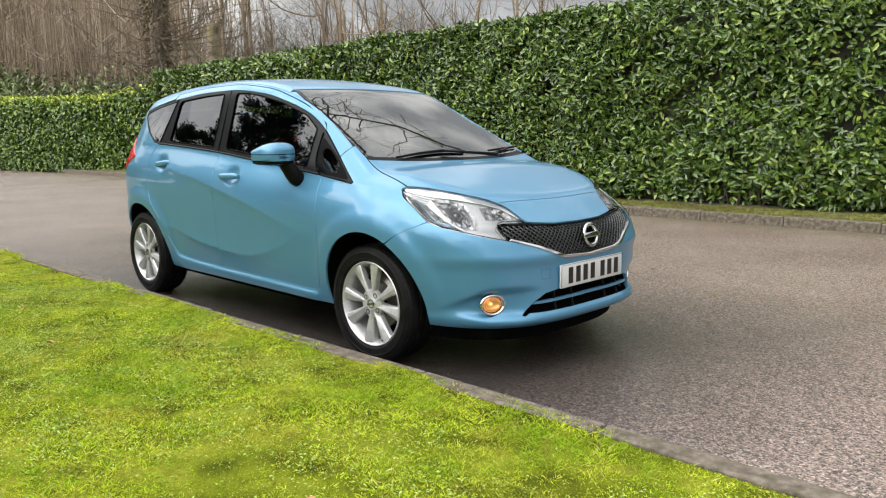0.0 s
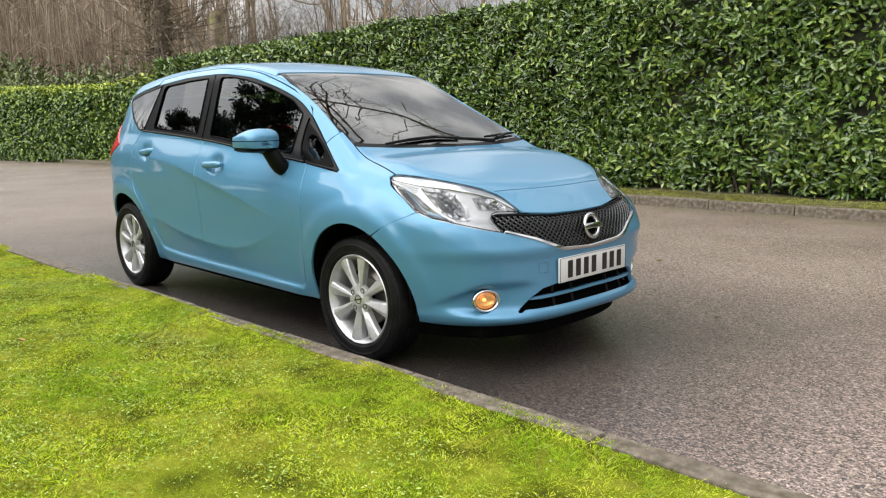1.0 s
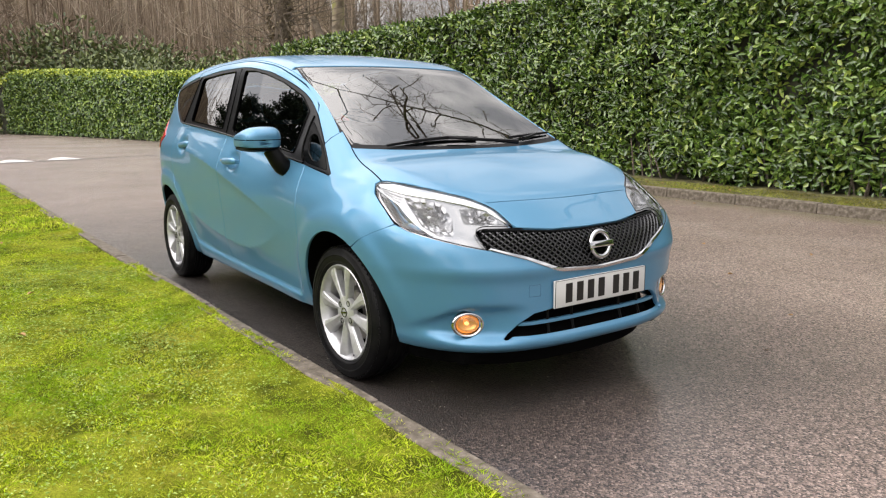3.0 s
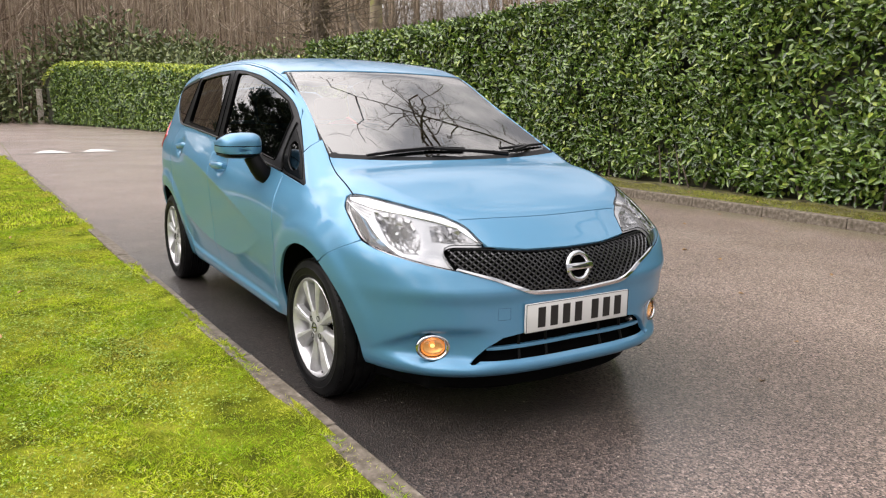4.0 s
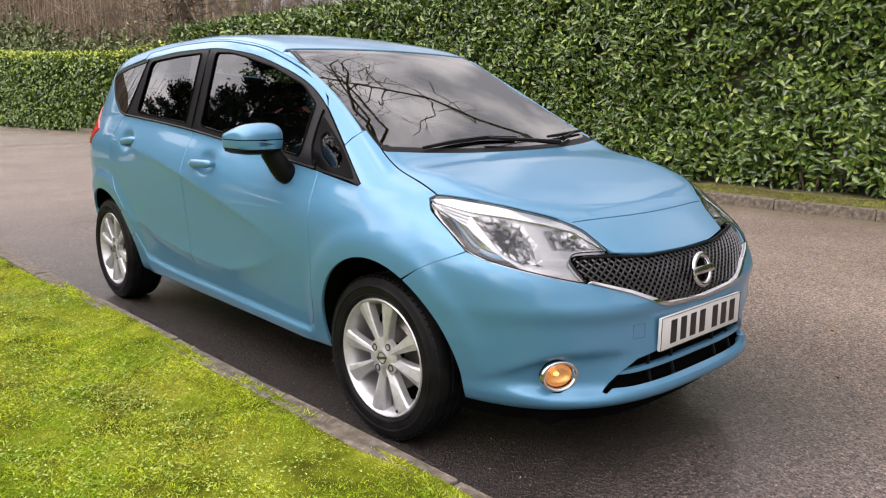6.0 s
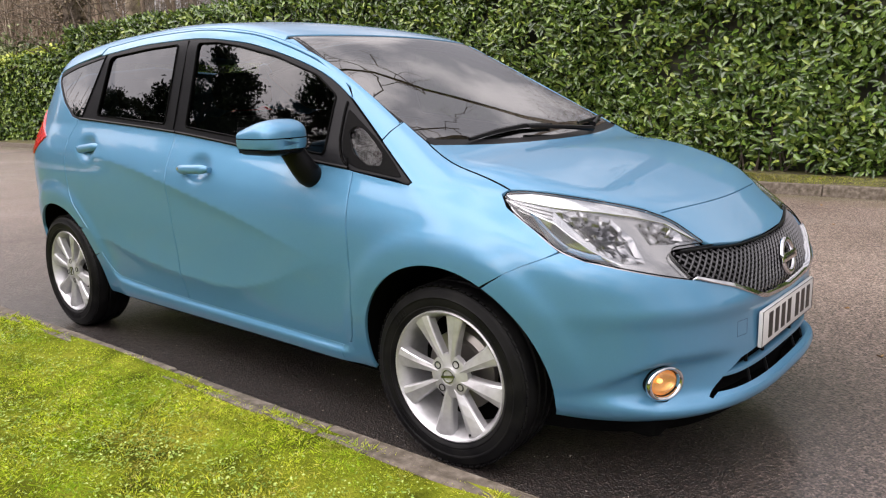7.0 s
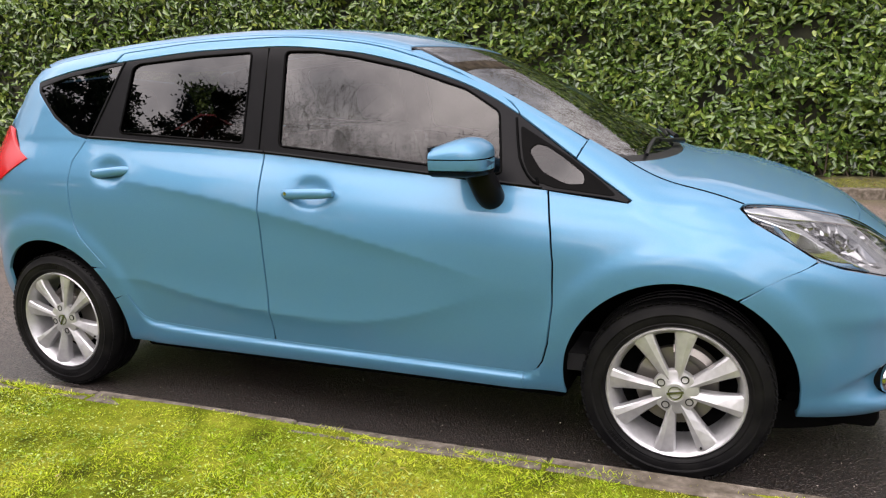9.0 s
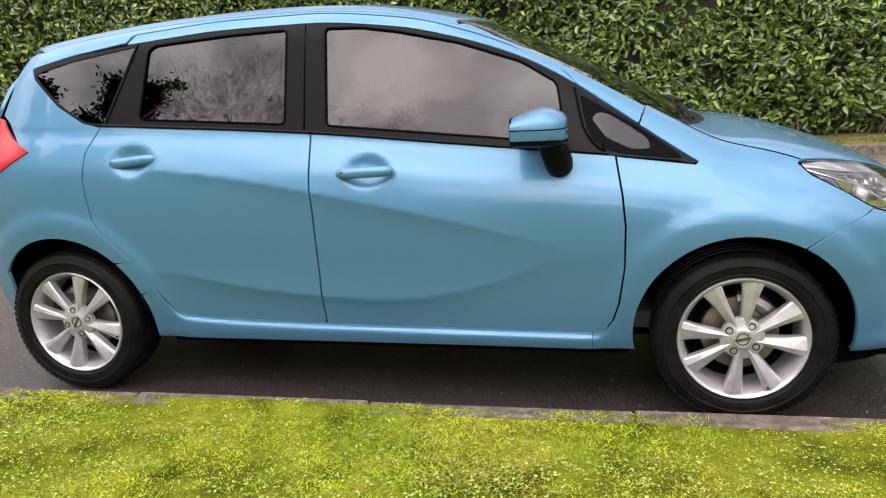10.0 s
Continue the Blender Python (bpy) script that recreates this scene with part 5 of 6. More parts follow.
def leaf_arrays(p, way, normal, length, width, fold=0.12):
    """Leaves of two folded halves each, at the places p."""
    way = unit(way)
    side = unit(np.cross(normal, way))
    up = np.cross(way, side)
    l, w = np.broadcast_to(length, len(p))[:, None], np.broadcast_to(width, len(p))[:, None] / 2
    v = np.stack([p, p + way * l * 0.32 + side * w + up * l * fold, p + way * l * 0.70 + side * w * 0.85 + up * l * fold * 0.6, p + way * l - up * l * fold * 0.8,
                  p + way * l * 0.70 - side * w * 0.85 + up * l * fold * 0.6, p + way * l * 0.32 - side * w + up * l * fold], 1)
    i = np.arange(len(p))[:, None] * 6
    f = np.concatenate([i + [0, 1, 2, 3], i + [0, 3, 4, 5]])
    return v.reshape(-1, 3), f


def tube_arrays(lines, sides):
    """Tapered tubes; lines are (points, radii) of equal length."""
    vs, fs, base = [], [], 0
    ang = np.arange(sides) * 2 * np.pi / sides
    for pts, rad in lines:
        pts, rad = np.asarray(pts, float), np.asarray(rad, float)
        d = np.gradient(pts, axis=0)
        d /= np.linalg.norm(d, axis=1, keepdims=True) + 1e-9
        ref = np.array([0.0, 0.0, 1.0]) if abs(d[0][2]) < 0.8 else np.array([1.0, 0.0, 0.0])
        u = unit(np.cross(d, ref))
        w = np.cross(d, u)
        ring = pts[:, None] + rad[:, None, None] * (u[:, None] * np.cos(ang)[None, :, None] + w[:, None] * np.sin(ang)[None, :, None])
        vs.append(ring.reshape(-1, 3))
        n = len(pts)
        a = base + (np.arange(n - 1)[:, None] * sides + np.arange(sides)).ravel()
        b = base + (np.arange(n - 1)[:, None] * sides + (np.arange(sides) + 1) % sides).ravel()
        fs.append(np.stack([a, b, b + sides, a + sides], 1))
        base += n * sides
    return np.concatenate(vs), np.concatenate(fs)


def grow(rng, p, d, length, r, depth, out, wild=0.35, kids=(3, 5), lift_up=0.12, shrink=0.62):
    """One limb and, on it, smaller ones."""
    n = 7 if depth > 1 else 5
    pts, step = [np.array(p, float)], length / (n - 1)
    d = np.array(d, float)
    for _ in range(n - 1):
        d = d + rng.normal(0, wild * 0.45, 3) + np.array([0, 0, lift_up])
        d /= np.linalg.norm(d)
        pts.append(pts[-1] + d * step)
    end = r * (0.45 if depth else 0.2)
    out.append((depth, np.array(pts), np.linspace(r, end, n)))
    if depth == 0:
        return
    for _ in range(rng.integers(kids[0], kids[1] + 1)):
        k = rng.uniform(0.3, 1.0) * (n - 1)
        i = min(int(k), n - 2)
        q = pts[i] + (pts[i + 1] - pts[i]) * (k - i)
        t = pts[i + 1] - pts[i]
        t = t / np.linalg.norm(t) + rng.normal(0, 0.75, 3)
        t /= np.linalg.norm(t)
        grow(rng, q, t, length * shrink * rng.uniform(0.7, 1.15), r * (1 - 0.5 * k / n) * 0.55, depth - 1, out, wild, kids, lift_up, shrink)


def bare_tree(name, seed, height, r, depth, label, group="", mat=BARK, kids=(3, 5), wild=0.3, lean=(0, 0), category="tree", sides=6):
    rng = np.random.default_rng(seed)
    out = []
    grow(rng, (0, 0, -0.2), (lean[0], lean[1], 1), height * 0.62, r, depth, out, wild * 0.5, kids, 0.10)
    top = max(k for k, *_ in out)
    tree = new(name)
    tagged(tree, label, category, group)
    for low, high, word in ((top, top, "trunk"), (1, top - 1, "limbs"), (0, 0, "twigs")):
        lines = [(p, q) for k, p, q in out if low <= k <= high and (k or word == "twigs")]
        if lines:
            v, f = tube_arrays(lines, 10 if word == "trunk" else (sides if word == "limbs" else 3))
            fast_mesh({"trunk": "trunk", "limbs": "crown", "twigs": "twig_mass"}[word], v, f, mat, tree, "", "stuff" if word == "twigs" else "", True)
    return tree


# ---- ground, road, kerbs ----
def sheet(name, xs, ys, zf, mat, label, category="", kind="structure"):
    gx, gy = np.meshgrid(xs, ys)
    v = np.stack([gx.ravel(), gy.ravel(), zf(gx, gy).ravel()], 1)
    n = len(xs)
    i, j = np.meshgrid(np.arange(n - 1), np.arange(len(ys) - 1))
    a = (j * n + i).ravel()
    ob = fast_mesh(name, v, np.stack([a, a + 1, a + n + 1, a + n], 1), mat, None, label, kind, True)
    return tagged(ob, "", category)


def kerb_y(x):
    return -0.985 + 0.025 * np.asarray(x)


sheet("ground", np.linspace(-500, 500, 41), np.linspace(-500, 500, 41), lambda x, y: x * 0 - 0.03, SOIL, "dull green open ground reaching the horizon", "ground")
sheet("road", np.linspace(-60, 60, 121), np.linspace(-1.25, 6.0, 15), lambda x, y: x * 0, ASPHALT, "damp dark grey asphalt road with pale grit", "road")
sheet("road_branch", np.linspace(-48, -14.2, 35), np.linspace(-14, -1.26, 12), lambda x, y: x * 0 - 0.002, ASPHALT, "damp grey asphalt at the bend", "road")


def lawn_z(x, y):
    rim = 0.016 * np.exp(-((kerb_y(x) - y) / 0.11) ** 2)
    return 0.088 + rim + 0.012 * np.sin(x * 1.7 + y) * np.sin(y * 2.3 - x * 0.6) + 0.006 * np.sin(x * 7.1 + 2 * np.sin(y * 5.3)) * np.sin(y * 6.3 + x)


def lawn_sheet():
    xs, u = np.linspace(-14.0, 40, 271), np.linspace(0, 1, 80) ** 2
    gx, gu = np.meshgrid(xs, u)
    near = kerb_y(gx) - 0.045
    gy = near + (-45 - near) * gu
    v = np.stack([gx.ravel(), gy.ravel(), lawn_z(gx, gy).ravel()], 1)
    n = len(xs)
    i, j = np.meshgrid(np.arange(n - 1), np.arange(len(u) - 1))
    a = (j * n + i).ravel()
    ob = fast_mesh("lawn", v, np.stack([a, a + n, a + n + 1, a + 1], 1), SOIL, None, "short mown lawn with moss and clover", "structure", True)
    return tagged(ob, "", "lawn")


lawn = lawn_sheet()


def grass(name, count, box, height, width, seed, mat, parent, zf, lean=0.55, tufts=0):
    rng = np.random.default_rng(seed)
    x, y = rng.uniform(box[0], box[1], count), rng.uniform(box[2], box[3], count)
    fan, lush = np.full(count, np.nan), np.ones(count)
    if tufts:
        # two blades in three stand in tufts that fan out from their middle
        k = rng.integers(0, tufts, count)
        size = rng.uniform(0.010, 0.034, tufts)[k]
        off = rng.normal(0, 1, (count, 2))
        own = rng.uniform(0, 1, count) < 0.66
        x = np.where(own, x[k] + off[:, 0] * size, x)
        y = np.where(own, y[k] + off[:, 1] * size, y)
        fan = np.where(own, np.arctan2(off[:, 1], off[:, 0]) + rng.normal(0, 0.6, count), np.nan)
        lush = np.where(own, (0.72 + 14.0 * size) * np.exp(-0.22 * (off ** 2).sum(1)), 0.62)
    if parent is lawn:
        clear = y < kerb_y(x) - 0.034 + 0.016 * np.sin(x * 9.0) * np.sin(x * 3.7) - rng.uniform(0, 0.03, count)
        x, y, fan, lush = x[clear], y[clear], fan[clear], lush[clear]
    n = len(x)
    p = np.stack([x, y, zf(x, y) - 0.003], 1)
    patch = 0.45 + 0.75 * (0.5 + 0.5 * np.sin(x * 3.1 + 1.7 * np.sin(y * 2.7)) * np.sin(y * 3.9 + np.sin(x * 4.3)))
    h = rng.uniform(height[0], height[1], n) * patch * lush
    a = np.where(np.isnan(fan), rng.uniform(0, 2 * np.pi, n), fan)
    out = np.stack([np.cos(a), np.sin(a), np.zeros(n)], 1) * (rng.uniform(0.1, lean, n) * h)[:, None]
    b = rng.uniform(0, 2 * np.pi, n)
    side = np.stack([np.cos(b), np.sin(b), np.zeros(n)], 1) * (rng.uniform(width[0], width[1], n) / 2)[:, None]
    up = np.zeros((n, 3))
    up[:, 2] = h
    v = np.stack([p, p + side + out * 0.4 + up * 0.45, p + out * 1.5 + up * 0.95, p - side + out * 0.4 + up * 0.45], 1).reshape(-1, 3)
    i = np.arange(n)[:, None] * 4
    f = np.concatenate([i + [0, 1, 2], i + [0, 2, 3]])
    return fast_mesh(name, v, f, mat, parent, "", "stuff")


grass("grass", 600000, (-3.5, 4.2, -3.3, -0.9), (0.006, 0.023), (0.0014, 0.0034), 3, BLADE, lawn, lawn_z, 1.25, 11000)
grass("grass", 100000, (-14, -3.5, -5.0, -1.0), (0.014, 0.035), (0.006, 0.012), 4, BLADE, lawn, lawn_z)
grass("grass", 50000, (-6.0, 4.4, -6.0, -3.6), (0.02, 0.045), (0.004, 0.008), 5, BLADE, lawn, lawn_z)


def weeds(patches, seed):
    """Low broad-leaved weeds in ragged patches among the grass."""
    rng = np.random.default_rng(seed)
    p = []
    for k in range(patches):
        c, size = np.array([rng.uniform(-3.5, 4.2) if k % 2 else rng.uniform(-2.2, 1.4), rng.uniform(-3.3, -1.15)]), rng.uniform(0.05, 0.17)
        n = int(75 * (size / 0.1) ** 1.6)
        p.append(c + rng.normal(0, 1, (n, 2)) * np.array([size, size * rng.uniform(0.4, 1.0)]))
    p.append(np.stack([rng.uniform(-3.5, 4.2, 700), rng.uniform(-3.4, -1.1, 700)], 1))
    p = np.concatenate(p)
    p = p[p[:, 1] < kerb_y(p[:, 0]) - 0.10]
    n = len(p)
    z = lawn_z(p[:, 0], p[:, 1]) + rng.uniform(0.006, 0.017, n)
    a = rng.uniform(0, 2 * np.pi, n)
    way = np.stack([np.cos(a), np.sin(a), rng.uniform(-0.1, 0.4, n)], 1)
    v, f = leaf_arrays(np.stack([p[:, 0], p[:, 1], z], 1), way, np.tile([0.0, 0.0, 1.0], (n, 1)) + rng.normal(0, 0.3, (n, 3)), rng.uniform(0.007, 0.016, n), rng.uniform(0.0035, 0.008, n), 0.14)
    fast_mesh("weeds", v, f, CLOVER, lawn, "", "stuff")


weeds(270, 8)


def kerb_stone_mesh(name, length, width, height, seed, mat):
    """One kerb stone with worn edges, along x from 0."""
    bm = bmesh.new()
    add_box(bm, (0.004, -width, -0.10), (length - 0.004, 0, height), 0.009)
    rng = random.Random(seed)
    for v in bm.verts:
        if v.co.z > 0:
            v.co += Vector((0, rng.uniform(-0.003, 0.003), rng.uniform(-0.003, 0.003)))
    me = bpy.data.meshes.new(name)
    bm.to_mesh(me)
    bm.free()
    me.materials.append(mat)
    return me


def kerb_run(name, start, end, length, width, height, label, yfun, flip=False):
    bm = bmesh.new()
    low, high = (-width, -0.012) if not flip else (0.012, width)
    n = 40
    rows = []
    for k in range(n + 1):
        x = start + (end - start) * k / n
        y = float(yfun(x))
        rows.append([bm.verts.new((x, y + c, z)) for c, z in ((low + 0.01, -0.1), (low + 0.01, height - 0.016), (high, height - 0.016), (high, -0.1))])
    for a, b in zip(rows, rows[1:]):
        for i in range(3):
            bm.faces.new((a[i], b[i], b[i + 1], a[i + 1]))
    run = part(name, bm, CONCRETE, None, label, False)
    tagged(run, "", "kerb", "", "structure")
    shapes = [kerb_stone_mesh("kerb_stone", length, width, height, k, CONCRETE) for k in range(4)]
    x, k = start, 0
    while x < end:
        ob = new("kerb_stone", shapes[k % 4])
        ob.parent = run
        y0, y1 = float(yfun(x)), float(yfun(x + length))
        ob.matrix_basis = pose(x, y0 + (0 if not flip else width), 0.0007 * ((k * 7) % 5 - 2), 0, 0, math.degrees(math.atan2(y1 - y0, length)) + 0.06 * ((k * 5) % 3 - 1))
        x, k = x + length, k + 1
    return run


kerb_run("kerb_near", -13.7, 12.0, 0.915, 0.09, 0.103, "low weathered grey concrete kerb edging beside the lawn", kerb_y)
kerb_run("kerb_far", -24.0, 16.0, 1.03, 0.13, 0.115, "grey concrete kerb stones along the hedge verge", lambda x: 5.88, True)


def verge_z(x, y):
    return 0.10 + 0.03 * np.clip((y - 6.0) / 0.6, 0, 1) + 0.008 * np.sin(x * 5 + y * 3)


verge = sheet("verge", np.linspace(-24, 16, 161), np.linspace(6.0, 7.2, 8), verge_z, VERGE, "narrow mossy grass verge under the hedge", "verge")
grass("grass", 30000, (-16, 8, 6.0, 6.55), (0.012, 0.04), (0.004, 0.009), 6, DULL, verge, verge_z, 1.2)

# road marks at the bend
bm = bmesh.new()
pts = [(-15.9, -1.1), (-16.1, 0.2), (-16.45, 1.5), (-16.8, 2.6), (-17.2, 5.9)]
for a, b in zip(pts, pts[1:]):
    q = [bm.verts.new((x + w, y, 0.004)) for (x, y), w in ((a, -0.07), (a, 0.07), (b, 0.07), (b, -0.07))]
    bm.faces.new(q)
tagged(part("road_joint", bm, TAR, None, "dark tarred joint across the road", False), "", "road joint", "", "structure")
for k, (x, y) in enumerate(((-16.3, -0.35), (-16.55, 0.75))):
    bm = bmesh.new()
    q = [bm.verts.new(c) for c in ((x + 0.12, y - 0.42, 0.005), (x + 0.12, y + 0.42, 0.005), (x - 0.95, y + 0.10, 0.005), (x - 0.95, y - 0.10, 0.005))]
    bm.faces.new(q)
    tagged(part("road_marking", bm, WHITE_LINE, None, "worn white triangle painted on the road", False), "", "road marking", "ramp markings", "structure")

# ---- the laurel hedge ----
def hedge_face(x, z):
    """How far the leaves stand out from the hedge's middle plane."""
    return 0.14 * np.sin(x * 1.3 + 0.8 * np.sin(z * 2.1)) * np.sin(z * 1.9 + 0.7 * x) + 0.07 * np.sin(x * 4.3 + z * 2.7) * np.sin(z * 5.1 - x * 1.4)


def build_hedge():
    x0, x1, y0, y1, top = -17.3, 13.0, 6.62, 8.4, 3.0
    bm = bmesh.new()
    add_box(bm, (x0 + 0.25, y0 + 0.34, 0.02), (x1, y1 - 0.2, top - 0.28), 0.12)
    hedge = part("hedge", bm, HEDGE_CORE, None, "tall clipped laurel hedge with large glossy green leaves")
    tagged(hedge, "", "hedge")
    rng = np.random.default_rng(11)

    def front(n, a, b, size):
        x, z = rng.uniform(a, b, n), 0.16 + (top - 0.16) * rng.uniform(0, 1, n) ** 0.95
        gap = np.sin(x * 2.9 + 2.2 * np.sin(z * 1.7 + x * 0.3)) * np.sin(z * 3.3 + 1.4 * np.sin(x * 2.3))
        keep = (gap < 0.80) | (rng.uniform(0, 1, n) < 0.25)
        x, z = x[keep], z[keep]
        n = len(x)
        y = y0 + 0.12 - hedge_face(x, z) + rng.uniform(-0.06, 0.22, n) + 0.25 * np.clip((z - 2.75) / 0.25, 0, 1) ** 2 + 0.16 * np.clip((0.5 - z) / 0.4, 0, 1)
        normal = np.stack([rng.normal(0, 0.5, n), -1 + rng.normal(0, 0.35, n), 0.55 + rng.normal(0, 0.45, n)], 1)
        way = np.stack([rng.normal(0, 0.9, n), -0.55 + rng.normal(0, 0.35, n), rng.normal(0.15, 0.75, n)], 1)
        return np.stack([x, y, z], 1), way, unit(normal), rng.uniform(0.075, 0.14, n) * size, rng.uniform(0.032, 0.055, n) * size

    sets = [front(62000, -7.0, 8.0, 1.0), front(20000, -17.2, -7.0, 1.3), front(9000, 8.0, 13.0, 1.3)]
    n = 26000
    x, y = rng.uniform(x0, x1, n), rng.uniform(y0 + 0.1, y1, n)
    z = top - 0.10 + 0.07 * np.sin(x * 1.9) * np.sin(y * 2.7 + x) + rng.uniform(-0.12, 0.10, n)
    sets.append((np.stack([x, y, z], 1), np.stack([rng.normal(0, 1, n), rng.normal(-0.2, 1, n), rng.normal(0.5, 0.5, n)], 1), unit(np.stack([rng.normal(0, 0.4, n), rng.normal(-0.2, 0.4, n), np.ones(n)], 1)), rng.uniform(0.09, 0.15, n), rng.uniform(0.036, 0.06, n)))
    n = 9000
    y, z = rng.uniform(y0, y1, n), rng.uniform(0.15, top, n)
    sets.append((np.stack([x0 + rng.uniform(-0.12, 0.12, n), y, z], 1), np.stack([rng.normal(-0.5, 0.5, n), rng.normal(0, 0.8, n), rng.normal(0, 0.8, n)], 1), unit(np.stack([-np.ones(n), rng.normal(0, 0.5, n), rng.normal(0.5, 0.4, n)], 1)), rng.uniform(0.10, 0.16, n), rng.uniform(0.04, 0.065, n)))
    v, f = leaf_arrays(*[np.concatenate([s[k] for s in sets]) for k in range(5)])
    fast_mesh("foliage", v, f, LAUREL, hedge, "", "stuff", True)
    # single leaves that stand proud
    one, quad = leaf_arrays(np.zeros((1, 3)), np.array([[1.0, 0, 0]]), np.array([[0, 0, 1.0]]), 0.13, 0.055)
    me = None
    for k in range(260):
        p, z = rng.uniform(-3.0, 4.0), rng.uniform(0.3, 2.9)
        if me is None:
            ob = fast_mesh("leaf", one, quad, LAUREL, hedge, "", "", True)
            me = ob.data
        else:
            ob = new("leaf", me)
            ob.parent = hedge
        ob.matrix_basis = pose(p, y0 + 0.02 - float(hedge_face(p, z)), z, rng.uniform(30, 90), rng.uniform(-50, 50), rng.uniform(-150, -30))
    # bare stems at the foot
    lines = []
    for k in range(150):
        p = np.array([rng.uniform(-12, 8), y0 + rng.uniform(0.18, 0.35), 0.05])
        q = p + np.array([rng.normal(0, 0.12), rng.normal(-0.05, 0.08), rng.uniform(0.3, 0.8)])
        lines.append((np.array([p, (p + q) / 2 + rng.normal(0, 0.03, 3), q]), np.array([0.014, 0.011, 0.007])))
    v, f = tube_arrays(lines, 5)
    fast_mesh("stem_mass", v, f, BARK, hedge, "", "stuff", True)


build_hedge()

# ---- the clipped hedge along the bend ----
BEND = curve((-44.0, 0.9), (-42.0, 1.5), (-35.0, 3.6), (-29.0, 4.8), (-24.0, 5.7), (-18.5, 7.2))
BEND_TOP = curve((-44.0, 3.15), (-36.0, 2.95), (-29.0, 2.6), (-22.0, 2.4), (-18.5, 2.75))


def build_bend_hedge():
    bm = bmesh.new()
    rows = []
    for x in np.linspace(-42.3, -18.7, 30):
        y, h = float(BEND(x)) + 0.28, float(BEND_TOP(x)) - 0.22
        rows.append([bm.verts.new(c) for c in ((x, y, 0.0), (x, y, h), (x, y + 1.6, h), (x, y + 1.6, 0.0))])
    for a, b in zip(rows, rows[1:]):
        for i in range(3):
            bm.faces.new((a[i], a[i + 1], b[i + 1], b[i]))
    bm.faces.new(rows[0])
    bm.faces.new(rows[-1])
    hedge = part("hedge", bm, HEDGE_CORE, None, "lower clipped evergreen hedge with a yellow-green top", False)
    tagged(hedge, "", "hedge")
    rng = np.random.default_rng(21)
    n = 42000
    x, u = rng.uniform(-42.6, -18.5, n), rng.uniform(0.03, 1, n)
    z = u * BEND_TOP(x)
    y = BEND(x) + 0.10 + rng.uniform(-0.10, 0.20, n) + 0.06 * np.sin(x * 2.3 + 3 * z) + 0.35 * np.clip((u - 0.88) / 0.12, 0, 1) ** 2
    end = np.clip((-40.4 - x) / 2.2, 0, 1)
    y, z = y + end ** 2 * 0.9, z * (1 - 0.30 * end ** 2)
    p = np.stack([x, y, z], 1)
    way = np.stack([rng.normal(0.2, 0.8, n), rng.normal(-0.4, 0.4, n), rng.normal(0, 0.8, n)], 1)
    normal = unit(np.stack([rng.normal(0.3, 0.4, n), -1 + rng.normal(0, 0.3, n), rng.normal(0.6, 0.4, n)], 1))
    v, f = leaf_arrays(p, way, normal, rng.uniform(0.10, 0.17, n), rng.uniform(0.06, 0.09, n))
    fast_mesh("foliage", v, f, FAR_LEAF, hedge, "", "stuff", True)
    n = 16000
    x, w = rng.uniform(-42.4, -18.5, n), rng.uniform(0.1, 1.9, n)
    p = np.stack([x, BEND(x) + w, (BEND_TOP(x) - 0.02) * (1 - 0.30 * np.clip((-40.4 - x) / 2.2, 0, 1) ** 2) + rng.uniform(-0.20, 0.12, n) - 0.22 * np.clip((0.4 - w) / 0.3, 0, 1) ** 2], 1)
    way = np.stack([rng.normal(0, 1, n), rng.normal(-0.2, 0.8, n), rng.normal(0.5, 0.5, n)], 1)
    v, f = leaf_arrays(p, way, unit(np.stack([rng.normal(0.3, 0.4, n), rng.normal(-0.3, 0.4, n), np.ones(n)], 1)), rng.uniform(0.10, 0.17, n), rng.uniform(0.05, 0.09, n))
    fast_mesh("fresh_growth", v, f, FRESH, hedge, "", "stuff", True)


build_bend_hedge()
bm = bmesh.new()
add_box(bm, (-0.14, -0.14, -0.1), (0.14, 0.14, 1.75), 0.02)
add_box(bm, (-0.17, -0.17, 1.75), (0.17, 0.17, 1.83), 0.02)
ob = part("gate_post", bm, PALE, None, "weathered pale wooden gate post at the hedge end")
tagged(ob, "", "post").matrix_basis = pose(-42.6, 1.35, 0.0)

# ---- trees ----
ivy_oak = bare_tree("oak_tree", 31, 17.0, 0.33, 4, "bare oak with a thick trunk shaggy with dry ivy", kids=(4, 6), wild=0.35)
ivy_oak.matrix_basis = pose(-19.3, 7.7, 0)
rng = np.random.default_rng(32)
n = 3000
z, a = rng.uniform(0.4, 9.0, n), rng.uniform(0, 2 * np.pi, n)
r = 0.30 - 0.010 * z + 0.07 * np.sin(z * 3.1 + a) * np.sin(2 * a + z) + rng.uniform(-0.02, 0.12, n)
p = np.stack([r * np.cos(a), r * np.sin(a), z], 1)
v, f = leaf_arrays(p, np.stack([np.cos(a), np.sin(a), rng.normal(-0.6, 0.5, n)], 1), np.stack([np.cos(a), np.sin(a), np.full(n, 0.5)], 1) + rng.normal(0, 0.3, (n, 3)), rng.uniform(0.06, 0.14, n), rng.uniform(0.04, 0.08, n))
fast_mesh("ivy", v, f, IVY, ivy_oak, "dry brown ivy", "stuff", True)
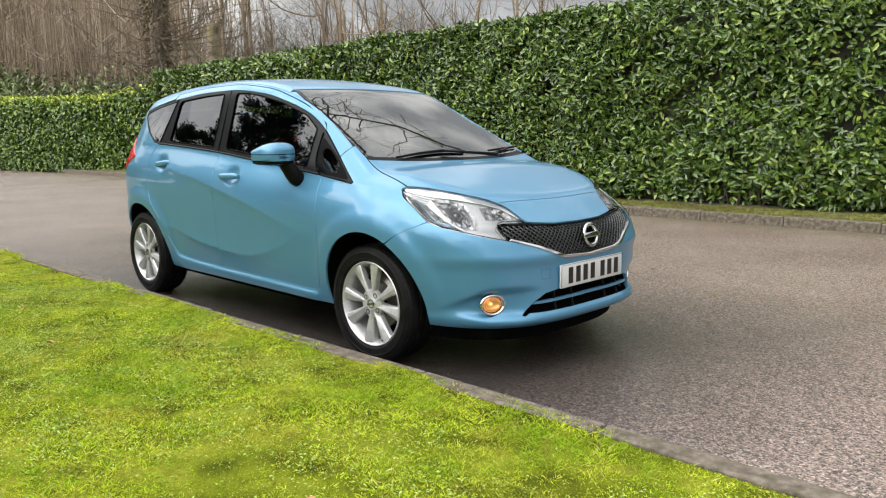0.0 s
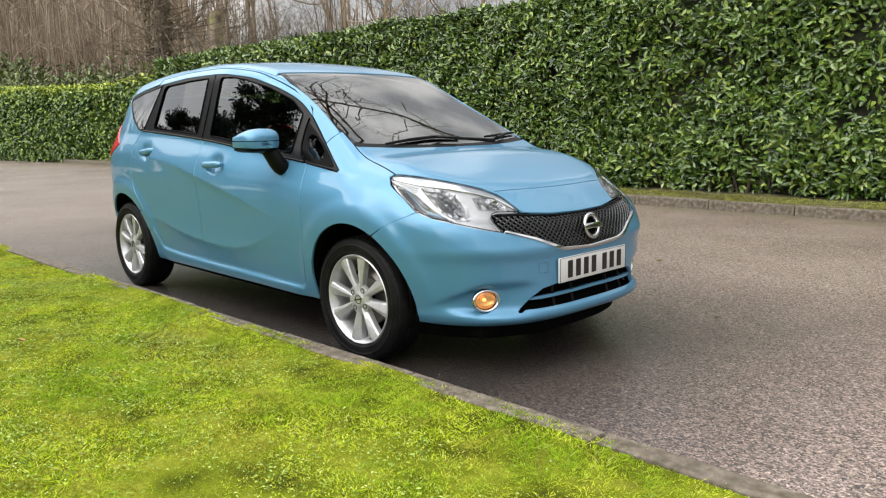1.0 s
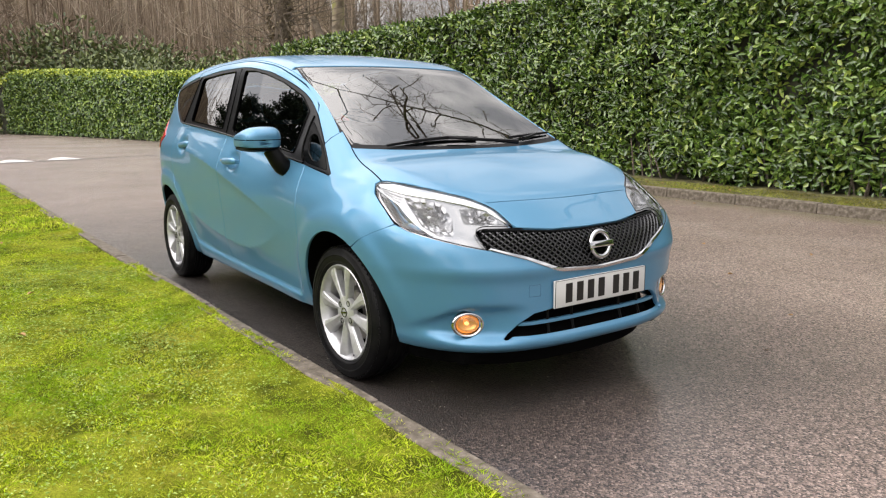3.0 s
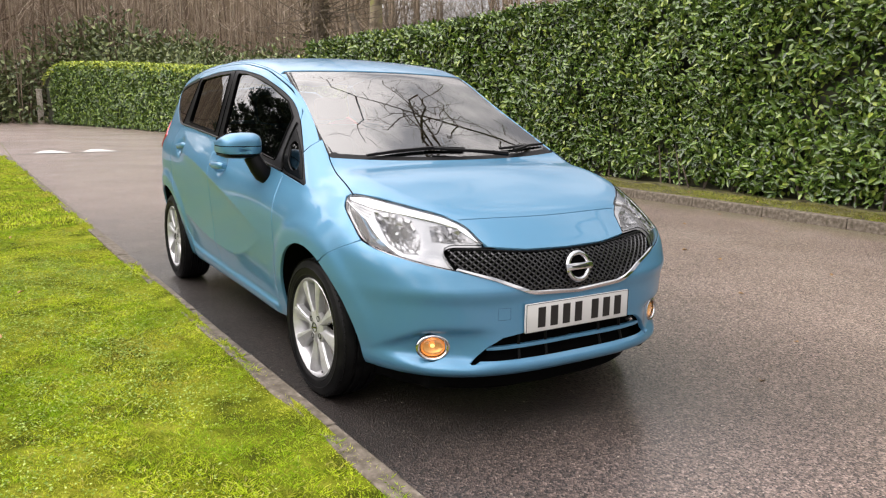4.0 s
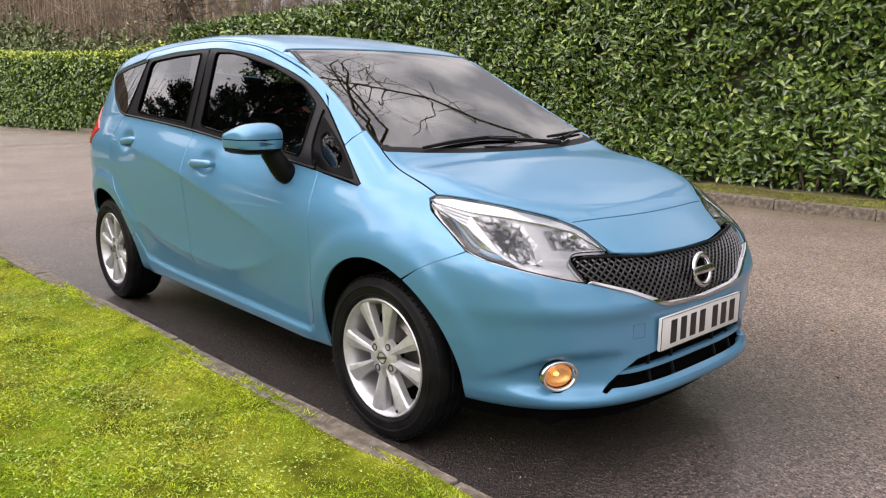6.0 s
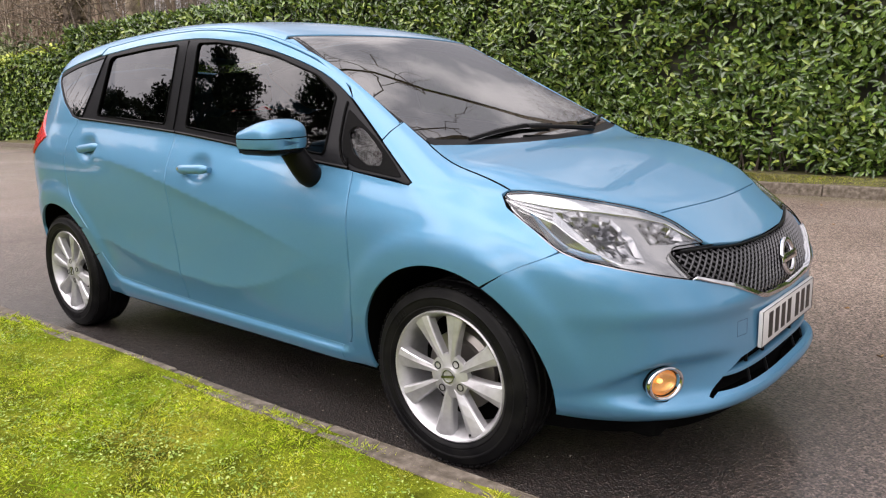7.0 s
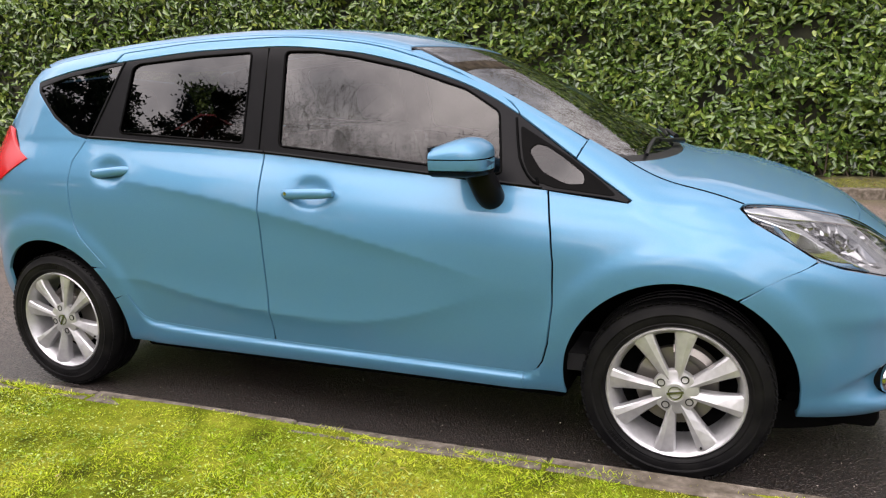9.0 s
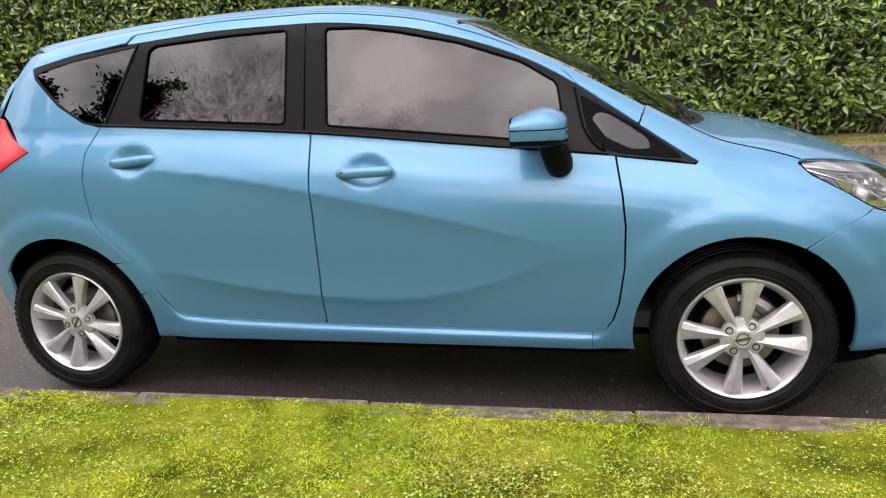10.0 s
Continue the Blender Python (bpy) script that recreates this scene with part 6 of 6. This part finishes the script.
# bare shoots off the bole
lines = []
for k in range(220):
    a, z0, l = rng.uniform(0, 2 * np.pi), rng.uniform(2.2, 8.5), rng.uniform(0.7, 2.8)
    q = np.array([0.28 * math.cos(a), 0.28 * math.sin(a), z0])
    e = q + np.array([math.cos(a) * l, math.sin(a) * l, rng.normal(0.15, 0.45) * l])
    w = np.linspace(0, 1, 5)[:, None]
    lines.append((q * (1 - w) + e * w + rng.normal(0, 0.07, (5, 3)) * w, np.linspace(0.016, 0.005, 5)))
v, f = tube_arrays(lines, 4)
fast_mesh("epicormic_growth", v, f, BARK, ivy_oak, "", "stuff", True)

bm = bmesh.new()
add_tube(bm, [(0, 0, -0.2), (0.05, 0, 2.0), (-0.05, 0.05, 4.2), (-0.1, 0.1, 5.6)], [0.42, 0.30, 0.26, 0.24], 14)
pollard = part("trunk", bm, MOSSY, None, "")
stump = new("pollard_tree")
tagged(stump, "pale pollarded tree trunk cut off short", "tree")
pollard.parent = stump
bm = bmesh.new()
add_tube(bm, [(0, 0, 2.6), (-0.5, -0.3, 3.6), (-1.0, -0.6, 4.9)], [0.22, 0.18, 0.12], 10)
part("limb", bm, BARK, stump)
stump.matrix_basis = pose(-24.5, 12.4, 0)

kinds = [bare_tree("woodland_tree", 41 + k, h, r, 3, "slender bare woodland tree with grey-brown bark", "woodland trees", STEM if k % 2 else BARK, (4, 6), 0.3) for k, (h, r) in enumerate(((13, 0.11), (15, 0.14), (11, 0.10), (14, 0.16)))]
rng = np.random.default_rng(51)
spots = []
for k in range(66):
    if k < 26:
        a, d = radians(rng.uniform(152, 188)), rng.uniform(44, 74)
    else:
        a, d = radians(rng.uniform(126, 156)), rng.uniform(38, 66)
    spots.append((4 + d * math.cos(a), -2.5 + d * math.sin(a), rng.uniform(0.75, 1.15), rng.uniform(0, 360)))
for k, (x, y, s, turn) in enumerate(spots):
    m = pose(x, y, 0, 0, 0, turn) @ Matrix.Scale(s, 4)
    if k < len(kinds):
        kinds[k].matrix_basis = m
    else:
        copy_thing(kinds[k % len(kinds)], m)

# far stems and brush of the wood
lines = []
for k in range(900):
    a, d = radians(rng.uniform(150, 194)), rng.uniform(46, 78)
    x, y = 4 + d * math.cos(a), -2.5 + d * math.sin(a)
    h, r = rng.uniform(8, 15), rng.uniform(0.025, 0.07)
    tilt = rng.normal(0, 0.05, 2)
    p = np.stack([x + tilt[0] * np.linspace(0, h, 6) + rng.normal(0, 0.06, 6), y + tilt[1] * np.linspace(0, h, 6) + rng.normal(0, 0.06, 6), np.linspace(0, h, 6)], 1)
    lines.append((p, np.linspace(r, r * 0.4, 6)))
    for _ in range(12):
        t = rng.uniform(0.25, 1.0)
        q = p[int(t * 5)]
        e = q + np.array([rng.normal(0, 0.9), rng.normal(0, 0.9), rng.uniform(0.4, 1.8)])
        w = np.linspace(0, 1, 6)[:, None]
        lines.append((q * (1 - w) + e * w + rng.normal(0, 0.05, (6, 3)) * w, np.linspace(0.022, 0.008, 6)))
v, f = tube_arrays(lines, 3)
tagged(fast_mesh("far_wood", v, f, STEM, None, "dense bare brown woodland behind the hedges", "stuff", True), "", "woodland")
wall_a, wall_h = np.radians(np.linspace(126, 236, 90)), np.linspace(0, 1, 8)
ga, gh = np.meshgrid(wall_a, wall_h)
top = 9.0 + 0.8 * np.sin(ga * 37) + 0.5 * np.sin(ga * 91 + 1) + np.clip((ga - radians(152)) * 200, -1.5, 12.0)
top = top * (1 - 0.72 * np.clip((ga - radians(186)) / radians(16), 0, 1) ** 1.5)
v = np.stack([(4 + 92 * np.cos(ga)).ravel(), (-2.5 + 92 * np.sin(ga)).ravel(), (gh * top).ravel()], 1)
i, j = np.meshgrid(np.arange(89), np.arange(7))
a = (j * 90 + i).ravel()
tagged(fast_mesh("backdrop", v, np.stack([a, a + 1, a + 91, a + 90], 1), HAZE, None, "hazy brown far edge of the wood", "structure", True), "", "woodland")


# evergreen shrubs
def shrub(seed, size, count):
    rng = np.random.default_rng(seed)
    bush = new("shrub")
    tagged(bush, "dark evergreen shrub with dense leaves", "shrub", "evergreen shrubs")
    cs = np.stack([rng.normal(0, 0.5, 9), rng.normal(0, 0.5, 9), rng.uniform(0.25, 0.8, 9)], 1) * size
    pick = rng.integers(0, 9, count)
    d = unit(rng.normal(0, 1, (count, 3)))
    p = cs[pick] + d * (rng.uniform(0.25, 0.52, count) * size)[:, None]
    p[:, 2] = np.abs(p[:, 2])
    v, f = leaf_arrays(p, d + rng.normal(0, 0.6, (count, 3)), d + np.array([0, 0, 0.4]), rng.uniform(0.12, 0.24, count), rng.uniform(0.06, 0.10, count))
    fast_mesh("foliage", v, f, SHRUB, bush, "", "stuff", True)
    lines = [(np.array([[0, 0, 0], c * 0.5 + rng.normal(0, 0.05, 3), c]), np.array([0.06, 0.04, 0.02])) for c in cs]
    v, f = tube_arrays(lines, 5)
    fast_mesh("stem", v, f, BARK, bush, "", "", True)
    return bush


bushes = [shrub(61, 2.2, 3600), shrub(62, 2.8, 4200)]
spots = [(-45.5, -1.5, 1.15), (-47, 0.5, 1.35), (-46, -5, 1.3), (-44.8, 4.0, 1.35), (-42, 6.8, 1.25), (-39, 8.4, 1.15), (-35, 9.6, 1.22), (-48, -9, 1.4), (-31, 11, 1.1), (-50, 4, 1.5), (-44, 9, 1.45), (-28, 11.5, 0.9)]
for k, (x, y, s) in enumerate(spots):
    m = pose(x, y, 0, 0, 0, 67 * k) @ Matrix.Scale(s, 4)
    if k < 2:
        bushes[k].matrix_basis = m
    else:
        copy_thing(bushes[k % 2], m)

# the bare tree over the hedge that the windscreen mirrors
def spreading_oak():
    rng = np.random.default_rng(74)
    out = []
    w = np.linspace(0, 1, 9)[:, None]
    foot, fork, knot = np.array([-1.6, 10.4, -0.2]), np.array([-1.6, 9.8, 8.0]), np.array([-3.3, 6.8, 12.3])
    out.append((9, foot * (1 - w) + fork * w, np.linspace(0.22, 0.16, 9)))
    bend = np.array([0.5, -0.4, 1.1])
    out.append((3, fork * (1 - w) + knot * w + bend * np.sin(w * np.pi), np.linspace(0.11, 0.075, 9)))
    for way, length, r in (((-0.80, 0.20, -0.12), 5.5, 0.070), ((-0.60, 0.60, -0.28), 5.0, 0.060), ((-0.9, -0.35, 0.05), 4.5, 0.060), ((0.3, 0.8, -0.1), 4.0, 0.05)):
        grow(rng, knot, way, length, r, 3, out, 0.45, (3, 4), 0.0, 0.58)
    grow(rng, fork, (0.5, 0.2, 0.85), 5.5, 0.10, 3, out, 0.4, (3, 4), 0.05, 0.6)
    # the long bough that reaches out over the road
    bough = np.array([(-2.0, 12.0, 6.5), (-3.6, 14.0, 9.5), (-4.9, 13.9, 11.3), (-5.5, 12.4, 12.0), (-6.0, 10.8, 12.1), (-6.6, 9.3, 12.4), (-6.9, 7.6, 12.2), (-7.6, 5.6, 12.5)])
    out.append((3, bough, np.array([0.16, 0.13, 0.10, 0.085, 0.07, 0.055, 0.042, 0.022])))
    for k in range(3, 8):
        for side in (-1, 1):
            grow(rng, bough[k], (side * 0.9 - 0.2, -0.6, 0.1), 2.6, 0.032, 2, out, 0.5, (3, 4), 0.0, 0.6)
    tree = new("oak_tree")
    tagged(tree, "tall bare oak spreading over the hedge", "tree")
    for k, p, q in out:
        if 1 <= k <= 3:
            p[1:-1] += rng.normal(0, 0.085 * k ** 0.5, p[1:-1].shape)
    for name, keep, sides, kind in (("trunk", lambda k: k == 9, 10, ""), ("limb", lambda k: 1 <= k <= 3, 6, ""), ("twig_mass", lambda k: k == 0, 4, "stuff")):
        v, f = tube_arrays([(p, q) for k, p, q in out if keep(k)], sides)
        fast_mesh(name, v, f, BARK, tree, "", kind, True)


spreading_oak()


# conifers across the lawn, mirrored in the side windows
def conifer(seed, height):
    rng = np.random.default_rng(seed)
    tree = new("pine_tree")
    tagged(tree, "dark evergreen pine with layered boughs", "tree", "pines by the lawn")
    v, f = tube_arrays([(np.array([[0, 0, -0.2], [0.1, 0, height * 0.5], [0, 0.1, height]]), np.array([0.28, 0.18, 0.04]))], 9)
    fast_mesh("trunk", v, f, BARK, tree, "", "", True)
    lines, ps, ws = [], [], []
    for k in range(70):
        z = height * (0.22 + 0.78 * (k / 70) ** 0.9)
        a, l = k * 2.4 + rng.normal(0, 0.3), (height - z) * 0.34 + 0.5 + rng.uniform(-0.3, 0.8)
        e = np.array([math.cos(a) * l, math.sin(a) * l, 0.15 * l + rng.normal(0, 0.2)])
        q = np.array([0, 0, z])
        w = np.linspace(0, 1, 5)[:, None]
        lines.append((q + e * w, np.linspace(0.05, 0.012, 5)))
        t = rng.uniform(0.35, 1.05, 200)[:, None]
        ps.append(q + e * t + rng.normal(0, 0.20, (200, 3)) * np.array([1, 1, 0.55]))
        ws.append(np.tile(e / l, (200, 1)) + rng.normal(0, 0.7, (200, 3)))
    v, f = tube_arrays(lines, 5)
    fast_mesh("bough", v, f, BARK, tree, "", "", True)
    p, w = np.concatenate(ps), np.concatenate(ws)
    v, f = leaf_arrays(p, w, rng.normal(0, 1, p.shape), rng.uniform(0.12, 0.26, len(p)), rng.uniform(0.05, 0.10, len(p)))
    fast_mesh("needles", v, f, NEEDLE, tree, "", "stuff", True)
    return tree


pines = [conifer(81, 12.0), conifer(82, 9.5)]
for k, (x, y, s) in enumerate([(-11.5, -11.6, 0.885), (-12.0, -7.5, 0.88), (-11.5, -8.6, 0.69), (-12.6, -5.0, 0.60), (-13.0, -6.6, 0.58), (-31, -23, 1.1), (-22, -26, 1.0)]):
    m = pose(x, y, 0, 0, 0, 50 * k) @ Matrix.Scale(s, 4)
    if k < 2:
        pines[k].matrix_basis = m
    else:
        copy_thing(pines[k % 2], m)


def twiggy_tree(seed, height, spread, count, label, group):
    """A bare tree whose crown is a dome of fine upswept twigs."""
    rng = np.random.default_rng(seed)
    tree = new("lawn_tree" if "lawn" in group else "woodland_tree")
    tagged(tree, label, "tree", group)
    fork = np.array([0, 0, height * 0.30])
    w = np.linspace(0, 1, 6)[:, None]
    v, f = tube_arrays([(np.array([0, 0, -0.2]) * (1 - w) + fork * w, np.linspace(0.2, 0.14, 6))], 9)
    fast_mesh("trunk", v, f, BARK, tree, "", "", True)
    limbs, twigs = [], []
    for k in range(26):
        a, r = k * 2.4, spread * rng.uniform(0.25, 0.85)
        end = np.array([r * math.cos(a), r * math.sin(a), height * (0.95 - 0.40 * (r / spread) ** 2) * rng.uniform(0.60, 0.78)])
        foot = fork * rng.uniform(0.75, 1.0)
        q = foot * (1 - w) + end * w + np.array([0.22 * end[0], 0.22 * end[1], 0]) * np.sin(w * np.pi) + rng.normal(0, 0.10, (6, 3)) * w
        limbs.append((q, np.linspace(0.045, 0.008, 6)))
    for _ in range(count):
        d = unit(rng.normal(0, 1, (1, 3)))[0] * rng.uniform(0, 1) ** 0.38
        lump = 1 + 0.16 * math.sin(5 * math.atan2(d[1], d[0]) + 4 * d[2])
        p = np.array([0, 0, height * 0.58]) + d * np.array([spread, spread, height * 0.37]) * lump
        e = p + (d * 0.5 + rng.normal(0, 0.50, 3) + np.array([0, 0, 0.2])) * rng.uniform(0.25, 0.75)
        twigs.append((np.array([p, (p + e) / 2 + rng.normal(0, 0.08, 3), e]), np.array([0.0056, 0.0046, 0.0028])))
    v, f = tube_arrays(limbs, 5)
    fast_mesh("crown", v, f, BARK, tree, "", "", True)
    v, f = tube_arrays(twigs, 3)
    fast_mesh("twig_mass", v, f, BARK, tree, "", "stuff", True)
    return tree


lawn_trees = [twiggy_tree(90 + k, h, w, 10500, "bare deciduous tree with fine twigs across the lawn", "bare trees by the lawn") for k, (h, w) in enumerate(((12.0, 3.6), (12.6, 3.2)))]
for k, (x, y, s) in enumerate([(-8.7, -14.0, 1.07), (-4.4, -17.1, 1.03), (-7.4, -17.2, 0.90), (-14.5, -13.5, 0.80), (5.5, -24, 1.0), (17, -14, 1.0)]):
    m = pose(x, y, 0, 0, 0, 80 * k) @ Matrix.Scale(s, 4)
    if k < 2:
        lawn_trees[k].matrix_basis = m
    else:
        copy_thing(lawn_trees[k % 2], m)
thicket = [twiggy_tree(96 + k, h, w, 3600, "bare twiggy tree at the wood's edge", "bare trees of the wood") for k, (h, w) in enumerate(((9.5, 3.4), (11.0, 3.0)))]
rng = np.random.default_rng(99)
for k in range(12):
    a, d = radians(136 + 15.0 * (k + rng.uniform(0, 1)) / 12), rng.uniform(40, 58)
    m = pose(4 + d * math.cos(a), -2.5 + d * math.sin(a), 0, 0, 0, 80 * k) @ Matrix.Scale(rng.uniform(0.75, 1.05), 4)
    if k < 2:
        thicket[k].matrix_basis = m
    else:
        copy_thing(thicket[k % 2], m)
for k, (x, y, s) in enumerate([(-6.6, 17.5, 1.0), (-3.4, 16.0, 0.95), (-0.6, 18.0, 1.05), (2.2, 16.2, 0.92), (5.6, 17.0, 1.0)]):
    copy_thing(thicket[k % 2], pose(x, y, 0, 0, 0, 70 * k) @ Matrix.Scale(s, 4))
# unseen shrub row, added to block the low sky from the car's flank
for k in range(22):
    copy_thing(bushes[k % 2], pose(-30 + 3.6 * k, -29 - 2.5 * math.sin(k * 1.7), 0, 0, 0, 40 * k) @ Matrix.Scale(1.2 + 0.5 * ((k * 5) % 4) / 3, 4))

# fallen leaves and grit
rng = np.random.default_rng(95)
one, quad = leaf_arrays(np.zeros((1, 3)), np.array([[1.0, 0, 0]]), np.array([[0, 0, 1.0]]), 0.055, 0.034, 0.18)
me = None
spots = [(2.53, -2.02, 0.125), (2.75, -2.21, 0.125), (-1.22, -0.93, 0.012), (2.18, 1.05, 0.006), (1.9, 1.75, 0.006)]
spots += [(rng.uniform(-4, 5), rng.uniform(1.2, 5.7), 0.006) for _ in range(26)] + [(rng.uniform(-6, 5), rng.uniform(5.5, 6.4), 0.02 if k % 2 else 0.14) for k in range(30)]
spots += [(rng.uniform(-3, 3.6), rng.uniform(-2.8, -1.3), 0.125) for _ in range(7)]
for k, (x, y, z) in enumerate(spots):
    if 5.80 < y < 6.05:
        y = 6.2
    z = 0.006 if 0 < y < 5.86 else (0.135 if y > 0 else z)
    if me is None:
        ob = fast_mesh("fallen_leaf", one, quad, DEAD, None, "", "", True)
        me = ob.data
    else:
        ob = new("fallen_leaf", me)
    tagged(ob, "curled brown dead leaf lying on the ground", "leaf", "fallen leaves")
    ob.matrix_basis = pose(x, y, z, rng.uniform(-12, 12), rng.uniform(-12, 12), rng.uniform(0, 360)) @ Matrix.Scale(rng.uniform(0.5, 1.0), 4)
n = 2500
x, y = rng.uniform(-4, 6.5, n), rng.uniform(-0.95, 5.8, n)
s = rng.uniform(0.0015, 0.0042, n)
b = np.stack([x, y, np.full(n, 0.001)], 1)
k = np.array([[-1, -0.7, 0], [0.9, -0.8, 0], [0.2, 1, 0], [0, 0, 0.8]])
v = (b[:, None] + k[None] * s[:, None, None]).reshape(-1, 3)
i = np.arange(n)[:, None] * 4
f = np.concatenate([i + [0, 1, 3], i + [1, 2, 3], i + [2, 0, 3]])
tagged(fast_mesh("grit", v, f, PALE, None, "loose pale grit on the road", "stuff"), "", "grit")

# pale scraps on the road
SCRAP = leaf_material("pale_leaf_scrap", [(0.0, (0.42, 0.38, 0.30)), (1.0, (0.66, 0.63, 0.56))], 0.7)
me = None
for k in range(24):
    x, y = (rng.uniform(2.0, 7.5), rng.uniform(-0.6, 5.7)) if k < 17 else (rng.uniform(0.5, 7.0), rng.uniform(5.45, 5.82))
    if me is None:
        ob = fast_mesh("leaf_scrap", one * np.array([1, 1.3, 0.4]), quad, SCRAP, None, "", "", True)
        me = ob.data
    else:
        ob = new("leaf_scrap", me)
    tagged(ob, "pale bleached scrap of leaf flat on the road", "leaf", "pale leaf scraps")
    ob.matrix_basis = pose(x, y, 0.004, 0, 0, rng.uniform(0, 360)) @ Matrix.Scale(rng.uniform(0.55, 1.15), 4)
